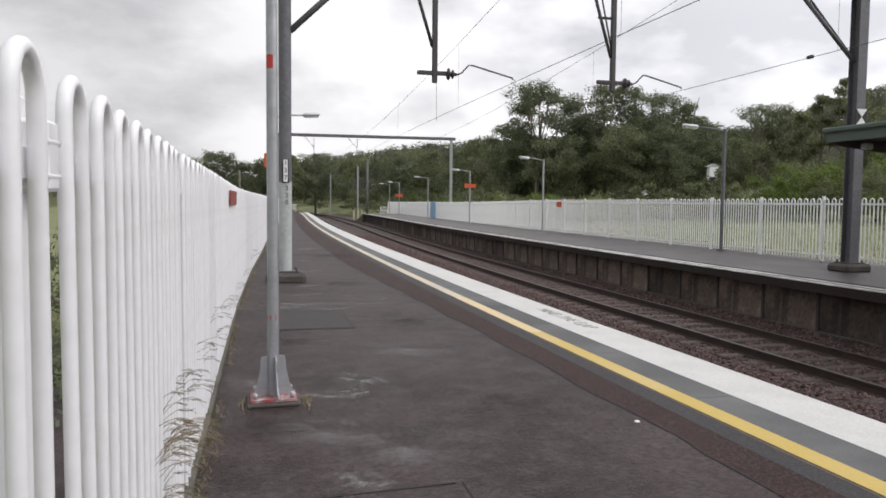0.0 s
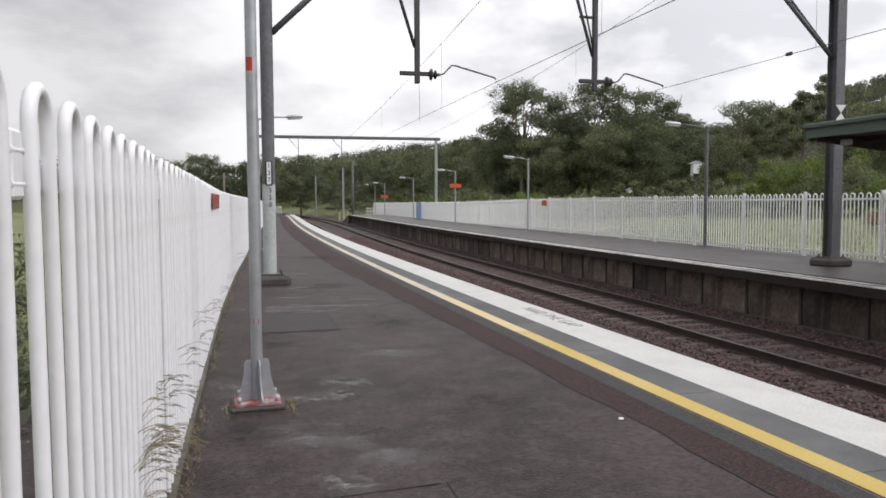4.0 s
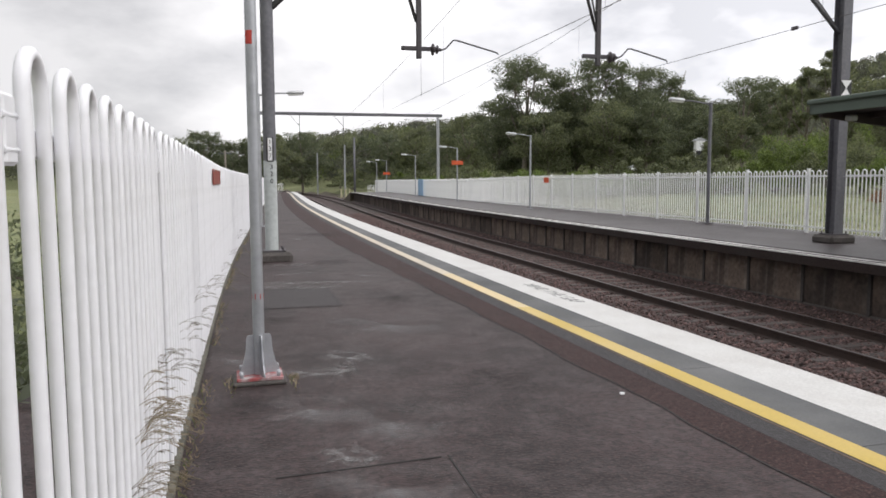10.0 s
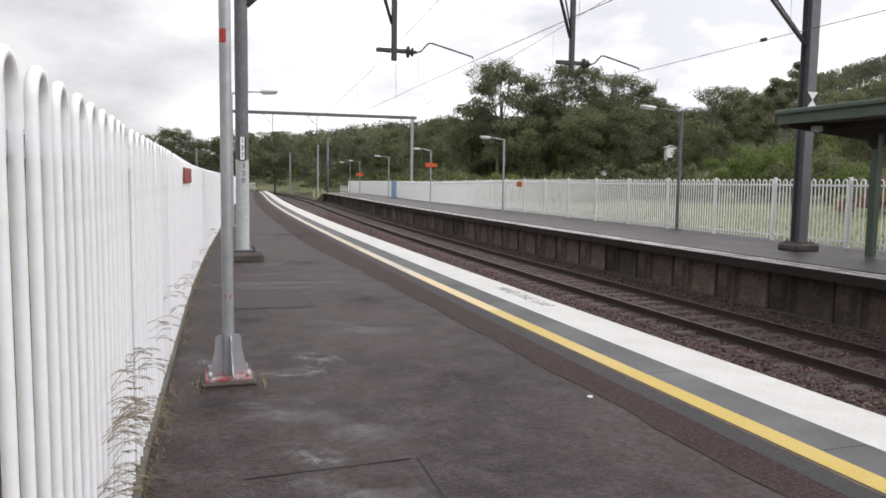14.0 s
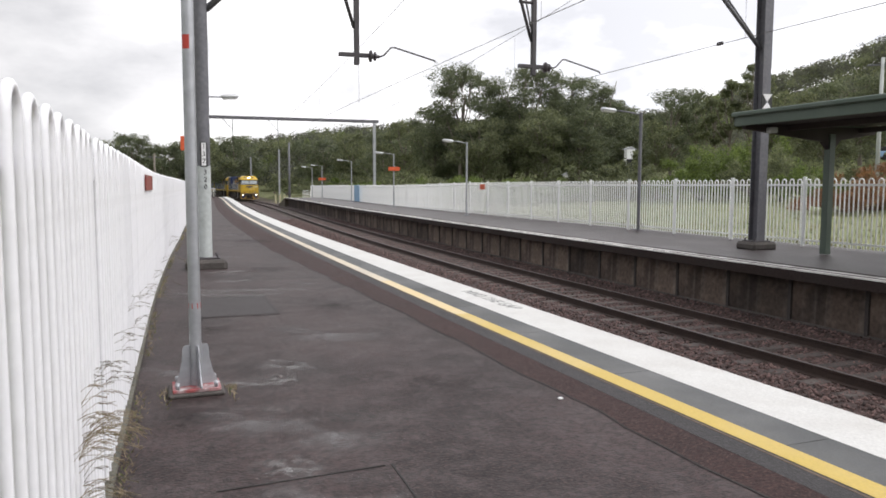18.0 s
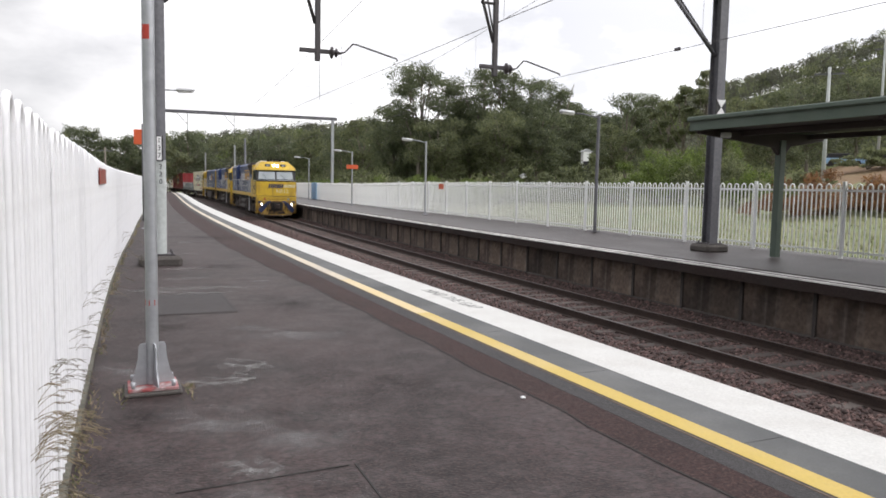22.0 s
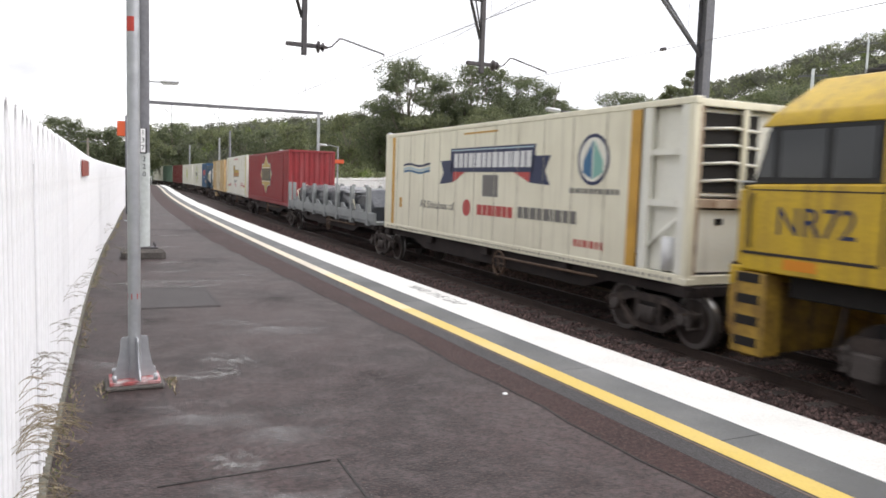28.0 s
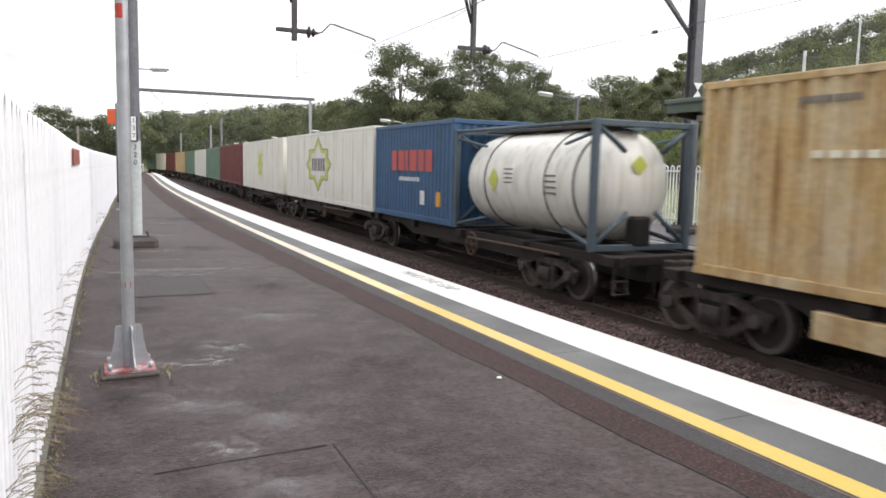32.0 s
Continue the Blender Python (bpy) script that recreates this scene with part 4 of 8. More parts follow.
def wire_between(name, pts, r=0.008, label=""):
    part(name, a_tube(pts, r, 5, caps=False), M["wire"], wires, label)


wires = thing("overhead_wires", "thin dark overhead contact and catenary wires", "overhead wires", kind="structure")
SPANS = (-40.0, PORTAL_S, 68.5, 120.0, 165.0)
for c in (5.41, 9.29):
    for a, b in zip(SPANS, SPANS[1:]):
        n = 13
        low = [on_line(a + (b - a) * u, c, 4.06) for u in np.linspace(0, 1, n)]
        sag = [0.85 + 1.2 * (2 * u - 1) ** 2 for u in np.linspace(0, 1, n)]
        wire_between("contact_wire", low, 0.006)
        wire_between("catenary_wire", [p + Vector((0, 0, q)) for p, q in zip(low, sag)], 0.006)
        for k in range(1, n - 1, 2):
            wire_between("dropper", [low[k], low[k] + Vector((0, 0, sag[k]))], 0.003)
part("wire_clamp", a_box(-0.025, 0.025, -0.07, 0.07, -0.03, 0.03, bevel=0.01), M["insulator"], wires, "dark clamp on the contact wire", at=stand(10.8, 9.29, 4.07))
wire_between("stay_wire", [on_line(14.75, 3.72, 3.95), on_line(14.8, 3.74, 3.2)], 0.004)


# ---- waiting shelter on the opposite platform ----
def shelter():
    t = thing("shelter", "green flat-roofed open waiting shelter on slim posts", "shelter", at=stand(12.95, 14.32))
    # the roof slopes down towards the track
    L0, L1 = -9.0, 0.15
    def roof(x0, x1, y0, y1, zl, zh, th):
        bm = bmesh.new()
        vs = [bm.verts.new(p) for p in ((x0, y0, zl), (x1, y0, zh), (x1, y1, zh), (x0, y1, zl), (x0, y0, zl + th), (x1, y0, zh + th), (x1, y1, zh + th), (x0, y1, zl + th))]
        for q in ((3, 2, 1, 0), (4, 5, 6, 7), (0, 1, 5, 4), (1, 2, 6, 5), (2, 3, 7, 6), (3, 0, 4, 7)):
            bm.faces.new([vs[i] for i in q])
        return bm
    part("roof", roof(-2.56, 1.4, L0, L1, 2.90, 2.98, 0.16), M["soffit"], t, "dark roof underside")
    part("fascia", a_box(-2.60, -2.56, L0, L1 + 0.04, 2.86, 3.14, bevel=0.006), M["green_paint"], t, "grey-green fascia board")
    part("fascia", a_box(-2.60, 1.44, L1 + 0.0, L1 + 0.04, 2.86, 3.13, bevel=0.006), M["green_paint"], t, "grey-green fascia board")
    part("gutter", a_box(-2.68, -2.60, L0, L1 + 0.05, 3.06, 3.16, bevel=0.02), M["green_paint"], t)
    for y in (0.0, -4.3, -8.6):
        part("post", a_box(-0.085, 0.085, -0.085, 0.085, 0, 2.75, bevel=0.01), M["green_paint"], t, at=pose(0, y, 0))
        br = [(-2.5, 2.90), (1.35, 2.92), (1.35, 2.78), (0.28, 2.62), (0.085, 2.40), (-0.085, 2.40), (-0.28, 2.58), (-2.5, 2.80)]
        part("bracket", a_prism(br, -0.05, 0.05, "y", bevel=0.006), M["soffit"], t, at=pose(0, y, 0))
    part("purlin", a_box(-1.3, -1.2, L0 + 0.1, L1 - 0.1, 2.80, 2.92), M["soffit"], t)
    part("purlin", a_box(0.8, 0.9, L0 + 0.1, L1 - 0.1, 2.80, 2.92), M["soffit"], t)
    part("floodlight", a_box(-0.1, 0.1, -0.08, 0.08, 2.72, 2.84, bevel=0.02), M["lamp_grey"], t, at=pose(-1.9, -0.2, 0))


shelter()
# ---- trees, bushes and grass ----
def leaves(centres, radii, count, size, rng, droop=0.3):
    """Leaf quads scattered over the shells of clumps: returns vertices and faces."""
    centres, radii = np.asarray(centres, float), np.asarray(radii, float)
    k = rng.integers(0, len(centres), count)
    d = rng.normal(size=(count, 3))
    d /= np.linalg.norm(d, axis=1)[:, None]
    shell = rng.uniform(0.05, 1.0, count) ** 0.45 * np.maximum(0.3, rng.normal(1.0, 0.13, count))
    p = centres[k] + d * radii[k] * shell[:, None]
    u = rng.normal(size=(count, 3))
    u[:, 2] -= droop
    u /= np.linalg.norm(u, axis=1)[:, None]
    w = np.cross(u, d + rng.normal(0, 0.6, (count, 3)))
    w /= np.maximum(np.linalg.norm(w, axis=1)[:, None], 1e-6)
    s = size * rng.uniform(0.6, 1.35, count)[:, None]
    a, b = u * s, w * s * 0.42
    v = np.stack([p - a, p + b * 0.9 - a * 0.1, p + a, p - b * 0.9 + a * 0.1], 1).reshape(-1, 3)
    f = np.arange(4 * count).reshape(-1, 4)
    return v, f


def polar(az, d):
    return d * math.sin(radians(az)), d * math.cos(radians(az))


def gum_tree(az, d, height, spread, label, mat, seed, count=4200, leaf=0.15, bare=0.32, dense=1.0, name="gum_tree"):
    """A eucalypt: tapered trunk, forking limbs, flat-topped clumps of small leaves with gaps between them."""
    x, y = polar(az, d)
    z = float(land(x, y))
    rng = np.random.default_rng(seed)
    t = thing(name, label, "tree", "trees behind the station", at=pose(x, y, z - 0.15, 0, 0, rng.uniform(0, 360)))
    bm = bmesh.new()
    top = Vector((rng.uniform(-0.6, 0.6), rng.uniform(-0.6, 0.6), height * 0.78))
    bend = Vector((rng.uniform(-0.5, 0.5), rng.uniform(-0.5, 0.5), height * 0.4))
    r0 = 0.022 * height
    tube(bm, [(0, 0, 0), bend * 0.5, bend, (bend + top) / 2, top], r0, 8, r1=r0 * 0.3)
    cs, rs, limbs = [], [], []
    # boughs fan out under a domed top; each carries flattened tufts of foliage, so that sky shows between boughs
    n = max(9, int(7 * dense + 1.5 * spread))
    zc, za = height * (0.5 + bare * 0.62), height * (0.46 - bare * 0.5)
    for k in range(n):
        u = min(0.93, -0.8 + 1.85 * (k + 0.5) / n)
        q = k * 2.4 + rng.uniform(-0.5, 0.5)
        rad = math.sqrt(1 - u * u) * rng.uniform(0.5, 0.95) if u > 0 else (1 + 0.35 * u) * rng.uniform(0.35, 0.95)
        c = Vector((spread * rad * math.cos(q), spread * rad * math.sin(q), zc + za * u * 0.9)) + Vector(rng.normal(0, 0.05 * spread, 3))
        w = spread * rng.uniform(0.36, 0.54)
        root = Vector(np.array([np.interp(min(0.95, c.z / height * 0.72), (0, 0.5, 1), e) for e in zip((0, 0, 0), bend, top)]))
        limbs.append((root, root.lerp(c, 0.55) - Vector((0, 0, 0.05 * height * rng.uniform(0.2, 1))), c))
        for _ in range(12):
            d = rng.normal(size=3)
            d /= np.linalg.norm(d)
            g = w * rng.uniform(0.26, 0.46)
            cs.append(c + Vector(d * np.array((w, w, w * 0.62)) * rng.uniform(0.3, 0.82)))
            rs.append((g * 1.35, g * 1.35, g * rng.uniform(0.7, 1.0)))
            limbs.append((c.lerp(root, 0.3), c.lerp(cs[-1], 0.5), cs[-1])) if _ < 2 else None
    if dense > 1.15:
        for u, q in ((0.22, 0.5), (0.34, 0.62), (0.46, 0.7), (0.58, 0.66), (0.72, 0.5)):
            for _ in range(7):
                a = rng.uniform(0, 6.28)
                cs.append(Vector((spread * q * math.cos(a) * rng.uniform(0.3, 1), spread * q * math.sin(a) * rng.uniform(0.3, 1), height * (u + rng.normal(0, 0.03)))))
                rs.append((spread * 0.26, spread * 0.26, height * 0.055))
    part("trunk", bm, M["bark"], t, smooth=60)
    for k, (a, b, c) in enumerate(limbs):
        part("limb", a_tube([a, b, c], r0 * (0.34 if k % 3 == 0 else 0.15), 5, r1=r0 * 0.06), M["bark"], t)
    v, f = leaves(cs, rs, int(count * 1.5), leaf, rng)
    part("crown", raw_mesh("crown", v, f, [M[mat]]), None, t)


def bush(az, d, w, h, label, mat, seed, count=2200, leaf=0.20):
    x, y = polar(az, d)
    z = float(land(x, y))
    rng = np.random.default_rng(seed)
    t = thing("bush", label, "bush", "bushes behind the station", at=pose(x, y, z - 0.1, 0, 0, rng.uniform(0, 360)))
    cs, rs, bm = [], [], bmesh.new()
    stems = []
    for k in range(34):
        q, r = rng.uniform(0, 6.28), w * 0.55 * math.sqrt(rng.uniform(0, 1))
        hh = h * (1 - 0.55 * (r / (w * 0.5)) ** 2) * rng.uniform(0.62, 1.0)
        cs.append((r * math.cos(q), r * math.sin(q), hh * rng.uniform(0.3, 0.86)))
        rs.append((w * 0.13, w * 0.13, hh * rng.uniform(0.10, 0.2)))
        stems.append([(0, 0, 0), (r * 0.4 * math.cos(q), r * 0.4 * math.sin(q), hh * 0.35), cs[-1]])
    for st in stems[:5]:
        part("stem", a_tube(st, 0.05 + 0.01 * h, 5, r1=0.02), M["bark"], t)
    v, f = leaves(cs, rs, count, leaf, rng, 0.1)
    v2, f2 = leaves(cs, np.asarray(rs) * 0.8, count // 4, leaf * 1.7, rng, 0.1)
    v, f = np.concatenate([v, v2]), np.concatenate([f, f2 + len(v)])
    v[:, 2] = np.maximum(v[:, 2], 0.0)
    part("crown", raw_mesh("crown", v, f, [M[mat]]), None, t)


def near_trees():
    tall = "tall dark grey-green eucalypt with an open crown"
    wide = "broad dark eucalypt with a dense crown"
    for k, (az, d, h, sp, mat, n, dense) in enumerate((
        (22.5, 104, 17.0, 5.4, "leaf", 8000, 1.1), (20.4, 112, 12.5, 3.6, "leaf", 3400, 1.0), (25.6, 106, 13.5, 4.2, "leaf", 4400, 1.2),
        (27.6, 104, 16.8, 4.4, "leaf", 5200, 1.1), (30.2, 106, 16.4, 4.4, "leaf", 5200, 1.2), (32.6, 108, 15.4, 3.8, "leaf", 4600, 1.2),
        (24.2, 98, 10.0, 4.0, "leaf_olive", 4200, 1.3), (28.9, 97, 11.0, 4.2, "leaf_olive", 4400, 1.3), (31.6, 98, 10.5, 3.8, "leaf", 4200, 1.3), (33.9, 112, 12.6, 3.2, "leaf", 3600, 1.1),
        (35.2, 118, 11.5, 3.0, "leaf", 3000, 1.1), (38.2, 122, 14.6, 4.0, "leaf", 4400, 1.2), (39.8, 126, 13.8, 3.4, "leaf", 3600, 1.0), (36.8, 112, 9.5, 3.4, "leaf_olive", 3200, 1.2),
        (42.0, 112, 14.2, 2.4, "leaf_olive", 2600, 1.0), (43.6, 112, 15.6, 2.6, "leaf_olive", 2900, 1.0), (41.0, 116, 12.2, 2.2, "leaf_olive", 2000, 1.0),
        (18.2, 120, 11.5, 4.0, "leaf_olive", 4000, 1.2), (16.6, 128, 10.5, 4.2, "leaf", 4000, 1.2), (14.4, 140, 11.0, 4.4, "leaf_olive", 4000, 1.2),
        (12.2, 150, 10.5, 4.4, "leaf", 4000, 1.2), (5.6, 158, 12.5, 4.6, "leaf", 4400, 1.2), (3.4, 150, 11.5, 4.4, "leaf_olive", 4400, 1.2), (1.2, 146, 10.5, 4.2, "leaf", 4000, 1.2),
        (-1.4, 150, 10.5, 4.4, "leaf", 4000, 1.2), (-4.0, 140, 9.0, 4.0, "leaf_olive", 3600, 1.2), (8.4, 178, 12.0, 4.4, "leaf_olive", 4000, 1.2), (10.2, 182, 12.0, 4.4, "leaf", 4000, 1.2),
        (21.6, 110, 8.0, 4.2, "leaf", 4200, 1.3), (23.4, 108, 9.0, 4.4, "leaf", 4200, 1.3), (26.6, 104, 11.5, 4.4, "leaf", 4200, 1.3), (29.6, 103, 12.5, 4.4, "leaf", 4200, 1.3), (31.2, 104, 12.5, 4.2, "leaf", 4200, 1.3), (33.2, 106, 10.5, 4.0, "leaf", 4200, 1.3), (34.8, 108, 9.5, 4.0, "leaf", 4200, 1.3),
        (46.0, 100, 11.0, 3.8, "leaf_olive", 4000, 1.2), (48.2, 104, 11.5, 4.0, "leaf", 4000, 1.2), (50.4, 112, 12.0, 4.0, "leaf", 4000, 1.2), (53.4, 120, 12.0, 4.2, "leaf", 4000, 1.2), (56.6, 118, 12.0, 4.0, "leaf_olive", 4000, 1.2), (60.0, 122, 12.0, 4.2, "leaf", 3600, 1.2),
    )):
        gum_tree(az, d, h * 1.07, sp * 1.12, tall if dense < 1.15 else wide, mat, 40 + k, int(n * 2.3), 0.15 if d < 130 else 0.19, 0.30 if dense < 1.15 else 0.16, dense)
    for k, (az, d, w, h, mat) in enumerate((
        (35.1, 84, 6.5, 6.4, "leaf_olive"), (30.7, 84, 6, 5.4, "leaf_olive"), (34.4, 80, 5, 4.6, "leaf_olive"), (36.0, 80, 5, 4.6, "leaf_olive"), (33.0, 84, 6, 4.4, "leaf_olive"), (20.0, 74, 6, 3.6, "leaf_light"), (22.4, 72, 7, 4.0, "leaf_light"), (24.6, 70, 6, 3.8, "leaf_light"), (26.8, 72, 7, 4.2, "leaf_light"), (28.6, 74, 5, 3.2, "leaf_olive"), (30.4, 78, 5, 3.0, "leaf_light"),
        (32.6, 76, 4, 2.4, "leaf_olive"), (37.0, 76, 5, 4.2, "leaf_olive"), (38.6, 72, 6, 5.6, "leaf_light"), (40.4, 74, 6, 6.6, "leaf_light"), (42.2, 76, 7, 8.0, "leaf_light"), (43.8, 72, 6, 6.8, "leaf_olive"),
        (45.6, 70, 6, 7.0, "leaf_olive"), (47.4, 66, 5, 4.6, "leaf_light"), (49.0, 62, 4, 3.0, "leaf_light"), (17.6, 84, 6, 3.8, "leaf_olive"), (15.4, 98, 7, 4.6, "leaf_light"), (41.3, 84, 7, 8.4, "leaf_olive"), (44.6, 84, 7, 9.0, "leaf_light"),
        (9.4, 150, 10, 6.0, "leaf_olive"), (12.0, 136, 9, 5.5, "leaf_olive"), (14.4, 122, 8, 5.0, "leaf_olive"), (16.4, 110, 8, 4.6, "leaf_olive"), (18.6, 96, 8, 4.6, "leaf_olive"), (-1.6, 132, 9, 5.0, "leaf_olive"), (21.4, 88, 8, 4.6, "leaf_olive"), (35.3, 86, 5, 6.6, "leaf_olive"), (13.2, 128, 6, 4.0, "leaf_light"), (-13.0, 9.0, 3.6, 3.0, "leaf"), (-18.0, 7.0, 3.4, 2.8, "leaf"), (-10.0, 15.0, 5.0, 3.2, "leaf"), (-24.0, 6.0, 3.0, 2.6, "leaf"), (49.8, 52, 6, 3.2, "leaf_rust"), (52.2, 55, 6, 3.5, "leaf_rust"), (55.0, 56, 6, 3.3, "leaf_rust"), (58.0, 60, 7, 3.6, "leaf_rust"), (51.0, 74, 4, 2.2, "leaf_olive"), (54.0, 80, 5, 2.6, "leaf_olive"),
    )):
        bush(az, d, w, h, "rust-brown bracken behind the opposite fence" if mat == "leaf_rust" else "leafy bright green bush on the slope" if mat == "leaf_light" else "scrubby olive green bush on the slope", mat, 90 + k, 6500 if h > 5 else 4200, 0.05 if d < 20 else 0.10 if d < 80 else 0.14)
    x, y = polar(33.4, 108)
    t = thing("dead_tree", "bare grey dead branch above the trees", "tree", at=pose(x, y, float(land(x, y))))
    part("trunk", a_tube([(0, 0, 0), (0.3, 0, 8), (0.6, 0, 12), (1.7, 0, 15.6)], 0.22, 6, r1=0.04), M["bark"], t)


near_trees()


def far_woods():
    """The wooded hills: one crowd of small crowns."""
    rng = np.random.default_rng(21)
    V, F, I, nv = [], [], [], 0
    az = rng.uniform(-16, 70, 5200)
    d = rng.uniform(120, 345, 5200)
    keep = 0
    for a, dist in zip(az, d):
        edge = np.interp(a, (-16, 2, 12, 22, 40, 50, 70), (150, 168, 160, 136, 140, 132, 130))
        if dist < edge:
            continue
        x, y = polar(a, dist)
        s, o = line_offset(x, y)
        if abs(float(o) - 7.5) < 11:
            continue
        z = float(land(x, y))
        h, r = rng.uniform(5.5, 10.5), rng.uniform(2.2, 3.8)
        c = np.array([(x, y, z + h * 0.72), (x + rng.normal(0, r * 0.5), y + rng.normal(0, r * 0.5), z + h * 0.86), (x + rng.normal(0, r * 0.5), y + rng.normal(0, r * 0.5), z + h * 0.5)])
        rr = np.array([(r, r, h * 0.28), (r * 0.7, r * 0.7, h * 0.16), (r * 0.9, r * 0.9, h * 0.25)])
        v, f = leaves(c, rr, 170, 0.30 if dist < 220 else 0.42, rng, 0.2)
        V.append(v), F.append(f + nv), I.append(np.full(len(f), rng.choice(3, p=(0.62, 0.35, 0.03))))
        nv += len(v)
        keep += 1
    me = raw_mesh("hill_woods", np.concatenate(V), np.concatenate(F), [M["leaf_far"], M["leaf_olive"], M["leaf_light"]], np.concatenate(I))
    tagged(new("hill_woods", me), "dense grey-green eucalypt forest covering the hills", "forest", kind="stuff")


far_woods()


def field_grass():
    """Tufts of long grass behind the opposite fence, beyond the platform ends and under the near fence."""
    rng = np.random.default_rng(31)
    n = 42000
    s, o = rng.uniform(2, 95, n), 16.7 + rng.uniform(0, 1, n) ** 1.7 * 34
    ex = 5000
    s = np.r_[s, rng.uniform(98, 140, ex), rng.uniform(-2, 100, 3000)]
    o = np.r_[o, np.where(rng.uniform(size=ex) < 0.6, rng.uniform(12.5, 24, ex), rng.uniform(-8, 2.2, ex)), rng.uniform(-6, -1.2, 3000)]
    a = np.interp(s, LS, LT)
    x, y = np.interp(s, LS, LX) + o * np.cos(a), np.interp(s, LS, LY) - o * np.sin(a)
    z = land(x, y)
    m = len(s)
    h = rng.uniform(0.05, 0.20, m) * np.where(rng.uniform(size=m) < 0.10, 1.7, 1)
    q = rng.uniform(0, 6.28, m)
    dx, dy = np.cos(q), np.sin(q)
    w = rng.uniform(0.010, 0.024, m)
    lean = rng.uniform(0.1, 0.6, m) * h
    v = np.stack([np.stack([x - dy * w, y + dx * w, z - 0.02], -1), np.stack([x + dy * w, y - dx * w, z - 0.02], -1), np.stack([x + dx * lean, y + dy * lean, z + h], -1)], 1).reshape(-1, 3)
    f = np.arange(3 * m).reshape(-1, 3)
    me = raw_mesh("long_grass", v, f, [M["blade"], M["straw"]], (rng.uniform(size=m) < 0.45).astype(int))
    tagged(new("long_grass", me), "long green and straw-coloured grass beside the railway", "grass", kind="stuff")


field_grass()


# ---- weeds through the fence and along the platform edge ----
def weed(s, z0, n, size, seed, mat="dry"):
    """A fan of thin seeding stems that leans out between two bars."""
    rng = random.Random(seed)
    t = thing("weed", "dry seeding grass pushing out between the fence bars", "weed", "weeds along the fence", at=stand(s, fence_off(s) + 0.0, z0))
    for k in range(n):
        # a stem that rises, bows over and ends in a loose feathery head
        L = size * rng.uniform(0.55, 1.25)
        q, lean = rng.uniform(0.25, 1.25), rng.uniform(-0.45, 0.6)
        root = Vector((0, rng.uniform(-0.05, 0.05), rng.uniform(-0.06, 0.06)))
        way = Vector((math.cos(q), lean, math.sin(q))).normalized()
        pts = [root + way * (L * u) + Vector((0.10, 0, -0.45)) * (L * u * u * u) for u in (0, 0.3, 0.6, 0.8, 1.0)]
        ahead = (pts[4] - pts[2]).normalized()
        for j in range(6):
            c = pts[4] - ahead * (L * 0.38 * (1 - j / 6))
            pts += [c, c + (ahead * 0.7 + Vector((rng.uniform(-0.5, 0.5), rng.uniform(-0.6, 0.6), rng.uniform(-0.6, 0.4)))) * (L * rng.uniform(0.10, 0.2))]
        part("stem", a_tube(pts, 0.0012, 3, r1=0.0008), M[mat], t)
    # the stalk that carries the fan, rooted behind the bars
    part("stalk", a_tube([(-0.04, -0.02, -z0), (-0.03, -0.01, -z0 * 0.4), (0, 0, 0)], 0.002, 4), M[mat], t)


for k, (s, z0, n, size, mat) in enumerate(((2.72, 0.60, 11, 0.20, "dry"), (2.86, 0.74, 9, 0.17, "dry"), (2.95, 0.62, 13, 0.22, "dry"), (3.18, 0.54, 11, 0.20, "dry"), (2.64, 0.46, 10, 0.18, "dry"), (2.92, 0.42, 9, 0.17, "weed_dark"), (2.5, 0.50, 7, 0.15, "weed_dark"),
                                           (3.45, 0.68, 5, 0.12, "weed_dark"), (3.8, 0.66, 5, 0.14, "weed_dark"), (4.1, 0.55, 6, 0.15, "weed_dark"), (4.6, 0.62, 4, 0.2, "weed_dark"), (5.2, 0.5, 5, 0.16, "weed_dark"), (5.9, 0.6, 4, 0.25, "weed_dark"), (6.6, 0.4, 5, 0.2, "weed_dark"),
                                           (7.4, 0.5, 5, 0.25, "weed_dark"), (8.6, 0.35, 5, 0.3, "weed_dark"), (10.5, 0.3, 6, 0.35, "weed_dark"), (13.0, 0.3, 6, 0.4, "weed_dark"), (16.5, 0.3, 7, 0.45, "weed_dark"))):
    weed(s, z0, n, size, 60 + k, mat)


def verge_grass():
    """Short dry grass in the crack between fence kerb and asphalt, and round the pole's foot."""
    rng = np.random.default_rng(77)
    n = 1600
    s = rng.uniform(1.5, 30, n)
    o = np.array([fence_off(q) for q in s]) + 0.05 + np.abs(rng.normal(0, 0.035, n))
    m = 160
    s = np.r_[s, 5.85 + rng.normal(0, 0.19, m)]
    o = np.r_[o, 0.21 + rng.choice((-1, 1), m) * rng.uniform(0.2, 0.27, m)]
    a = np.interp(s, LS, LT)
    x, y = np.interp(s, LS, LX) + o * np.cos(a), np.interp(s, LS, LY) - o * np.sin(a)
    h = rng.uniform(0.01, 0.05, len(s)) * (np.sin(s * 1.7) > -0.5)
    q = rng.uniform(0, 6.28, len(s))
    w, lean = 0.003, h * 0.8
    v = np.stack([np.stack([x - w, y, 0 * x], -1), np.stack([x + w, y, 0 * x], -1), np.stack([x + np.cos(q) * lean, y + np.sin(q) * lean, h], -1)], 1).reshape(-1, 3)
    me = raw_mesh("verge_grass", v, np.arange(len(v)).reshape(-1, 3), [M["dry"], M["blade"]], (rng.uniform(size=len(s)) < 0.35).astype(int))
    tagged(new("verge_grass", me), "short dry grass in the crack along the fence kerb", "grass", kind="stuff")


verge_grass()


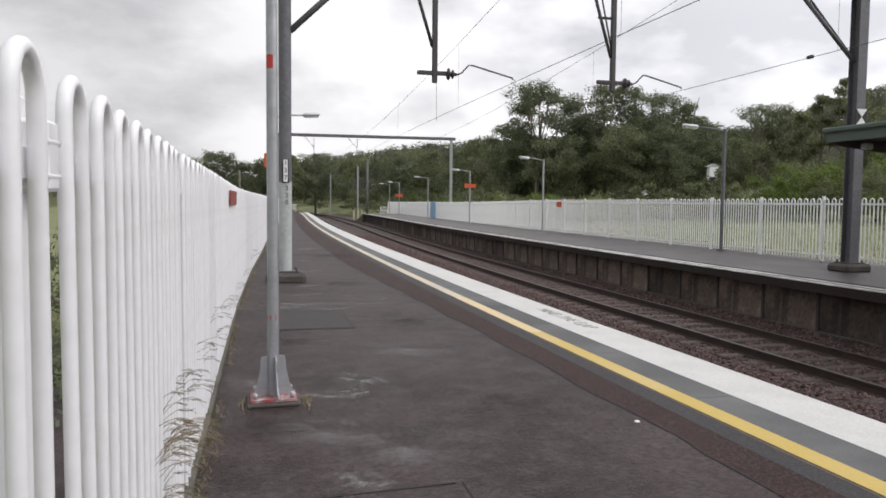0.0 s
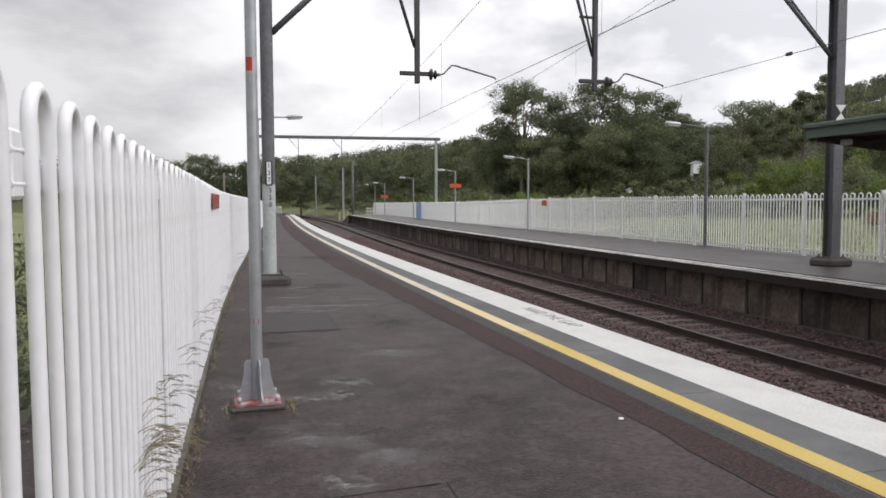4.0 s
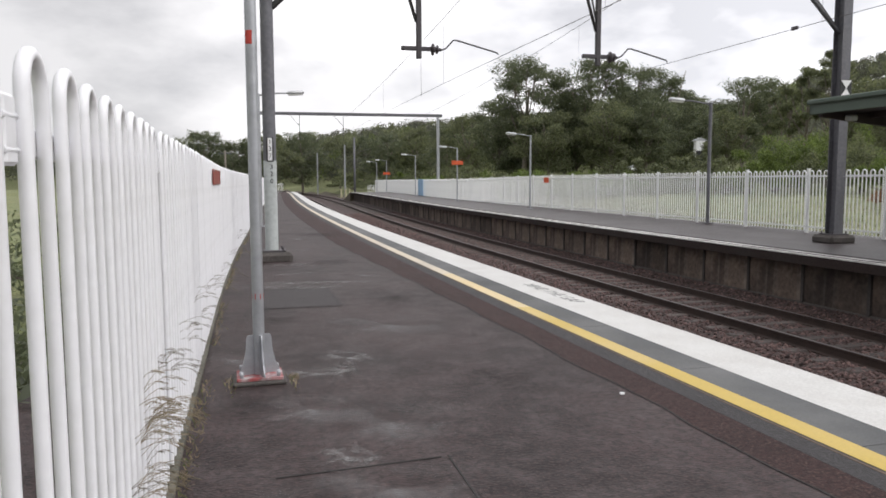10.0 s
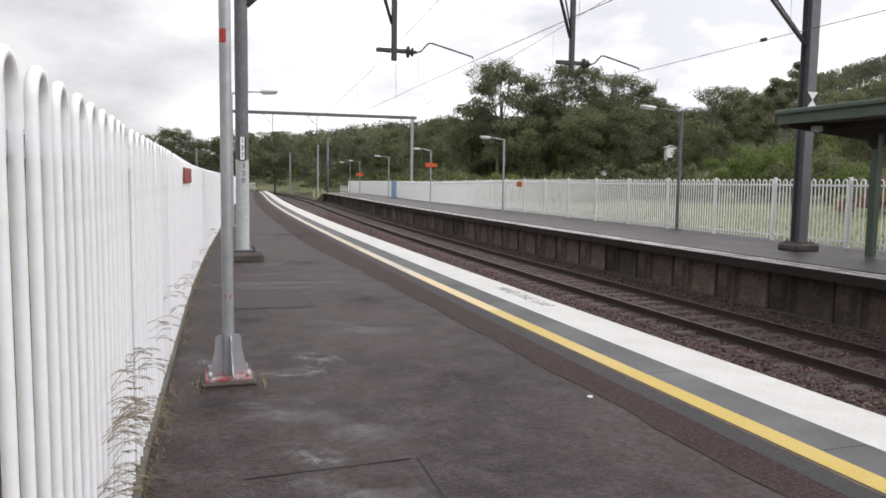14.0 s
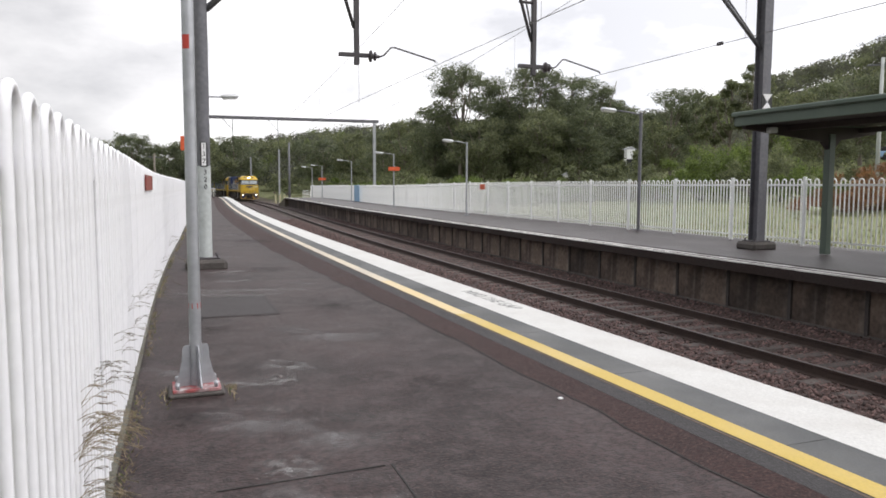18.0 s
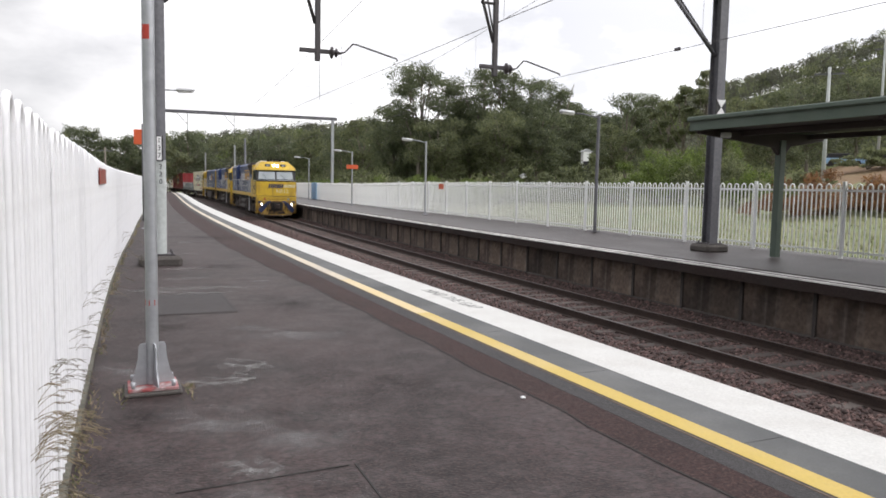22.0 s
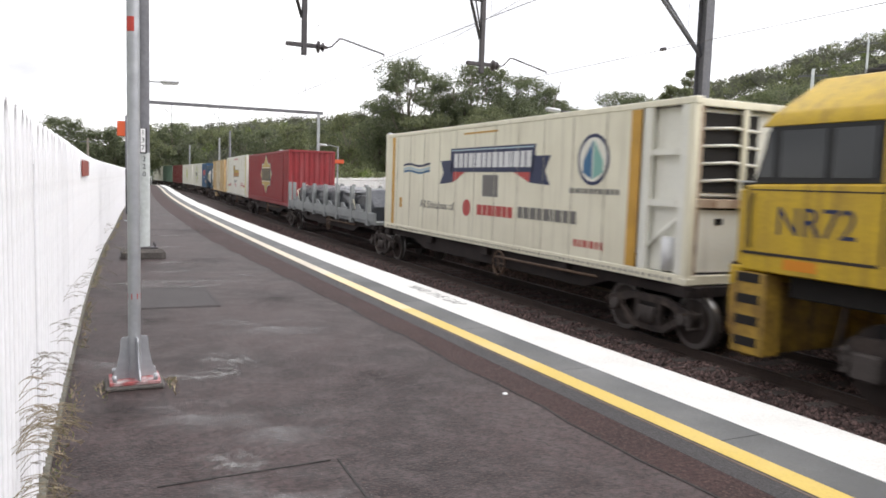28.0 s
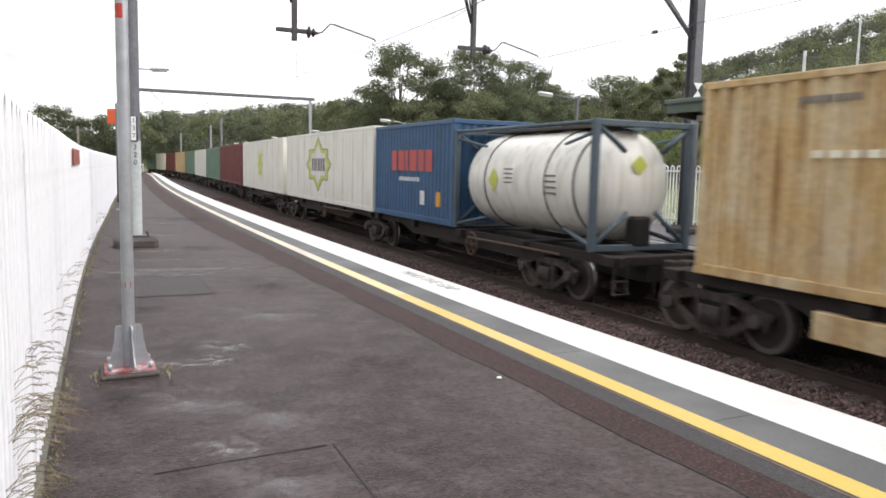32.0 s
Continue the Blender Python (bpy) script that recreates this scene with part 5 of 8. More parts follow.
# ---- beyond the station: poles, a house, cars ----
def power_pole(az, d, h, label, mat="mast_pale", arms=1):
    x, y = polar(az, d)
    t = thing("power_pole", label, "pole", "power poles", at=pose(x, y, float(land(x, y)) - 0.2, 0, 0, -az))
    part("pole", a_tube([(0, 0, 0), (0, 0, h)], 0.16, 8, r1=0.11), M[mat], t)
    for k in range(arms):
        part("crossarm", a_box(-1.0, 1.0, -0.06, 0.06, h - 0.55 - k * 0.9, h - 0.43 - k * 0.9), M["steel_grey"], t)


power_pole(51.4, 62, 10.2, "pale timber power pole with crossarm")
power_pole(54.6, 96, 14.0, "distant power pole on the hillside", arms=2)
power_pole(0.0, 112, 7.2, "distant power pole above the near fence", "bark")
power_pole(9.5, 100, 9.0, "slim grey mast beyond the platform end", "steel_grey", 0)


def cottage(az, d, w, h):
    x, y = polar(az, d)
    t = thing("cottage", "small pale cottage half hidden among the trees", "house", "cottages among the trees", at=pose(x, y, float(land(x, y)) - 0.2, 0, 0, -az + 20))
    part("wall", a_box(-w, w, -w * 0.8, w * 0.8, 0, h), M["white_paint_old"], t)
    part("roof", a_prism([(-w - 0.3, h), (w + 0.3, h), (0, h + w * 0.7)], -w * 0.9, w * 0.9, "y"), M["roof_tin"], t)
    part("window", a_box(-0.5, 0.5, -w * 0.8 - 0.03, -w * 0.8, h * 0.4, h * 0.8), M["black"], t)


cottage(35.2, 91, 0.5, 5.7)
cottage(30.6, 92, 0.4, 3.0)


def far_car(az, d, mat, label):
    x, y = polar(az, d)
    t = thing("car", label, "car", "cars parked on the hillside", at=pose(x, y, float(land(x, y)), 0, 0, -az + 8))
    part("body", a_prism([(-2.1, 0.3), (2.1, 0.3), (2.1, 0.8), (1.2, 0.9), (-2.1, 0.92)], -0.85, 0.85, "y", bevel=0.06), M[mat], t)
    part("cabin", a_prism([(-1.9, 0.9), (1.1, 0.9), (0.4, 1.45), (-1.6, 1.45)], -0.75, 0.75, "y", bevel=0.06), M["black"], t)
    for a in (-1.35, 1.35):
        for b in (-0.8, 0.8):
            part("wheel", a_tube([(a, b - 0.1, 0.32), (a, b + 0.1, 0.32)], 0.32, 12), M["black"], t)


far_car(56.0, 92, "black", "dark car parked on the far hillside")
far_car(52.6, 96, "blue_sheet", "blue car parked on the far hillside")
far_car(30.4, 90, "white_sign", "white car half hidden by bushes")


# ---- fence fittings, far platform details ----
def fence_sign():
    s = 9.75
    t = thing("fence_sign", "small faded red plate fixed to the white fence", "sign", at=stand(s, fence_off(s) + 0.025, 1.57, -1.5))
    part("plate", a_box(0, 0.012, -0.85, 0.85, -0.09, 0.09, bevel=0.004), M["red_plate"], t)
    for y in (-0.78, 0.78):
        part("bolt", a_tube([(0.01, y, 0.07), (0.02, y, 0.07)], 0.012, 6), M["galv"], t)
    t = thing("fence_sign", "small red notice plate on the opposite fence", "sign", at=stand(37.6, OPP_FENCE - 0.06, 1.5))
    part("plate", a_box(-0.012, 0, -0.35, 0.35, -0.14, 0.14, bevel=0.004), M["orange"], t)
    t = thing("signal_sign", "orange sign on a post beyond the mast", "sign", at=stand(30.0, 0.75))
    part("post", a_tube([(0, 0, 0), (0, 0, 3.6)], 0.05, 8), M["steel_grey"], t)
    part("plate", a_box(-0.32, 0.1, -0.02, 0.02, 2.85, 3.4, bevel=0.01), M["orange"], t)
    t = thing("far_panel", "pale blue sheet leaning on the opposite fence", "panel", at=stand(72.0, OPP_FENCE - 0.2))
    part("sheet", a_box(-0.03, 0.03, -1.2, 1.2, 0, 1.6, bevel=0.01), M["blue_sheet"], t)
    for s, o in ((103, 1.2), (103, 2.4)):
        t = thing("end_gate", "small white fence at the platform end", "fence", "platform end fences", at=stand(s, o))
        for k in range(6):
            part("bar", a_tube([(-0.5 + k * 0.2, 0, -0.3), (-0.5 + k * 0.2, 0, 1.1)], 0.03, 5), M["white_paint_old"], t)
        part("top_rail", a_tube([(-0.6, 0, 1.05), (0.6, 0, 1.05)], 0.03, 5), M["white_paint_old"], t)
    t = thing("ramp_railing", "white pipe railing beyond the opposite platform fence", "railing", at=stand(105.4, OPP_FENCE))
    for k in range(6):
        part("post", a_tube([(0, k * 1.4, -1.35), (0, k * 1.4, 0.80)], 0.035, 6), M["white_paint_old"], t)
    for z in (0.25, 0.78):
        part("rail", a_tube([(0, 0, z), (0, 7.0, z)], 0.032, 6), M["white_paint_old"], t)
    for k in range(3):
        t = thing("marker_post", "short cream marker post in the grass", "post", "marker posts", at=stand(118 + k * 1.5, 12.6 + 0.9 * k, -1.4))
        part("post", a_box(-0.12, 0.12, -0.12, 0.12, 0, 1.5, bevel=0.02), M["cream_post"], t)


fence_sign()


# ---- writing and stains on the platform ----
M["stencil"] = material("stencil", (0.17, 0.17, 0.165), 0.7, grain=0.3, stain=0.5, stain_scale=9, stain_colour=(0.5, 0.5, 0.48))


def lettering(body, size, mat, parent, at, name="lettering", squeeze=1.0):
    cu = bpy.data.curves.new(name, "FONT")
    cu.body, cu.size, cu.align_x, cu.align_y, cu.extrude = body, size, "CENTER", "CENTER", 0.001
    tmp = bpy.data.objects.new(name, cu)
    me = bpy.data.meshes.new_from_object(tmp)
    me.transform(Matrix.Diagonal((squeeze, 1, 1, 1)))
    bpy.data.objects.remove(tmp)
    me.materials.clear()
    me.materials.append(mat)
    return part(name, me, None, parent, at=at)


PLATFORM = bpy.data.objects["platform"]
lettering("MIND THE GAP", 0.26, M["stencil"], PLATFORM, stand(9.15, 4.13, 0.0105, -90), "stencilled_words", 0.95)


for k, ch in enumerate("137"):
    lettering(ch, 0.125, M["black"], ml, pose(0, -0.144, 2.25 - k * 0.135, 90, 0, 0), "board_digit")
for k, ch in enumerate("320"):
    lettering(ch, 0.125, M["black"], ml, pose(0.02, -0.126, 1.78 - k * 0.135, 90, 0, 0), "painted_digit")


def stain_material(name, colour, strength, scale, seed):
    """A thin mark that fades out at its edge and breaks up."""
    m = bpy.data.materials.new(name)
    m.use_nodes = True
    nt = m.node_tree
    N, L = nt.nodes.new, nt.links.new
    b, out = nt.nodes["Principled BSDF"], nt.nodes["Material Output"]
    b.inputs["Base Color"].default_value, b.inputs["Roughness"].default_value = (*colour, 1), 0.85
    tc, gr, nz, ramp = N("ShaderNodeTexCoord"), N("ShaderNodeTexGradient"), N("ShaderNodeTexNoise"), N("ShaderNodeMapRange")
    mp = N("ShaderNodeMapping")
    gr.gradient_type = "SPHERICAL"
    mp.inputs["Location"].default_value, mp.inputs["Scale"].default_value = (-1, -1, 0), (2, 2, 0)
    L(tc.outputs["Generated"], mp.inputs[0]), L(mp.outputs[0], gr.inputs[0])
    nz.inputs["Scale"].default_value, nz.inputs["Detail"].default_value = scale, 6
    n2 = N("ShaderNodeTexNoise")
    n2.inputs["Scale"].default_value, n2.inputs["Detail"].default_value = scale * 4, 4
    L(tc.outputs["Object"], nz.inputs["Vector"])
    L(tc.outputs["Object"], n2.inputs["Vector"])
    ramp.inputs["From Min"].default_value, ramp.inputs["From Max"].default_value = 0.44, 0.72
    L(nz.outputs[0], ramp.inputs["Value"])
    k1, k2, k3 = N("ShaderNodeMath"), N("ShaderNodeMath"), N("ShaderNodeMath")
    for k in (k1, k2, k3):
        k.operation = "MULTIPLY"
    L(gr.outputs[0], k1.inputs[0]), L(ramp.outputs[0], k1.inputs[1])
    L(k1.outputs[0], k2.inputs[0])
    k2.inputs[1].default_value = strength
    L(k2.outputs[0], k3.inputs[0]), L(n2.outputs[0], k3.inputs[1])
    tr, mx = N("ShaderNodeBsdfTransparent"), N("ShaderNodeMixShader")
    L(k3.outputs[0], mx.inputs[0]), L(tr.outputs[0], mx.inputs[1]), L(b.outputs[0], mx.inputs[2]), L(mx.outputs[0], out.inputs[0])
    return m


def stains():
    pale = stain_material("pale_bloom", (0.20, 0.195, 0.195), 1.5, 2.4, 1)
    pale2 = stain_material("pale_streak", (0.25, 0.245, 0.24), 1.9, 5.0, 2)
    damp = stain_material("damp_patch", (0.011, 0.008, 0.008), 1.1, 1.6, 3)
    rng = random.Random(12)
    bm = bmesh.new()
    bm.faces.new([bm.verts.new(v) for v in ((-0.5, -0.5, 0), (0.5, -0.5, 0), (0.5, 0.5, 0), (-0.5, 0.5, 0))])
    sheet = mesh_of(bm, "stain", pale)
    rows = [(5.85, 0.62, 0.7, 0.45, pale2), (6.5, 0.0, 0.6, 0.8, pale), (5.9, 0.85, 0.3, 0.5, pale2), (4.5, 0.95, 1.0, 1.0, pale), (4.0, 0.6, 0.5, 0.5, pale2), (11.2, 0.8, 1.3, 0.7, pale2), (11.1, 1.6, 1.2, 0.5, pale2), (12.3, 0.95, 1.0, 0.5, pale2),
            (11.8, 2.0, 0.7, 0.8, pale), (16.5, 1.2, 1.2, 0.6, pale2), (19.5, 1.5, 1.3, 0.6, pale2), (24.0, 1.8, 1.6, 0.7, pale2), (29.0, 2.0, 1.8, 0.8, pale2), (3.3, 0.1, 0.7, 0.9, pale), (7.6, 1.6, 1.6, 1.4, pale),
            (6.3, 0.95, 0.5, 0.9, pale2), (10.9, 0.5, 1.5, 0.6, pale2), (10.6, 1.2, 1.0, 0.5, pale2), (4.9, 0.5, 0.9, 0.8, pale), (13.6, 1.0, 1.2, 0.5, pale2), (3.5, 0.75, 1.0, 0.8, pale), (8.4, 0.4, 1.0, 1.2, damp), (14.2, 1.6, 1.8, 2.0, damp), (5.2, 0.15, 0.7, 0.9, damp), (2.6, 1.6, 1.4, 1.2, damp), (21.5, 1.9, 2.2, 3.4, damp), (5.6, 1.9, 1.3, 1.8, damp), (9.6, 2.1, 1.0, 2.6, damp)]
    for k, (s, o, w, h, mat) in enumerate(rows):
        me = sheet.copy()
        me.materials.clear()
        me.materials.append(mat)
        ob = part("stain", me, None, PLATFORM, at=stand(s, o, 0.0012 + 0.0002 * k, rng.uniform(-25, 25)))
        ob.scale = (w, h, 1)
        ob.visible_shadow = False
    # resurfaced squares with tarred joints
    seam = bpy.data.objects["joint"].data
    for s, o, L, rz in ((3.82, 0.65, 0.9, 3), (3.25, 1.12, 1.2, 88), (9.85, 1.27, 1.55, 90), (9.6, 0.36, 1.5, 92)):
        ob = part("joint", seam, None, PLATFORM, at=stand(s, o, 0.0046, rz))
        ob.scale = (L, 0.8, 1)
    part("patch", a_box(-0.46, 0.46, -0.78, 0.78, 0, 0.003), M["asphalt_pale"], PLATFORM, "newer grey asphalt patch", at=stand(9.8, 0.84, 0.0, 0))
    t = thing("pebble", "small pale pebble on the platform", "stone", at=stand(4.63, 2.66))
    part("stone", a_box(-0.018, 0.018, -0.014, 0.014, 0, 0.016, bevel=0.005), M["white_sign"], t)


stains()
# ---- the freight train ----
T = dict(
    yellow=material("loco_yellow", (0.58, 0.385, 0.022), 0.40, grain=0.10, grain_scale=20, stain=0.6, stain_scale=1.9, stain_colour=(0.42, 0.265, 0.035), streak=0.6, streak_colour=(0.17, 0.105, 0.04)),
    yellow_dirty=material("loco_yellow_dirty", (0.42, 0.26, 0.04), 0.6, grain=0.25, grain_scale=12, stain=0.9, stain_scale=3.2, stain_colour=(0.16, 0.085, 0.03), streak=0.8, streak_colour=(0.08, 0.05, 0.03)),
    blue=material("loco_blue", (0.017, 0.042, 0.150), 0.42, grain=0.22, grain_scale=16, stain=0.6, stain_scale=1.4, stain_colour=(0.030, 0.043, 0.092), streak=0.6, streak_colour=(0.062, 0.066, 0.088)),
    navy=material("loco_navy", (0.013, 0.024, 0.078), 0.48, grain=0.15, stain=0.4),
    logo_white=material("logo_white", (0.72, 0.72, 0.72), 0.45, grain=0.06, stain=0.3),
    logo_amber=material("logo_amber", (0.65, 0.33, 0.03), 0.45, grain=0.06, stain=0.3),
    ghost=material("ghost", (0.62, 0.55, 0.32), 0.5, grain=0.1),
    grime=material("grime", (0.03315, 0.02519, 0.02254), 0.9, grain=0.4, grain_scale=14, stain=0.7, stain_scale=3, stain_colour=(0.085, 0.062, 0.050)),
    grime_dark=material("grime_dark", (0.01462, 0.01238, 0.01125), 0.9, grain=0.3, stain=0.4),
    grime_pale=material("grime_pale", (0.07667, 0.06412, 0.05855), 0.85, grain=0.25, stain=0.6, stain_scale=2),
    pilot_soot=material("pilot_soot", (0.030, 0.020, 0.014), 0.85, grain=0.3, grain_scale=14, stain=0.8, stain_scale=4, stain_colour=(0.20, 0.115, 0.03)),
    sill=material("sill_brown", (0.017, 0.0115, 0.0105), 0.85, grain=0.3, grain_scale=14, stain=0.5, stain_scale=3, stain_colour=(0.034, 0.021, 0.017)),
    wheel=material("wheel_steel", (0.0512, 0.0384, 0.0336), 0.6, metal=0.3, grain=0.2, stain=0.4),
    tread=material("wheel_tread", (0.30, 0.29, 0.28), 0.3, metal=0.8),
    rail_paint=material("handrail_paint", (0.58, 0.59, 0.60), 0.45, grain=0.08),
    glass=material("cab_glass", (0.015, 0.018, 0.020), 0.08, spec=0.8),
    # pale base and paler blotches put the sky's reflection into the glass colour
    glass_painted_sky=material("windscreen", (0.30, 0.34, 0.355), 0.08, spec=1.0, stain=0.7, stain_scale=1.2, stain_colour=(0.44, 0.47, 0.48)),
    headlight=glowing("headlight", (1.0, 0.97, 0.90), 9.0),
    marker_red=material("marker_red", (0.30, 0.03, 0.02), 0.3),
    amber=material("reflector_amber", (0.68, 0.25, 0.015), 0.4),
    cream=material("cream_panel", (0.80, 0.76, 0.60), 0.42, grain=0.04, stain=0.3, stain_scale=1.1, stain_colour=(0.60, 0.55, 0.41), streak=0.3, streak_colour=(0.36, 0.32, 0.22)),
    cream_white=material("white_panel", (0.80, 0.79, 0.71), 0.42, grain=0.05, stain=0.35, stain_scale=1.1, stain_colour=(0.64, 0.61, 0.51), streak=0.32, streak_colour=(0.40, 0.35, 0.26)),
    red=material("container_red", (0.27, 0.024, 0.028), 0.5, grain=0.12, grain_scale=14, stain=0.55, stain_scale=1.3, stain_colour=(0.18, 0.018, 0.022), streak=0.45, streak_colour=(0.33, 0.13, 0.13)),
    maroon=material("container_maroon", (0.16, 0.028, 0.026), 0.6, grain=0.12, stain=0.5, stain_scale=1.0, streak=0.4),
    tan=material("container_tan", (0.53, 0.365, 0.165), 0.65, grain=0.16, grain_scale=10, stain=0.9, stain_scale=1.3, stain_colour=(0.62, 0.52, 0.35), streak=0.9, streak_colour=(0.30, 0.155, 0.055)),
    tan_pale=material("container_tan_pale", (0.64, 0.58, 0.43), 0.65, grain=0.10, grain_scale=10, stain=0.8, stain_scale=1.0, stain_colour=(0.47, 0.36, 0.20), streak=0.6, streak_colour=(0.36, 0.24, 0.11)),
    sky_blue=material("container_blue", (0.035, 0.105, 0.215), 0.5, grain=0.08, stain=0.4, stain_scale=1.2, streak=0.3),
    green=material("container_green", (0.14, 0.23, 0.17), 0.55, grain=0.08, stain=0.5, stain_scale=1.0, streak=0.4),
    grey_blue=material("flat_grey", (0.265, 0.28, 0.275), 0.6, grain=0.15, stain=0.5, stain_scale=2, stain_colour=(0.17, 0.18, 0.19)),
    tarp=material("tarpaulin", (0.020, 0.023, 0.031), 0.34, grain=0.25, grain_scale=8, stain=0.5, stain_scale=2, stain_colour=(0.055, 0.058, 0.066), bump=0.9, bump_scale=9),
    frame_blue=material("tank_frame", (0.075, 0.105, 0.13), 0.5, grain=0.1, stain=0.5, stain_scale=3),
    tank_white=material("tank_white", (0.80, 0.79, 0.73), 0.36, grain=0.03, stain=0.4, stain_scale=1.1, stain_colour=(0.55, 0.51, 0.42), streak=0.5, streak_colour=(0.34, 0.28, 0.2)),
    wave_blue=material("wave_blue", (0.03, 0.13, 0.26), 0.5, grain=0.08),
    wave_pale=material("wave_pale", (0.40, 0.52, 0.58), 0.5, grain=0.08),
    teal=material("teal_mark", (0.20, 0.42, 0.36), 0.5, grain=0.08),
    gold=material("logo_gold", (0.46, 0.32, 0.07), 0.5, grain=0.08, stain=0.3),
    lime=material("logo_lime", (0.52, 0.56, 0.10), 0.5, grain=0.08),
    logo_navy=material("logo_navy", (0.016, 0.024, 0.075), 0.5, grain=0.08),
    badge_dark=material("badge_dark", (0.028, 0.024, 0.028), 0.5, grain=0.1, stain=0.3),
    logo_red=material("logo_red", (0.46, 0.065, 0.058), 0.5, grain=0.08),
    logo_grey=material("logo_grey", (0.16, 0.15, 0.14), 0.5, grain=0.1),
    orange_stripe=material("orange_stripe", (0.60, 0.33, 0.05), 0.5, grain=0.08, stain=0.4),
    seam=material("panel_seam", (0.60, 0.57, 0.46), 0.6, grain=0.12, stain=0.7, stain_scale=3, stain_colour=(0.24, 0.19, 0.13)),
    rusty=material("rusty_post", (0.46, 0.36, 0.26), 0.7, grain=0.2, stain=0.9, stain_scale=4, stain_colour=(0.17, 0.075, 0.03), streak=0.7, streak_colour=(0.14, 0.06, 0.03)),
    rust_brown=material("rust_brown", (0.115, 0.072, 0.048), 0.85, grain=0.3, stain=0.6, stain_scale=5),
    sign_yellow=material("sign_yellow", (0.60, 0.40, 0.04), 0.5, grain=0.08, stain=0.3),
    lime_stripe=material("lime_stripe", (0.58, 0.50, 0.03), 0.5, grain=0.08, stain=0.4),
)


def writing(body, size, mat, parent, at, name="lettering", squeeze=1.0):
    """Raised lettering in the built-in font, centred."""
    cu = bpy.data.curves.new(name, "FONT")
    cu.body, cu.size, cu.align_x, cu.align_y, cu.extrude = body, size, "CENTER", "CENTER", 0.002
    tmp = bpy.data.objects.new(name, cu)
    me = bpy.data.meshes.new_from_object(tmp)
    me.transform(Matrix.Diagonal((squeeze, 1, 1, 1)))
    bpy.data.objects.remove(tmp)
    me.materials.clear()
    me.materials.append(mat)
    return part(name, me, None, parent, at=at)


# local axes of a vehicle: y runs back along the train, x away from the camera's side, z up from the rail
def side_pose(x, y, z, side=-1):
    """Upright on a flank, reading along the train: side -1 faces the near platform."""
    return pose(x, y, z, 90, 0, -90 if side < 0 else 90)


def slab(outline, name, mat, parent, x, side=-1, th=0.004, label=""):
    """A thin plate on a flank: outline in (y, z)."""
    return part(name, a_prism(outline, min(x, x + side * th), max(x, x + side * th), "x"), mat, parent, label)


def quad(y0, y1, z0, z1, lean=0.0):
    """lean shifts the upper edge forwards."""
    return [(y0, z0), (y1, z0), (y1 - lean, z1), (y0 - lean, z1)]


def wheel_mesh(r):
    bm = bmesh.new()
    tube(bm, [(-0.065, 0, 0), (0.065, 0, 0)], r, 28, mat=1)
    tube(bm, [(-0.08, 0, 0), (-0.05, 0, 0)], r + 0.03, 28)
    tube(bm, [(0.05, 0, 0), (0.068, 0, 0)], r * 0.82, 24)
    tube(bm, [(-0.09, 0, 0), (0.1, 0, 0)], r * 0.28, 14)
    return mesh_of(bm, "wheel", [T["wheel"], T["tread"]])


WHEEL, LOCO_WHEEL = wheel_mesh(0.45), wheel_mesh(0.50)
AXLE = mesh_of(a_tube([(-0.9, 0, 0), (0.9, 0, 0)], 0.08, 10), "axle", T["wheel"])


def freight_bogie_parts():
    bm = bmesh.new()
    for q in (-1, 1):
        # upper and lower chords, spring column and pedestal jaws, with open windows between them
        for o in ([(0.0, 0.66), (0.0, 0.79), (0.42, 0.79), (0.98, 0.66), (1.12, 0.62), (1.12, 0.53), (0.70, 0.58), (0.42, 0.66)],
                  [(0.0, 0.17), (0.0, 0.29), (0.36, 0.29), (0.72, 0.50), (0.84, 0.50), (0.78, 0.40), (0.40, 0.17)],
                  [(0.22, 0.27), (0.22, 0.68), (0.33, 0.68), (0.33, 0.27)],
                  [(0.70, 0.38), (0.70, 0.60), (0.78, 0.60), (0.78, 0.38)],
                  [(0.98, 0.36), (0.98, 0.60), (1.09, 0.58), (1.06, 0.36)]):
            prism(bm, [(q * y, z) for y, z in o][::q], -0.05, 0.05, "x")
    bmesh.ops.recalc_face_normals(bm, faces=bm.faces)
    fr = mesh_of(bm, "side_frame", T["grime"])
    spring = mesh_of(a_tube([(-0.075, 0, 0.30), (-0.075, 0, 0.58)], 0.055, 8), "spring", T["grime_pale"])
    cap = mesh_of(a_tube([(-0.12, 0, 0), (-0.04, 0, 0)], 0.10, 12), "axle_cap", T["grime_pale"])
    shoe = mesh_of(a_box(-0.05, 0.05, -0.04, 0.04, 0.30, 0.62, bevel=0.01), "brake_shoe", T["grime"])
    return fr, spring, cap, shoe


BOGIE = freight_bogie_parts()


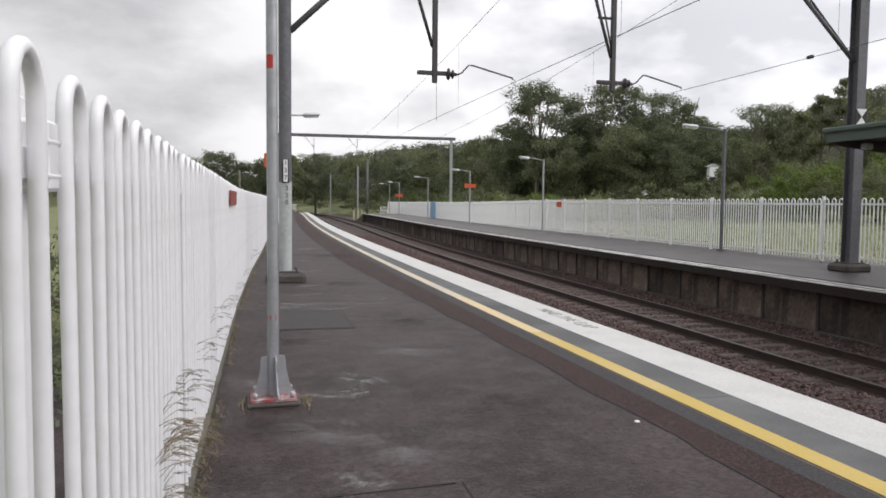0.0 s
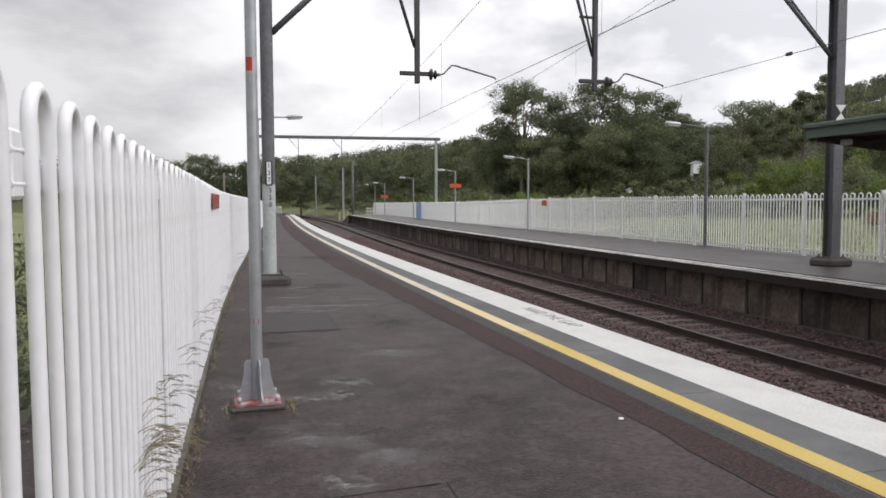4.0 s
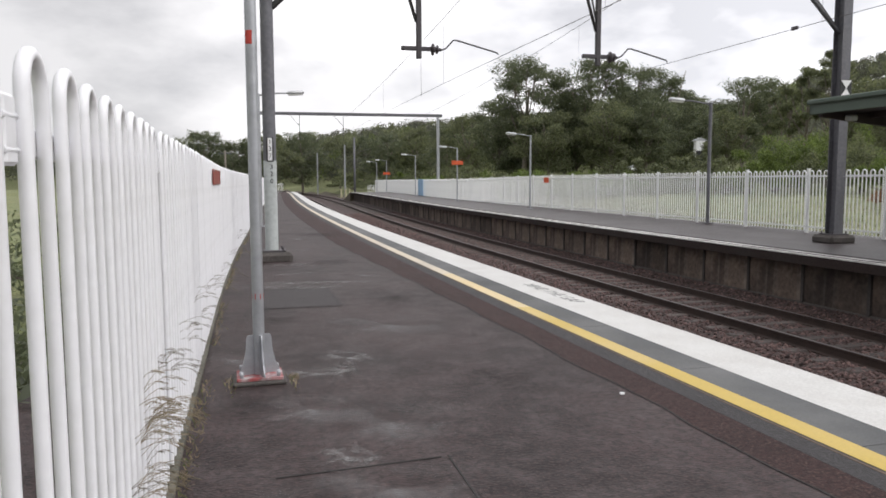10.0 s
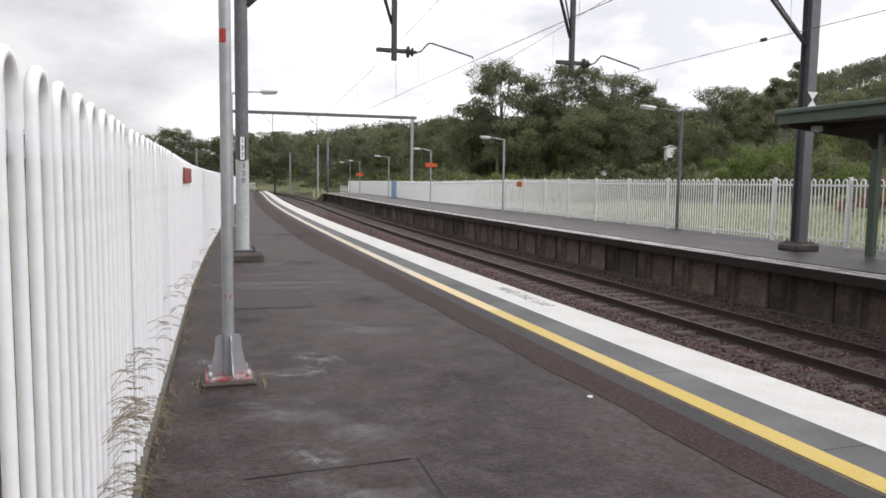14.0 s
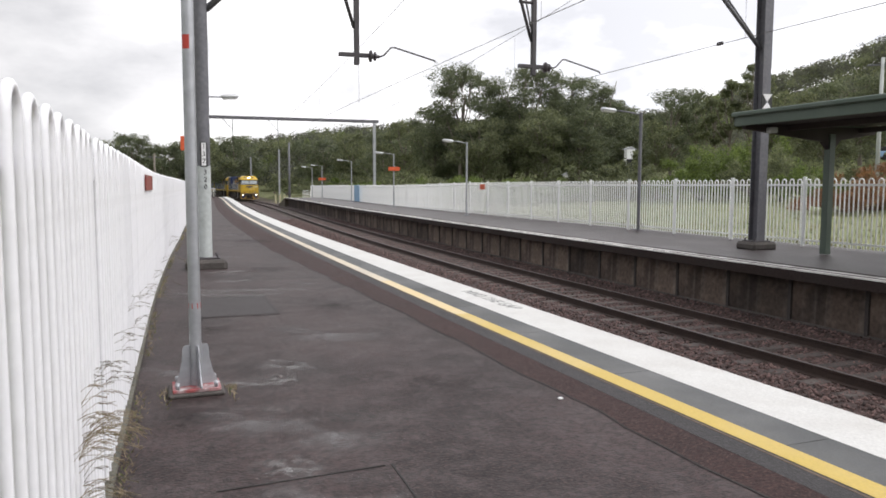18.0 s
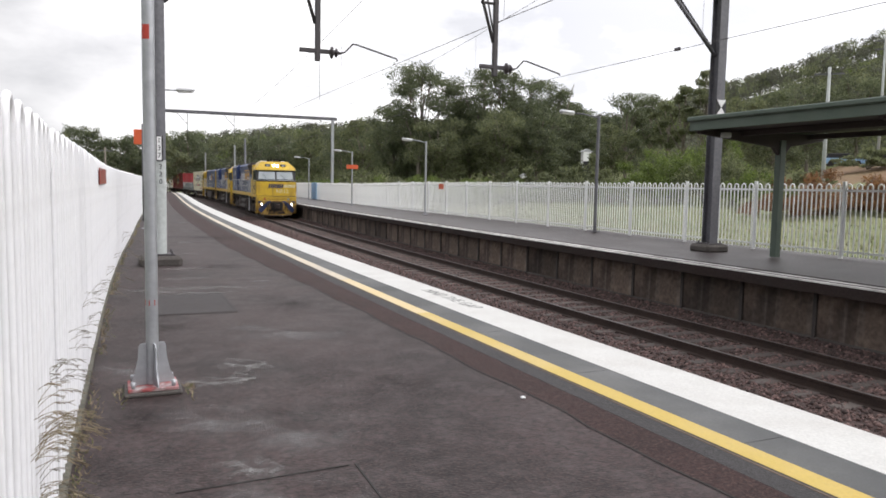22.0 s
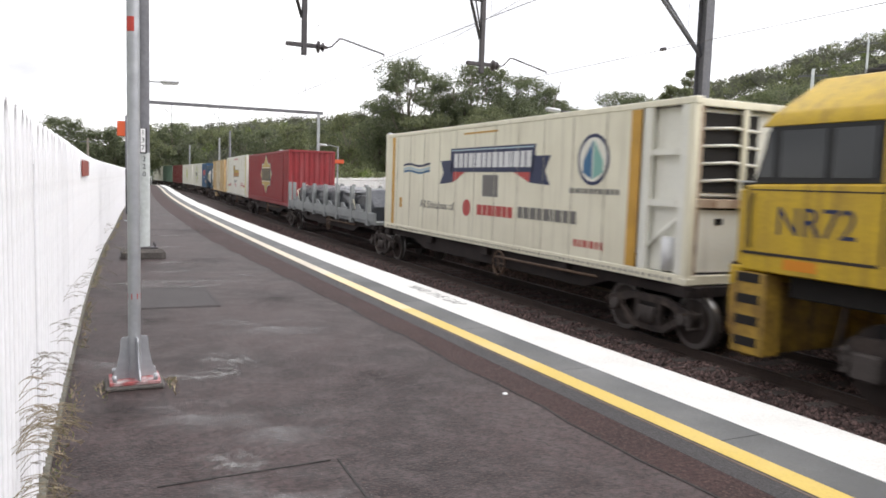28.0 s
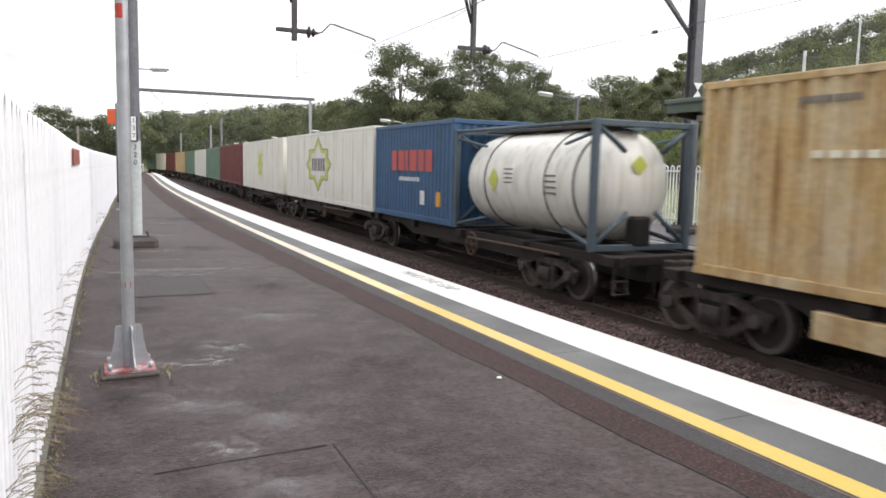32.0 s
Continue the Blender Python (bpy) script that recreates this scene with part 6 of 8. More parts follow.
def freight_bogie(parent, y):
    fr, spring, cap, shoe = BOGIE
    b = part("bogie", a_box(-1.0, 1.0, -0.22, 0.22, 0.42, 0.72, bevel=0.03), T["grime_dark"], parent, "grimy three-piece bogie", at=pose(0, y, 0))
    for x, turn in ((-1.0, 0), (1.0, 180)):
        part("side_frame", fr, None, b, at=pose(x, 0, 0, 0, 0, turn))
        for yy in (-0.14, 0.0, 0.14):
            part("spring", spring, None, b, at=pose(x, yy, 0, 0, 0, turn))
        for yy in (-0.88, 0.88):
            part("axle_cap", cap, None, b, at=pose(x, yy, 0.50, 0, 0, turn))
            part("wheel", WHEEL, None, b, at=pose(x * 0.76, yy, 0.455, 0, 0, turn + 180))
            part("brake_shoe", shoe, None, b, at=pose(x * 0.78, yy * 0.42, 0))
    for yy in (-0.88, 0.88):
        part("axle", AXLE, None, b, at=pose(0, yy, 0.455))


TRAIN = []      # (thing, distance of its middle behind the train's front, half the bogie spacing)


def coupler(parent, y, d):
    bm = bmesh.new()
    box(bm, -0.11, 0.11, min(y, y + d), max(y, y + d), 0.78, 1.0, bevel=0.02)
    box(bm, -0.17, 0.17, min(y + d * 0.6, y + d), max(y + d * 0.6, y + d), 0.72, 1.05, bevel=0.03)
    part("coupler", bm, T["grime"], parent)


def wagon(front, back, kind, bogies=None, bogie_in=1.9, label="grimy skeletal container wagon on two bogies"):
    L, mid = back - front, (front + back) / 2
    h = L / 2
    w = thing("container_wagon" if kind != "stake" else "stake_wagon", label, "rail wagon", "wagons of the train")
    TRAIN.append((w, mid, h - bogie_in))
    part("centre_sill", a_box(-0.32, 0.32, -h + 0.2, h - 0.2, 0.55, 1.02, bevel=0.02), T["grime_dark"], w)
    for x in (-1.0, 1.0):
        sill = [(-h + 0.1, 1.05), (-h + 0.1, 0.88), (-h + 2.4, 0.88), (-h + 3.1, 0.66), (h - 3.1, 0.66), (h - 2.4, 0.88), (h - 0.1, 0.88), (h - 0.1, 1.05)]
        part("side_sill", a_prism(sill, x - 0.06, x + 0.06, "x"), T["sill"], w)
    n = 5
    for k in range(n):
        y = -h + 0.35 + k * (L - 0.7) / (n - 1)
        part("bolster", a_box(-1.2, 1.2, y - 0.16, y + 0.16, 0.88, 1.06, bevel=0.015), T["sill"], w)
    for yb in ((-h + bogie_in, h - bogie_in) if bogies is None else [d - mid for d in bogies]):
        freight_bogie(w, yb)
    coupler(w, -h + 0.1, -0.65)
    coupler(w, h - 0.1, 0.65)
    part("brake_cylinder", a_tube([(-0.75, 0.8, 0.62), (-0.75, 1.7, 0.62)], 0.14, 12), T["grime"], w)
    part("air_tank", a_tube([(0.7, -1.6, 0.60), (0.7, -0.3, 0.60)], 0.18, 12), T["grime"], w)
    HB = -0.8            # the wheel stands ahead of the middle
    hw = bmesh.new()
    ring = [(-1.21, HB + 0.28 * math.cos(q), 0.76 + 0.28 * math.sin(q)) for q in np.linspace(0, 2 * math.pi, 19)]
    tube(hw, ring, 0.022, 6)
    for q in (0, 1.05, 2.1):
        tube(hw, [(-1.21, HB + 0.28 * math.cos(q), 0.76 + 0.28 * math.sin(q)), (-1.21, HB - 0.28 * math.cos(q), 0.76 - 0.28 * math.sin(q))], 0.012, 5)
    part("handbrake_wheel", hw, T["rust_brown"], w, "spoked handbrake wheel")
    part("brake_rod", a_tube([(-1.2, -4.6, 0.93), (-1.2, -0.6, 0.90)], 0.03, 6), T["rust_brown"], w)
    for y in (-h + 0.15, h - 0.15):
        st = bmesh.new()
        for x in (-1.16, -0.86):
            tube(st, [(x, y, 0.36), (x, y, 1.0)], 0.016, 5)
        for z in (0.38, 0.62):
            tube(st, [(-1.16, y, z), (-0.86, y, z)], 0.016, 5)
        part("step", st, T["grime_pale"], w)
    return w


def flank(L, z0, z1, ribs, depth=0.034, pitch=0.28):
    """A container's side: flat (ribs False) or of pressed ribs; outer face at x = 0, running along y."""
    bm = bmesh.new()
    if ribs:
        n = int(L / pitch)
        p = L / n
        ys, xs = [], []
        for k in range(n):
            y = -L / 2 + k * p
            ys += [y, y + 0.36 * p, y + 0.50 * p, y + 0.86 * p]
            xs += [0, 0, depth, depth]
        ys.append(L / 2), xs.append(0)
        lo, hi = [bm.verts.new((x, y, z0)) for x, y in zip(xs, ys)], [bm.verts.new((x, y, z1)) for x, y in zip(xs, ys)]
        for i in range(len(ys) - 1):
            bm.faces.new((lo[i + 1], lo[i], hi[i], hi[i + 1]))
    else:
        box(bm, 0.0, 0.03, -L / 2, L / 2, z0, z1)
    return bm


def container(front, back, z1, colour, label, ribs=True, seams=0, stripes=(), wide=1.22, rail_mat=None, front_end="plain", z0=1.08, rib_pitch=0.28, bay=0.0, rib_depth=0.034, group="containers of the train", colour_end=None):
    L, mid = back - front, (front + back) / 2
    h = L / 2
    c = thing("container", label, "shipping container", group)
    TRAIN.append((c, mid, h - 1.9 if h > 4 else h))
    rm = rail_mat or colour
    me = mesh_of(flank(L - 0.24 - bay, z0 + 0.14, z1 - 0.10, ribs, rib_depth, rib_pitch), "side_wall", colour)
    part("side_wall", me, None, c, at=pose(-wide + 0.012, bay / 2, 0))
    part("side_wall", me, None, c, at=pose(wide - 0.012, bay / 2, 0, 0, 0, 180))
    part("roof", a_box(-wide + 0.05, wide - 0.05, -h + 0.06, h - 0.06, z1 - 0.06, z1 - 0.02), rm, c)
    for x in (-1, 1):
        part("top_rail", a_box(*sorted((x * wide, x * (wide - 0.09))), -h + 0.13, h - 0.13, z1 - 0.11, z1, bevel=0.012), rm, c)
        part("bottom_rail", a_box(*sorted((x * wide, x * (wide - 0.09))), -h + 0.13, h - 0.13, z0, z0 + 0.16, bevel=0.012), rm, c)
        for y in (-h + 0.065, h - 0.065):
            part("corner_post", a_box(*sorted((x * (wide + 0.003), x * (wide - 0.14))), y - 0.065, y + 0.065, z0, z1, bevel=0.012), rm, c)
            for z in (z0 - 0.003, z1 - 0.117):
                part("corner_casting", a_box(*sorted((x * (wide + 0.008), x * (wide - 0.16))), y - 0.085, y + 0.085, z, z + 0.12, bevel=0.015), rm, c)
    part("floor", a_box(-wide + 0.05, wide - 0.05, -h + 0.05, h - 0.05, z0 + 0.02, z0 + 0.10), T["grime_dark"], c)
    # ends
    em = colour_end or colour
    W = 2 * wide - 0.28
    end = mesh_of(flank(W, z0 + 0.12, z1 - 0.10, ribs, 0.04, 0.26), "end_wall", em)
    part("end_wall", end, None, c, at=pose(0, h - 0.03, 0, 0, 0, -90))
    if front_end == "plain":
        part("end_wall", end, None, c, at=pose(0, -h + 0.03, 0, 0, 0, 90))
        for z in (z0 + 0.06, z1 - 0.06):
            part("end_sill", a_box(-wide + 0.14, wide - 0.14, -h, -h + 0.1, z - 0.06, z + 0.06, bevel=0.012), rm, c)
    elif front_end == "fridge":
        fridge(c, h, z0, z1, wide, rm, max(bay, 0.3), T["tan"] if colour is T["tan"] else None)
    for k in range(seams):
        y = -h + 0.5 + bay + (k + 0.5) * (L - 1.0 - bay) / seams
        part("seam", a_box(-wide + 0.004, -wide + 0.016, y - 0.012, y + 0.012, z0 + 0.16, z1 - 0.11), T["seam"], c)
    for y0, wd, sm in stripes:
        slab(quad(y0 - mid - wd / 2, y0 - mid + wd / 2, z0 + 0.17, z1 - 0.12), "stripe", sm, c, -wide + 0.010, th=0.006)
    return c, mid, wide


def fridge(c, h, z0, z1, wide, rm, bay, white=None):
    """The refrigerating unit in an open end bay of the given depth."""
    white = white or T["cream_white"]
    part("bay_wall", a_box(-wide + 0.14, wide - 0.14, -h + bay, -h + bay + 0.06, z0 + 0.1, z1 - 0.08), T["grime_dark"], c)
    for x in (-wide + 0.06, wide - 0.06):
        if bay > 0.5:
            part("bay_post", a_box(x - 0.05, x + 0.05, -h + bay - 0.18, -h + bay + 0.02, z0 + 0.16, z1 - 0.1, bevel=0.01), T["cream_white"], c)
            part("bay_post", a_box(x - 0.05, x + 0.05, -h + 0.13, -h + 0.30, z0 + 0.16, z1 - 0.1, bevel=0.01), T["cream_white"], c)
            part("bay_brace", a_tube([(x, -h + 0.25, z0 + 1.1), (x, -h + bay - 0.1, z0 + 0.5)], 0.035, 6), T["cream_white"], c)
            part("bay_bar", a_box(x - 0.03, x + 0.03, -h + 0.2, -h + bay - 0.1, z0 + 1.25, z0 + 1.36), T["cream_white"], c)
            part("bay_bar", a_box(x - 0.03, x + 0.03, -h + 0.2, -h + bay - 0.1, z0 + 2.1, z0 + 2.2), T["cream_white"], c)
            part("bay_canister", a_tube([(x * 0.94, -h + 0.55, z0 + 0.2), (x * 0.94, -h + 0.55, z0 + 0.75)], 0.13, 12), T["logo_white"], c)
    ya = -h + 0.06
    for x in (-wide + 0.19, wide - 0.19):
        part("end_post", a_box(x - 0.05, x + 0.05, ya - 0.02, ya + 0.04, z0 + 0.16, z1 - 0.14), T["rusty"], c)
    part("bay_bar", a_box(-wide + 0.1, wide - 0.1, ya - 0.03, ya + 0.05, z0 + 1.25, z0 + 1.40, bevel=0.01), T["rusty"], c)
    part("bay_bar", a_box(-wide + 0.1, wide - 0.1, ya - 0.03, ya + 0.05, z0, z0 + 0.16, bevel=0.01), rm, c)
    part("bay_bar", a_box(-wide + 0.1, wide - 0.1, ya - 0.03, ya + 0.05, z1 - 0.14, z1 - 0.02, bevel=0.01), rm, c)
    part("bay_post", a_box(-0.12, -0.02, ya - 0.02, ya + 0.04, z0 + 1.40, z1 - 0.14), rm, c)
    deep = bay > 0.5
    if deep:
        # white inner wall behind the open posts; bowed louvres across the upper opening
        for x in (-1, 1):
            part("bay_lining", a_box(*sorted((x * 1.02, x * 1.07)), -h + 0.12, -h + bay, z0 + 0.16, z1 - 0.12), white, c)
        unit = part("fridge_unit", a_box(-1.0, 1.0, ya + 0.10, -h + bay, z0 + 1.42, z1 - 0.15, bevel=0.03), white, c, "refrigeration unit with dark grilles")
        part("grille", a_box(-0.92, 0.30, ya + 0.075, ya + 0.105, z0 + 1.50, z1 - 0.22, bevel=0.01), T["grime_dark"], unit)
        for k in range(4):
            z = z0 + 1.68 + k * 0.28
            part("louvre", a_tube([(-0.92, ya + 0.06, z), (-0.3, ya + 0.02, z + 0.04), (0.30, ya + 0.06, z)], 0.028, 6), white, unit)
        part("lower_panel", a_box(-wide + 0.16, wide - 0.16, ya + 0.06, ya + 0.10, z0 + 0.2, z0 + 1.22), white, c)
        part("vent", a_box(-0.55, -0.40, ya + 0.045, ya + 0.062, z0 + 0.98, z0 + 1.08), T["grime_dark"], c)
    else:
        # rounded white cover beside dark slats, over a white access panel, both framed by dark gaps
        unit = part("fridge_unit", a_box(-0.90, 0.22, ya + 0.02, -h + bay, z0 + 1.56, z1 - 0.24, bevel=0.07), white, c, "rounded white refrigeration cover")
        part("grille", a_box(0.26, 0.98, ya + 0.08, ya + 0.12, z0 + 1.52, z1 - 0.20), T["grime_dark"], unit)
        for k in range(5):
            z = z0 + 1.66 + k * 0.24
            part("slat", a_box(0.26, 0.98, ya + 0.03, ya + 0.085, z, z + 0.045, bevel=0.01), T["grime_pale"], unit)
        part("lower_panel", a_box(-0.93, 0.95, ya + 0.02, ya + 0.10, z0 + 0.34, z0 + 1.20, bevel=0.015), white, c)
        part("end_sill", a_box(-wide + 0.14, wide - 0.14, ya - 0.03, ya + 0.06, z0, z0 + 0.27, bevel=0.012), T["rusty"] if white is not T["tan"] else white, c)


def bars(parent, x, y0, y1, z0, z1, n, mat, lean=0.0, name="logo_bar", fill=0.62):
    """A row of plain upright bars of a word's size."""
    wide = [(1.0, 0.9, 1.15, 0.5, 1.05, 0.95, 1.1)[k % 7] for k in range(n)]
    p, y = (y1 - y0) / sum(wide), y0
    for k in range(n):
        gap = min(p * wide[k] * (1 - fill), p * (1 - fill) * 0.8)
        slab(quad(y, y + p * wide[k] - gap, z0, z1, lean), name, mat, parent, x)
        y += p * wide[k]


def star_outline(cy, cz, r, r2, n, rot=math.pi / 2, squash=1.0):
    return [(cy + (r if k % 2 == 0 else r2) * math.cos(rot + math.pi * k / n), cz + squash * (r if k % 2 == 0 else r2) * math.sin(rot + math.pi * k / n)) for k in range(2 * n)]


def badge(cy, cz, k=1.0):
    """A pointed cross-shaped badge."""
    pts = [(0, 1.18), (0.72, 0.66), (1.58, 0.66), (1.58, 0.30), (2.1, 0.0), (1.58, -0.30), (1.58, -0.66), (0.72, -0.66), (0, -1.18), (-0.72, -0.66), (-1.58, -0.66), (-1.58, -0.30), (-2.1, 0.0), (-1.58, 0.30), (-1.58, 0.66), (-0.72, 0.66)]
    return [(cy + a * k, cz + b * k) for a, b in pts]


def disc(cy, cz, ry, rz, n=24):
    return [(cy + ry * math.cos(2 * math.pi * k / n), cz + rz * math.sin(2 * math.pi * k / n)) for k in range(n)]


# ---- locomotive ----
COIL = mesh_of(a_lathe([(0.07 * (k // 2) + (0.02 if k % 2 else 0), 0.075 if k % 4 < 2 else 0.055) for k in range(11)], 10), "spring", T["grime_pale"])


def loco(front, label, number, lead, reverse=False):
    """front: how far its leading end stands behind the train's front."""
    L = 19.5
    mid = front + L / 2
    g = thing("locomotive", label, "locomotive", "locomotives of the train")
    TRAIN.append((g, mid, 6.2))
    g["turned"] = 1 if reverse else 0
    o = -L / 2 + 0.6            # y of the cab's front edge

    def Y(d):
        return o + d

    # frame and sill
    part("underframe", a_box(-1.2, 1.2, Y(0.3), Y(18.8), 1.20, 1.55, bevel=0.02), T["grime_dark"], g)
    for x in (-1, 1):
        part("sill", a_box(*sorted((x * 1.47, x * 1.30)), Y(0.3), Y(18.9), 1.53, 1.80, bevel=0.012), T["yellow"], g, "yellow side sill")
        for d in (0.4, 4.25, 7.3, 10.1, 12.85, 16.6, 18.3):
            part("reflector", a_box(*sorted((x * 1.474, x * 1.46)), Y(d), Y(d + 0.5), 1.60, 1.74), T["amber"], g)
        part("skirt", a_box(*sorted((x * 1.46, x * 1.40)), Y(1.9), Y(2.62), 1.40, 1.55, bevel=0.01), T["yellow_dirty"], g)
    part("deck", a_box(-1.45, 1.45, Y(0.3), Y(18.9), 1.78, 1.82), T["grime"], g)
    # hood
    roofline = [(-1.16, 1.80), (-1.16, 3.98), (-1.0, 4.13), (1.0, 4.13), (1.16, 3.98), (1.16, 1.80)]
    hood = a_prism([(x, z) for x, z in roofline], Y(2.2), Y(14.65), "y", bevel=0.02)
    part("hood", hood, T["blue"], g, "dark blue engine hood")
    rear = [(-1.42, 1.80), (-1.42, 3.90), (-1.24, 4.11), (1.24, 4.11), (1.42, 3.90), (1.42, 1.80)]
    part("rear_hood", a_prism(rear, Y(14.65), Y(18.78), "y", bevel=0.03), T["blue"], g, "dark blue radiator end")
    for x in (-1, 1):
        for d0, d1, z0, z1 in ((8.2, 9.6, 1.95, 2.75), (10.2, 11.6, 1.95, 2.75)):
            part("hood_door", a_box(*sorted((x * 1.165, x * 1.172)), Y(d0), Y(d1), z0, z1, bevel=0.006), T["navy"], g)
        for k in range(7):
            part("door_seam", a_box(*sorted((x * 1.161, x * 1.164)), Y(4.3 + k * 1.45), Y(4.32 + k * 1.45), 1.9, 3.9), T["navy"], g)
        part("hood_window", a_box(*sorted((x * 1.16, x * 1.168)), Y(13.85), Y(14.45), 3.14, 3.62), T["grime_dark"], g)
        part("roof_slot", a_box(*sorted((x * 1.155, x * 1.166)), Y(12.3), Y(13.2), 3.86, 3.93), T["grime_dark"], g)
        # flared dynamic brake vents
        if x < 0:
            v = a_prism([(x * 1.14, 3.28), (x * 1.20, 3.28), (x * 1.44, 3.92), (x * 1.36, 4.10), (x * 0.9, 4.14)], Y(3.05), Y(5.3), "y")
            vent = part("brake_vent", v, T["grime_pale"], g, "soot-brown flared vent")
            for d in (3.05, 4.1, 5.21):
                part("vent_divider", a_prism([(x * 1.155, 3.26), (x * 1.22, 3.26), (x * 1.46, 3.92), (x * 1.40, 3.98)], Y(d), Y(d + 0.09), "y"), T["grime"], vent)
            part("vent_lip", a_box(x * 1.19 - 0.03, x * 1.19 + 0.03, Y(3.05), Y(5.3), 3.22, 3.29), T["grime_dark"], vent)
            part("blue_door", a_box(*sorted((x * 1.16, x * 1.34)), Y(2.28), Y(2.86), 1.82, 3.92, bevel=0.008), T["navy"], g, "blue cab side door with a dark window")
            part("door_window", a_box(*sorted((x * 1.34, x * 1.346)), Y(2.38), Y(2.76), 3.2, 3.62), T["glass"], g)
            for d in (5.5, 6.0, 6.3):
                part("small_plate", a_box(*sorted((x * 1.16, x * 1.166)), Y(d), Y(d + 0.14), 3.34, 3.39), T["logo_white"], g)
        else:
            # open doorway on this flank, with louvres low on the hood
            part("doorway_wall", a_box(0.3, 1.20, Y(2.15), Y(3.62), 1.80, 3.95, bevel=0.02), T["yellow"], g, "yellow cab doorway wall")
            part("doorway_roof", a_prism([(1.46, 3.50), (1.40, 3.68), (1.02, 4.135), (0.4, 4.135), (0.4, 3.50)], Y(2.16), Y(3.64), "y", bevel=0.02), T["yellow"], g)
            part("doorway_window", a_box(1.20, 1.207, Y(2.25), Y(2.75), 2.86, 3.40), T["glass_painted_sky"], g)
            lp = part("louvre_bank", a_box(1.16, 1.17, Y(6.1), Y(7.2), 2.0, 3.0), T["grime_dark"], g, "dark louvre bank")
            for k in range(9):
                part("slat", a_box(1.17, 1.185, Y(6.12), Y(7.18), 2.04 + k * 0.105, 2.075 + k * 0.105), T["grime"], lp)
            part("door_window", a_box(1.16, 1.168, Y(3.8), Y(4.02), 3.3, 3.62), T["glass"], g)
    part("roof_hatch", a_box(-0.9, 0.9, Y(5.8), Y(13.9), 4.07, 4.16, bevel=0.03), T["navy"], g)
    part("exhaust", a_box(-0.3, 0.3, Y(9.3), Y(10.2), 4.15, 4.30, bevel=0.03), T["grime_dark"], g)
    part("radiator_roof", a_box(-1.1, 1.1, Y(15.0), Y(18.2), 4.10, 4.20, bevel=0.03), T["grime"], g)
    # cab
    cab_low = [(Y(-0.34), 1.52), (Y(2.86), 1.52), (Y(2.86), 2.82), (Y(1.72), 2.82), (Y(1.72), 2.76), (Y(-0.34), 2.72)]
    part("cab_lower", a_prism(cab_low, -1.46, 1.46, "x", bevel=0.03), T["yellow"], g, "yellow lower cab")
    cab_win = [(Y(-0.22), 2.72), (Y(1.75), 2.75), (Y(1.75), 3.52), (Y(0.02), 3.52)]
    part("cab_band", a_prism(cab_win, -1.43, 1.43, "x", bevel=0.02), M["black"], g, "black window band")
    part("cab_rear", a_box(-1.44, 1.44, Y(1.64), Y(2.22), 2.75, 3.9, bevel=0.03), T["yellow"], g)
    # the roof hood: chamfered on all sides
    bm = bmesh.new()
    lo = [bm.verts.new(p) for p in ((-1.46, Y(-0.12), 3.50), (1.46, Y(-0.12), 3.50), (1.46, Y(2.22), 3.50), (-1.46, Y(2.22), 3.50))]
    mid_ = [bm.verts.new(p) for p in ((-1.40, Y(0.02), 3.68), (1.40, Y(0.02), 3.68), (1.42, Y(2.22), 3.68), (-1.42, Y(2.22), 3.68))]
    hi = [bm.verts.new(p) for p in ((-0.98, Y(0.42), 4.14), (0.98, Y(0.42), 4.14), (1.02, Y(2.22), 4.14), (-1.02, Y(2.22), 4.14))]
    for a, b in ((lo, mid_), (mid_, hi)):
        for k in range(4):
            bm.faces.new((a[k], a[(k + 1) % 4], b[(k + 1) % 4], b[k]))
    bm.faces.new(hi), bm.faces.new(lo[::-1])
    bmesh.ops.bevel(bm, geom=list(bm.edges), offset=0.03, segments=2, affect="EDGES", profile=0.5)
    part("cab_roof", bm, T["yellow"], g, "yellow chamfered cab roof", smooth=35)
    horns = part("horns", a_box(-0.5, 0.5, Y(0.95), Y(1.15), 4.12, 4.20, bevel=0.02), T["grime_dark"], g, "black air horn cluster")
    for k, (hx, hz) in enumerate(((-0.44, 4.23), (-0.24, 4.28), (0.0, 4.25), (0.2, 4.30), (0.42, 4.23))):
        part("trumpet", a_tube([(hx, Y(1.2), hz), (hx, Y(0.78), hz), (hx, Y(0.66), hz)], 0.03, 10, r1=0.085), T["grime_dark"], horns)
    part("aerial", a_tube([(0.5, Y(1.5), 4.12), (0.5, Y(1.5), 4.5)], 0.012, 5), T["grime_dark"], g)
    part("roof_box", a_box(-0.9, 0.9, Y(1.5), Y(2.1), 4.13, 4.22, bevel=0.03), T["rail_paint"], g, "pale roof air-conditioner")
    for d, z in ((6.0, 1.0), (12.9, 1.05), (13.3, 0.8), (5.6, 0.8)):
        for x in (-1, 1):
            part("pipe", a_tube([(x * 1.22, Y(d), 1.3), (x * 1.30, Y(d), z), (x * 1.28, Y(d + 0.45), z - 0.1), (x * 1.2, Y(d + 0.6), 0.6)], 0.03, 6), T["grime_pale"], g)
    # side windows
    for x in (-1, 1):
        for d0, d1 in ((-0.12, 0.12), (0.22, 0.90), (1.00, 1.56)):
            part("side_window", a_prism([(Y(d0), 2.82), (Y(d1), 2.82), (Y(d1), 3.44), (Y(d0 + (0.12 if d0 < 0 else 0)), 3.44)], *sorted((x * 1.432, x * 1.445)), "x"), T["glass"], g)
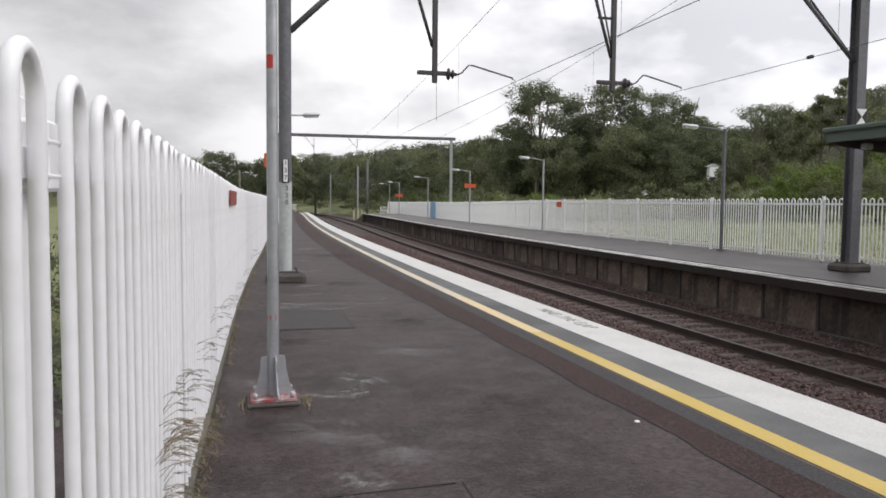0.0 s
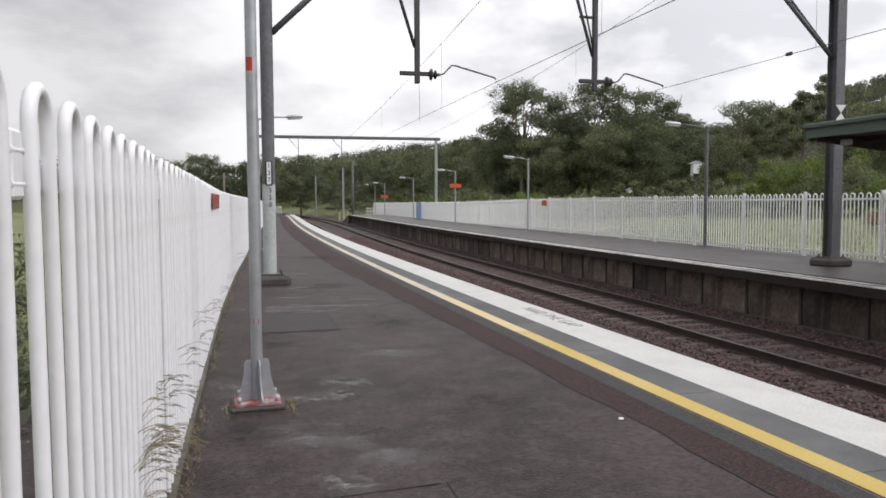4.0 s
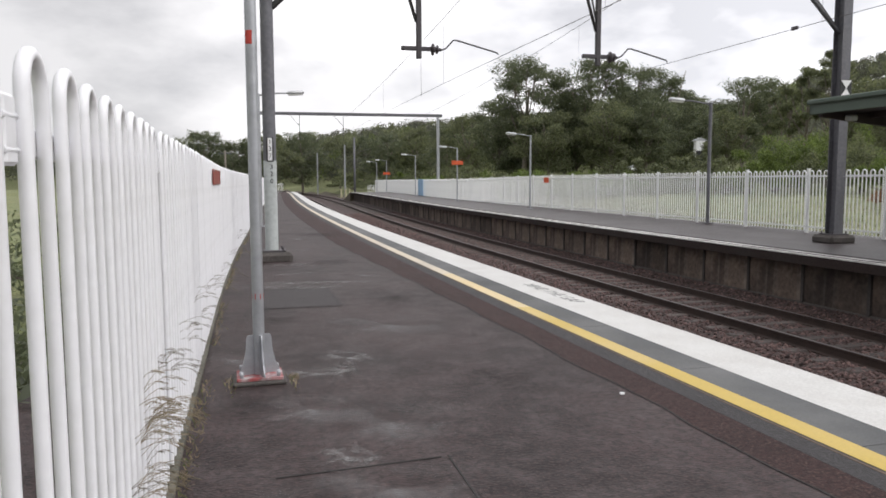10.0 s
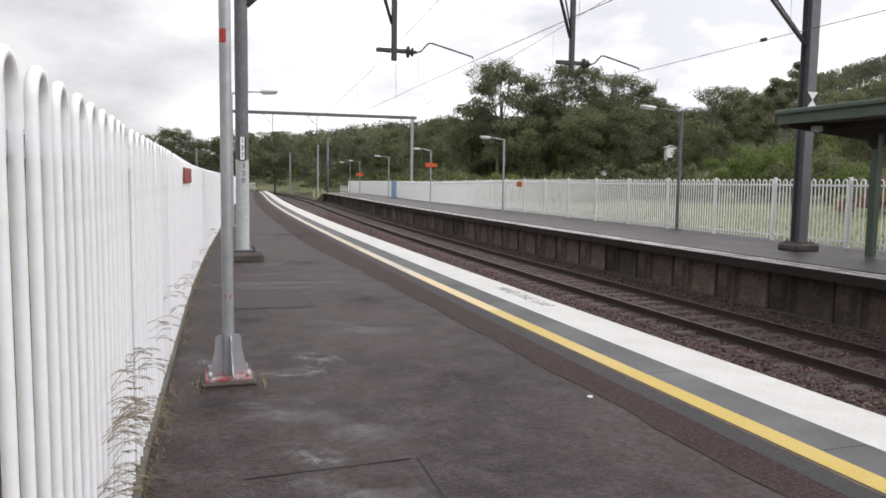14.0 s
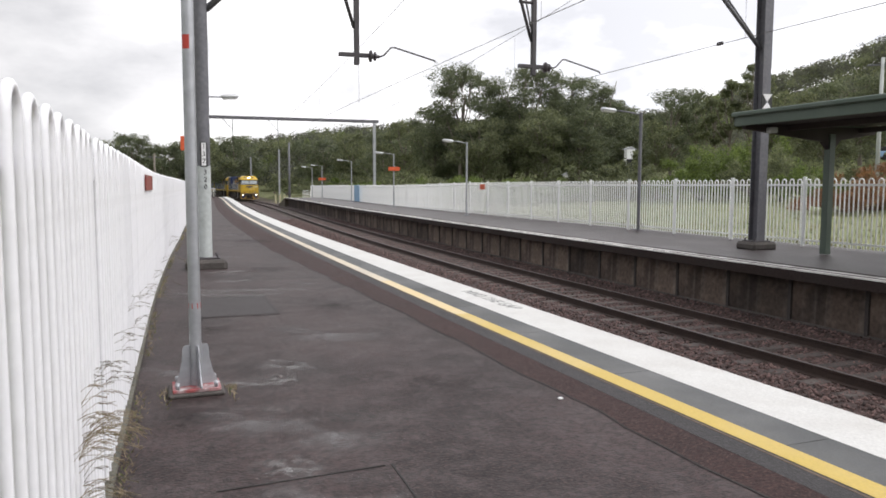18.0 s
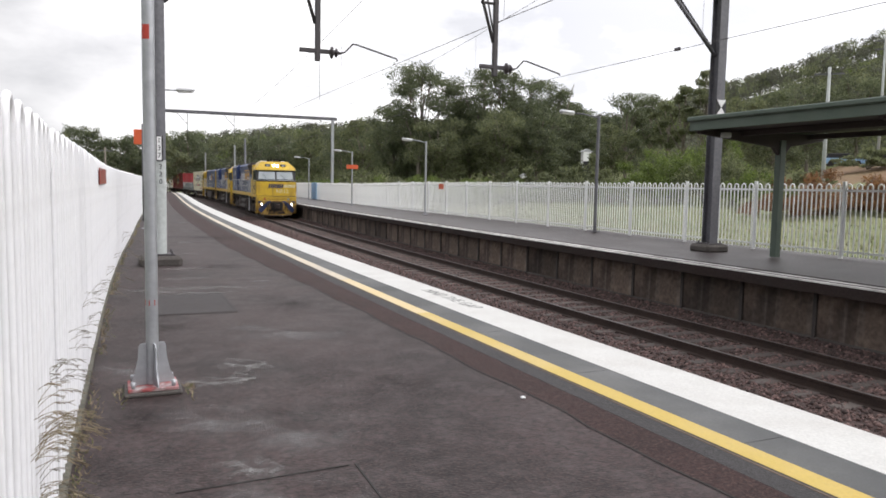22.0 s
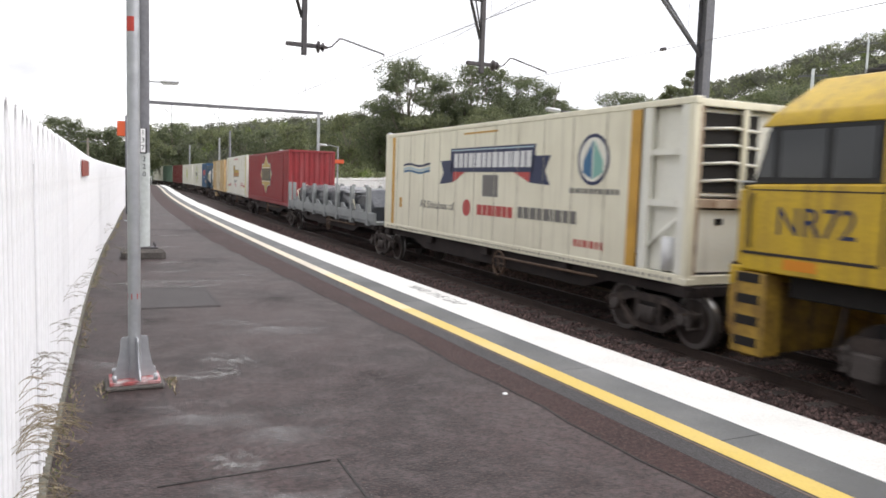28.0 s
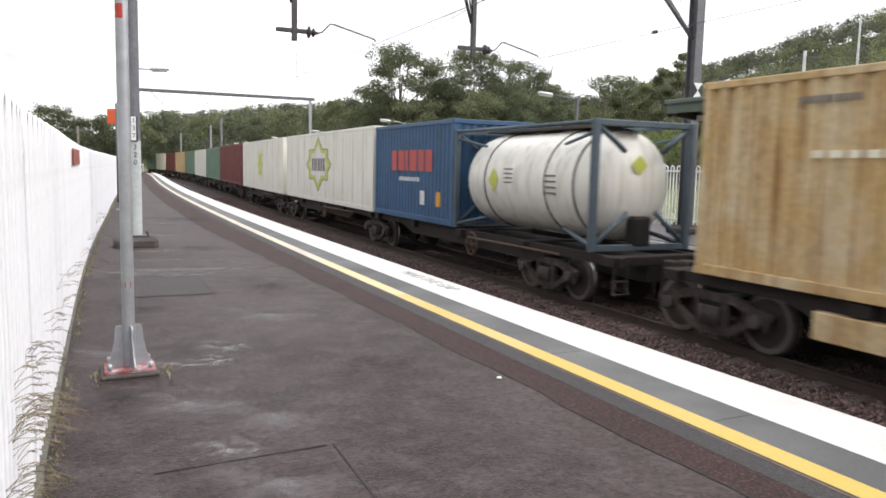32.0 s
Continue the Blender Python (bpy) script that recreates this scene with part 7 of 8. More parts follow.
        part("cab_step_panel", a_box(*sorted((x * 1.47, x * 1.10)), Y(-0.42), Y(0.14), 0.34, 1.50, bevel=0.02), T["yellow_dirty"], g, "soiled yellow step panel")
        part("cab_joint", a_box(*sorted((x * 1.458, x * 1.464)), Y(1.72), Y(1.75), 1.55, 2.74), T["grime"], g)
        part("cab_joint", a_box(*sorted((x * 1.458, x * 1.464)), Y(-0.24), Y(-0.22), 1.75, 2.70), T["grime"], g)
        part("cab_joint", a_box(*sorted((x * 1.458, x * 1.464)), Y(-0.2), Y(1.72), 2.64, 2.66), T["grime"], g)
        part("wall_vent", a_box(*sorted((x * 1.458, x * 1.466)), Y(2.3), Y(2.6), 1.62, 1.74), T["grime"], g)
        # dark blocks, slightly proud of the panel, paint the shade inside the steps
        for k in range(4):
            z = 0.46 + k * 0.30
            part("step_recess", a_box(*sorted((x * 1.478, x * 1.40)), Y(-0.34), Y(0.05), z, z + 0.13), T["grime_dark"], g)
        part("door_handle", a_tube([(x * 1.475, Y(-0.16), 1.85), (x * 1.50, Y(-0.16), 1.95), (x * 1.50, Y(-0.16), 2.5), (x * 1.475, Y(-0.16), 2.6)], 0.014, 6), T["grime"], g)
        part("waist_line", a_box(*sorted((x * 1.475, x * 1.46)), Y(-0.30), Y(1.7), 1.76, 1.80), T["grime"], g)
        writing(number, 0.54, T["logo_navy"], g, side_pose(x * 1.466, Y(0.62 if x < 0 else 0.82), 2.22, x), "fleet_number", 0.92)
        # ladder
        bm = bmesh.new()
        for d in (4.0, 4.46):
            tube(bm, [(x * 1.44, Y(d), 0.34), (x * 1.44, Y(d), 1.55)], 0.02, 6)
        for z in (0.36, 0.66, 0.96, 1.26):
            tube(bm, [(x * 1.44, Y(4.0), z), (x * 1.44, Y(4.46), z)], 0.018, 6)
        part("ladder", bm, T["rail_paint"], g)
        # handrails
        hr = bmesh.new()
        def rail_run(pts):
            tube(hr, [(x * 1.455, Y(d), z) for d, z in pts], 0.021, 6)
        rail_run([(4.5, 1.8), (4.48, 2.84), (4.6, 2.95), (4.95, 2.95), (5.75, 2.80), (14.45, 2.80), (14.6, 2.70), (14.6, 1.8)])
        rail_run([(4.5, 2.44), (5.75, 2.30), (14.6, 2.30)])
        for k in range(7):
            d = 5.70 + k * 1.48
            rail_run([(d, 1.8), (d, 2.80)])
        rail_run([(2.95, 1.8), (2.95, 2.86), (3.06, 2.96), (3.75, 2.96), (3.86, 2.86), (3.86, 1.8)])
        rail_run([(2.95, 2.42), (3.86, 2.42)])
        for d in (13.2, 13.75):
            tube(hr, [(x * 1.20, Y(d), 2.3), (x * 1.26, Y(d), 2.7), (x * 1.26, Y(d + 0.3), 2.8), (x * 1.20, Y(d + 0.4), 2.3)], 0.02, 6)
        part("handrail", hr, T["rail_paint"], g, "pale tubular handrail")
        part("rear_handrail", a_tube([(x * 1.47, Y(14.6), 2.80), (x * 1.47, Y(18.9), 2.80)], 0.014, 6), T["rail_paint"], g)
        # tanks and gear under the frame
        if reverse:
            part("fuel_tank", a_prism([(Y(7.2), 1.22), (Y(7.5), 0.42), (Y(12.6), 0.42), (Y(12.9), 1.22)], *sorted((x * 0.75, x * 1.40)), "x", bevel=0.04), T["grime_pale"], g)
        else:
            part("air_reservoir", a_tube([(x * 1.12, Y(8.3), 1.02), (x * 1.12, Y(11.9), 1.02)], 0.22, 16), T["grime_pale"], g, smooth=40)
            part("air_reservoir", a_tube([(x * 1.18, Y(8.0), 0.58), (x * 1.18, Y(11.9), 0.58)], 0.21, 16), T["grime_pale"], g, smooth=40)
            part("gear_box", a_box(*sorted((x * 1.38, x * 0.8)), Y(11.95), Y(12.7), 0.42, 1.35, bevel=0.03), T["grime_pale"], g)
            part("gear_box", a_box(*sorted((x * 1.30, x * 0.8)), Y(6.9), Y(7.8), 0.5, 1.25, bevel=0.03), T["grime"], g)
        # brand shapes, kept plain
        x0 = x * 1.162
        a, b, c = (13.15, 10.15, 6.7) if x < 0 else (7.4, 10.35, 13.9)
        n1 = sorted((Y(a), Y(b)))
        n2 = sorted((Y(b), Y(c)))
        lean = 0.10 * x
        for n, lo_hi, mat in ((7, n1, T["logo_white"]), (8, n2, T["logo_amber"])):
            p = (lo_hi[1] - lo_hi[0]) / n
            for k in range(n):
                ya, yb, zt = lo_hi[0] + p * k + 0.03, lo_hi[0] + p * k + p * 0.86, 3.33 if k not in (3, 5) else 3.44
                if k in (3, 5):
                    ya, yb = ya + 0.07, yb - 0.09
                    slab(quad(ya, yb, 2.74, zt, -lean), "brand_bar", mat, g, x0, x)
                else:
                    q = 0.12
                    slab([(ya, 2.74), (ya + q, 2.74), (ya + q + lean * 0.7, 3.20), (yb - q + lean * 0.7, 3.20), (yb - q, 2.74), (yb, 2.74), (yb + lean, zt), (ya + lean, zt)], "brand_bar", mat, g, x0, x)
                    if k % 2:
                        slab(quad(ya + q, yb - q, 2.74, 2.86), "brand_bar", mat, g, x0, x, th=0.006)
        slab(quad(n1[0] + 0.1, n1[1] - 0.1, 2.53, 2.62), "brand_underline", T["logo_white"], g, x0, x)
        slab(quad(n2[0] + 0.1, n2[1], 3.50, 3.60), "brand_overline", T["logo_amber"], g, x0, x)
        slab(quad(n2[0], n2[0] + 0.12, 2.74, 3.60) if x < 0 else quad(n2[1] - 0.12, n2[1], 2.74, 3.60), "brand_upright", T["logo_amber"], g, x0, x)
        for d, z, r in ((15.95, 3.44, 0.34), (17.05, 3.32, 0.24), (16.82, 2.45, 0.26), (17.4, 2.22, 0.14), (18.2, 2.07, 0.19)):
            slab(star_outline(Y(d), z, r, r * 0.45, 7), "star", T["logo_white"], g, x * 1.422, x)
    # front
    part("windscreen", a_prism([(-1.26, 2.84), (-0.06, 2.84), (-0.06, 3.40), (-1.20, 3.40)], 0, 0.012, "y"), T["glass_painted_sky"], g, at=pose(0, Y(-0.215), 0) @ pose(0, 0, 2.84, -16) @ pose(0, 0, -2.84))
    part("windscreen", a_prism([(0.06, 2.84), (1.26, 2.84), (1.20, 3.40), (0.06, 3.40)], 0, 0.012, "y"), T["glass_painted_sky"], g, at=pose(0, Y(-0.215), 0) @ pose(0, 0, 2.84, -16) @ pose(0, 0, -2.84))
    for x in (-0.7, 0.6):
        part("wiper", a_tube([(x, Y(-0.25), 2.86), (x - 0.22, Y(-0.16), 3.2)], 0.012, 5), T["grime_dark"], g)
    part("nose_ledge", a_box(-1.44, 1.44, Y(-0.42), Y(-0.2), 2.66, 2.75, bevel=0.02), T["grime_dark"], g)
    part("nose_rail", a_tube([(-1.40, Y(-0.46), 2.76), (1.40, Y(-0.46), 2.76)], 0.014, 6), T["rail_paint"], g)
    part("nose", a_box(-1.44, 1.44, Y(-0.44), Y(-0.28), 1.60, 2.66, bevel=0.03), T["yellow"], g, "yellow flat nose")
    part("nose_band", a_box(-1.45, 1.45, Y(-0.52), Y(-0.30), 1.30, 1.58, bevel=0.015), T["yellow"], g)
    for z in (1.36, 1.47):
        part("band_slot", a_box(-1.40, 1.40, Y(-0.528), Y(-0.51), z, z + 0.02), T["grime"], g)
    part("nose_line", a_box(-1.44, 1.44, Y(-0.50), Y(-0.43), 1.57, 1.62, bevel=0.006), T["grime"], g)
    yb = Y(-0.445)
    for k in range(7):
        p = -0.58 + k * 0.155
        part("brand_bar", a_prism([(p, 2.23), (p + 0.115, 2.23), (p + 0.165, 2.49), (p + 0.05, 2.49)], yb - 0.004, yb, "y"), T["navy"], g)
    for k in range(8):
        p = 0.52 + k * 0.105
        part("brand_bar", a_prism([(p, 2.25), (p + 0.085, 2.25), (p + 0.125, 2.46), (p + 0.04, 2.46)], yb - 0.004, yb, "y"), T["ghost"], g)
    part("brand_underline", a_prism([(-0.60, 2.19), (0.42, 2.19), (0.42, 2.215), (-0.60, 2.215)], yb - 0.004, yb, "y"), T["navy"], g)
    writing(number, 0.40, T["ghost"], g, pose(0.42, yb - 0.004, 1.96, 90), "fleet_number", 0.95)
    # pilot with chevrons
    plow = a_prism([(-1.36, 0.62), (-1.36, 1.30), (1.36, 1.30), (1.36, 0.62), (1.05, 0.20), (-1.05, 0.20)], Y(-0.60), Y(-0.45), "y", bevel=0.02)
    pilot = part("pilot", plow, T["yellow_dirty"], g, "yellow pilot with blue chevrons")
    for x in (-1, 1):
        for st in ([(0.36, 1.26), (0.64, 1.26), (1.32, 0.66), (1.20, 0.44), (1.10, 0.36)], [(1.02, 1.26), (1.32, 1.26), (1.32, 1.02)]):
            part("chevron", a_prism([(x * a, b) for a, b in st], Y(-0.606), Y(-0.602), "y"), T["navy"], pilot)
        part("ditch_light_box", a_box(x * 1.08 - 0.09, x * 1.08 + 0.09, Y(-0.66), Y(-0.58), 0.92, 1.08, bevel=0.015), T["grime"], pilot)
        part("ditch_light", a_tube([(x * 1.08, Y(-0.675), 1.0), (x * 1.08, Y(-0.655), 1.0)], 0.065, 14), T["headlight"] if lead else T["glass_painted_sky"], pilot)
        part("marker_light", a_box(x * 0.85 - 0.06, x * 0.85 + 0.06, Y(-0.55), Y(-0.515), 1.32, 1.46, bevel=0.01), T["marker_red"] if x < 0 else T["glass_painted_sky"], g)
        part("number_box", a_box(x * 0.56 - 0.20, x * 0.56 + 0.20, Y(0.08), Y(0.26), 3.73, 3.95, bevel=0.05), M["black"], g)
        part("number_glass", a_box(x * 0.56 - 0.11, x * 0.56 + 0.11, Y(0.066), Y(0.085), 3.79, 3.89), T["glass_painted_sky"], g)
        part("headlight", a_tube([(x * 0.135, Y(0.06), 3.84), (x * 0.135, Y(0.14), 3.84)], 0.085, 16), T["headlight"] if lead else T["glass_painted_sky"], g)
    part("coupler_pocket", a_box(-0.40, 0.40, Y(-0.64), Y(-0.50), 0.56, 1.16, bevel=0.03), T["grime_dark"], g)
    part("pilot_grime", a_prism([(-0.62, 0.30), (-0.46, 0.70), (-0.52, 1.10), (-0.30, 1.24), (0.34, 1.22), (0.50, 1.05), (0.44, 0.72), (0.64, 0.30)], Y(-0.609), Y(-0.605), "y"), T["pilot_soot"], pilot, "soot-blackened middle of the pilot")
    part("pilot_lip", a_tube([(-1.04, Y(-0.60), 0.24), (-0.5, Y(-0.66), 0.20), (0.5, Y(-0.66), 0.20), (1.04, Y(-0.60), 0.24)], 0.03, 6), T["grime_pale"], pilot, "scuffed lower lip")
    for k in range(4):
        hx = -0.72 + k * 0.14 if k < 2 else 0.58 + (k - 2) * 0.14
        part("brake_hose", a_tube([(hx, Y(-0.60), 1.12), (hx + 0.02, Y(-0.74), 0.85), (hx + 0.05, Y(-0.70), 0.55)], 0.03, 6), T["grime_dark"], g)
    coupler(g, Y(-0.5), -0.62)
    coupler(g, Y(18.8), 0.75)
    part("rear_plate", a_box(-1.42, 1.42, Y(18.72), Y(18.92), 0.42, 1.80, bevel=0.02), T["grime"], g, "rusty brown end plate")
    for x in (-1, 1):
        bm = bmesh.new()
        for d in (18.45, 18.85):
            tube(bm, [(x * 1.42, Y(d), 0.36), (x * 1.42, Y(d), 1.6)], 0.02, 6)
        for z in (0.38, 0.68, 0.98, 1.28):
            tube(bm, [(x * 1.42, Y(18.45), z), (x * 1.42, Y(18.85), z)], 0.03, 6)
        part("rear_steps", bm, T["yellow_dirty"], g)
        part("rear_post", a_box(x * 1.40 - 0.05, x * 1.40 + 0.05, Y(18.80), Y(19.02), 1.8, 3.9, bevel=0.02), T["yellow"], g)
    # bogies: three axles each
    fr_out = [(-2.3, 0.55), (-2.1, 0.86), (-0.6, 0.94), (0.6, 0.94), (2.1, 0.86), (2.3, 0.55), (2.0, 0.52), (1.6, 0.66), (0.5, 0.66), (0.35, 0.52), (-0.35, 0.52), (-0.5, 0.66), (-1.6, 0.66), (-2.0, 0.52)]
    for d in (3.35, 15.75):
        b = part("bogie", a_box(-0.9, 0.9, -2.0, 2.0, 0.55, 1.0, bevel=0.03), T["grime_dark"], g, "three-axle locomotive bogie", at=pose(0, Y(d), 0))
        for x in (-1, 1):
            part("side_frame", a_prism(fr_out, *sorted((x * 1.18, x * 1.06)), "x", bevel=0.015), T["grime"], b)
            for a in (-1.85, 0.0, 1.85):
                part("wheel", LOCO_WHEEL, None, b, at=pose(x * 0.76, a, 0.50, 0, 0, 0 if x < 0 else 180))
                part("axle_box", a_box(*sorted((x * 1.28, x * 1.05)), a - 0.19, a + 0.19, 0.34, 0.68, bevel=0.03), T["grime_pale"], b)
                for dy in (-0.33, 0.33):
                    part("spring", COIL, None, b, at=pose(x * 1.14, a + dy, 0.38))
            part("damper", a_tube([(x * 1.22, 0.7, 0.55), (x * 1.26, 0.9, 1.15)], 0.045, 8), T["grime_pale"], b)
            part("brake_cylinder", a_tube([(x * 1.20, -1.1, 0.78), (x * 1.20, -0.75, 0.80)], 0.10, 10), T["grime"], b)
            part("sand_pipe", a_tube([(x * 1.1, -2.25, 1.2), (x * 1.05, -2.4, 0.6), (x * 0.85, -2.3, 0.2)], 0.025, 6), T["grime"], b)
    return g


loco(-0.6, "yellow and blue diesel locomotive leading with lit headlights", "NR12", True)
loco(20.9, "yellow and blue diesel locomotive, second in the train", "NR24", False)
loco(41.5, "blue and yellow diesel locomotive running hood first", "NR72", False, reverse=True)


# ---- wagons and their loads ----
def reefer_one():
    wagon(62.0, 76.3, "skel", (63.25, 76.85))
    c, m, w = container(62.2, 76.15, 4.09, T["cream"], "cream refrigerated container with blue and red transport signs", ribs=False, seams=11, front_end="fridge", bay=1.2,
                        stripes=((63.60, 0.28, T["orange_stripe"]), (75.45, 0.22, T["orange_stripe"])))
    x = -w + 0.010
    rivets(c, 13.4, w, 1.13)
    for outline, mat, nm in (
        (quad(66.9 - m, 71.17 - m, 2.89, 3.50), T["logo_navy"], "banner"),
        ([(71.0 - m, 2.62), (71.85 - m, 2.56), (71.6 - m, 2.86), (71.8 - m, 3.18), (71.0 - m, 3.2)], T["logo_navy"], "banner_tail"),
        ([(67.1 - m, 2.66), (66.3 - m, 2.62), (66.5 - m, 2.92), (66.3 - m, 3.24), (67.1 - m, 3.24)], T["logo_navy"], "banner_tail"),
        ([(71.0 - m, 2.62), (70.3 - m, 2.89), (71.0 - m, 2.89)], T["logo_red"], "banner_fold"),
        ([(67.1 - m, 2.66), (67.8 - m, 2.89), (67.1 - m, 2.89)], T["logo_red"], "banner_fold"),
        (quad(68.53 - m, 69.3 - m, 2.30, 2.82), T["logo_grey"], "code_panel"),
        (disc(70.15 - m, 1.98, 0.22, 0.21), T["logo_red"], "red_disc"),
        (disc(64.82 - m, 3.13, 0.50, 0.49), T["logo_navy"], "oval_ring"),
        (quad(74.66 - m, 74.85 - m, 1.8, 2.1), T["orange_stripe"], "tag"),
        (quad(68.6 - m, 70.4 - m, 3.84, 3.88), T["orange_stripe"], "tag"),
    ):
        slab(outline, nm, mat, c, x, th=0.006)
    for k, mat in enumerate((T["wave_blue"], T["wave_pale"], T["logo_navy"])):
        z = 2.86 + k * 0.08
        pts = [(74.55 - m - q * 0.2, z + 0.035 * math.sin(q * 0.75) + (0.04 if k == 2 else 0)) for q in range(11)]
        slab(pts + [(y, zz + 0.06) for y, zz in pts[::-1]], "wave_mark", mat, c, x, th=0.004 + 0.001 * k)
    slab(quad(66.98 - m, 71.09 - m, 3.43, 3.46), "banner_line", T["wave_pale"], c, x - 0.006)
    slab(disc(64.82 - m, 3.13, 0.43, 0.42), "oval_face", T["cream_white"], c, x - 0.006)
    slab([(64.84 - m, 3.50), (64.84 - m, 2.76), (65.12 - m, 2.88), (65.12 - m, 3.1)], "drop_shape", T["wave_blue"], c, x - 0.010)
    slab([(64.80 - m, 3.50), (64.50 - m, 3.1), (64.50 - m, 2.88), (64.80 - m, 2.76)], "drop_shape", T["teal"], c, x - 0.010)
    bars(c, x - 0.006, 67.05 - m, 71.0 - m, 3.0, 3.36, 15, T["logo_white"], fill=0.72)
    bars(c, x - 0.002, 67.8 - m, 69.6 - m, 1.84, 2.09, 7, T["logo_red"], fill=0.78)
    bars(c, x - 0.002, 65.3 - m, 67.6 - m, 1.87, 2.12, 9, T["logo_grey"], fill=0.75)
    writing("All Divisions of", 0.30, T["logo_grey"], c, side_pose(x - 0.004, 72.05 - m, 1.96), "lettering", 1.25)
    bars(c, x - 0.002, 64.0 - m, 65.6 - m, 2.48, 2.58, 12, T["logo_grey"], fill=0.6)
    bars(c, x - 0.002, 64.4 - m, 65.4 - m, 1.44, 1.58, 7, T["logo_red"], fill=0.5)


def rivets(c, L, wide, z):
    """A line of rivet heads along a bottom rail."""
    bm = bmesh.new()
    n = int(L / 0.16)
    for k in range(n):
        y = -L / 2 + (k + 0.5) * L / n
        box(bm, -wide - 0.008, -wide + 0.004, y - 0.022, y + 0.022, z, z + 0.05)
    part("rivet_row", bm, T["grime_pale"], c)


def stake_flat():
    w = wagon(77.2, 91.3, "stake", (91.55,), label="grey stake-sided flat wagon under a dark tarpaulin load")
    m = (77.2 + 91.3) / 2
    part("deck", a_box(-1.2, 1.2, -6.95, 6.95, 1.06, 1.16), T["grey_blue"], w)
    for x in (-1.22, 1.22):
        part("side_channel", a_box(x - 0.04, x + 0.04, -7.0, 7.0, 1.16, 1.47, bevel=0.012), T["grey_blue"], w)
        for d in (78.04, 80.03, 82.05, 83.95, 85.93, 87.95, 90.0, 91.05):
            post = [(-0.12, 1.0), (0.12, 1.0), (0.12, 2.05), (0.10, 2.36), (-0.10, 2.36), (-0.12, 2.05)]
            part("stake", a_prism(post, x - 0.07, x + 0.07, "x", bevel=0.012), T["grey_blue"], w, at=pose(0, d - m, 0))
        for k in range(6):
            d = 78.6 + k * 2.0
            part("bracket", a_prism([(0, 1.46), (0.9, 1.46), (0.9, 1.70), (0.55, 1.70), (0.35, 1.55), (0, 1.55)], x - 0.03, x + 0.03, "x"), T["grey_blue"], w, at=pose(0, d - m, 0))
    t = thing("tarpaulin_load", "dark crumpled tarpaulin over a long load on the flat wagon", "cargo", "loads of the train")
    TRAIN.append((t, m, 5.15))
    bm = bmesh.new()
    n, key = 220, [(-1.09, 1.15), (-1.12, 1.5), (-1.11, 1.85), (-1.07, 2.12), (-0.92, 2.22), (-0.4, 2.25), (0.3, 2.26), (0.92, 2.22), (1.08, 2.0), (1.09, 1.15)]
    prof = []
    for a, b in zip(key, key[1:]):
        prof += [(a[0] + (b[0] - a[0]) * q / 4, a[1] + (b[1] - a[1]) * q / 4) for q in range(4)]
    prof.append(key[-1])
    rings = []
    for k in range(n + 1):
        y = -6.3 + 12.0 * k / n
        end = max(0.0, 1 - (y + 6.3) / 0.8) * 0.5 + max(0.0, 1 - (5.7 - y) / 0.7) * 0.6
        row = []
        for x, z in prof:
            if z > 1.2:
                # long sagging folds with fine creases on them
                w1 = noise.noise((x * 0.9, y * 0.6, z * 0.9)) * 0.06
                w2 = noise.noise((x * 2.2 + 7, y * 0.9 + z * 1.5, z * 9.0)) * 0.05
                w3 = abs(noise.noise((x * 5 + 3, y * 2.2 - z * 3, z * 22.0))) * 0.05
                x, z = x + (w2 + w3) * (1 if x > 0 else -1), max(1.15, z + w1 * 0.7 + w2 - end * (z - 1.1))
            row.append(bm.verts.new((x, y, z)))
        rings.append(row)
    for a, b in zip(rings, rings[1:]):
        for k in range(len(prof) - 1):
            bm.faces.new((a[k], b[k], b[k + 1], a[k + 1]))
    bm.faces.new(rings[0][::-1]), bm.faces.new(rings[-1])
    bmesh.ops.recalc_face_normals(bm, faces=bm.faces)
    part("tarpaulin", bm, T["tarp"], t, smooth=40)
    for d in (-4.9, 4.4):
        part("strap", a_tube([(-1.22, d, 1.3), (-1.21, d + 0.7, 1.98), (-0.7, d + 0.8, 2.25)], 0.025, 6), T["cream"], t, "pale lashing strap")


def red_box():
    wagon(91.5, 106.0, "skel", (106.2,))
    c, m, w = container(91.65, 105.9, 4.02, T["red"], "weathered red ribbed steel container with a gold badge", rib_pitch=0.26)
    x = -w + 0.006
    slab(badge(98.65 - m, 2.72, 1.0), "badge_border", T["logo_grey"], c, x, th=0.008, label="dark badge border")
    slab(badge(98.65 - m, 2.72, 0.94), "badge_line", T["logo_white"], c, x - 0.008, th=0.004)
    slab(badge(98.65 - m, 2.72, 0.91), "badge", T["gold"], c, x - 0.012, th=0.004, label="gold badge")
    slab(quad(97.02 - m, 100.28 - m, 2.30, 2.33), "badge_rule", T["logo_white"], c, x - 0.016)
    slab(quad(97.02 - m, 100.28 - m, 3.11, 3.14), "badge_rule", T["logo_white"], c, x - 0.016)
    bars(c, x - 0.016, 97.10 - m, 100.20 - m, 2.36, 3.08, 6, T["badge_dark"], fill=0.74)
    part("side_rail", a_box(-w - 0.03, -w + 0.01, -5.6, 6.9, 1.30, 1.35), T["red"], c)
    part("side_rail", a_box(-w - 0.02, -w + 0.01, 93.2 - m - 0.05, 93.2 - m + 0.05, 1.24, 3.9), T["red"], c)


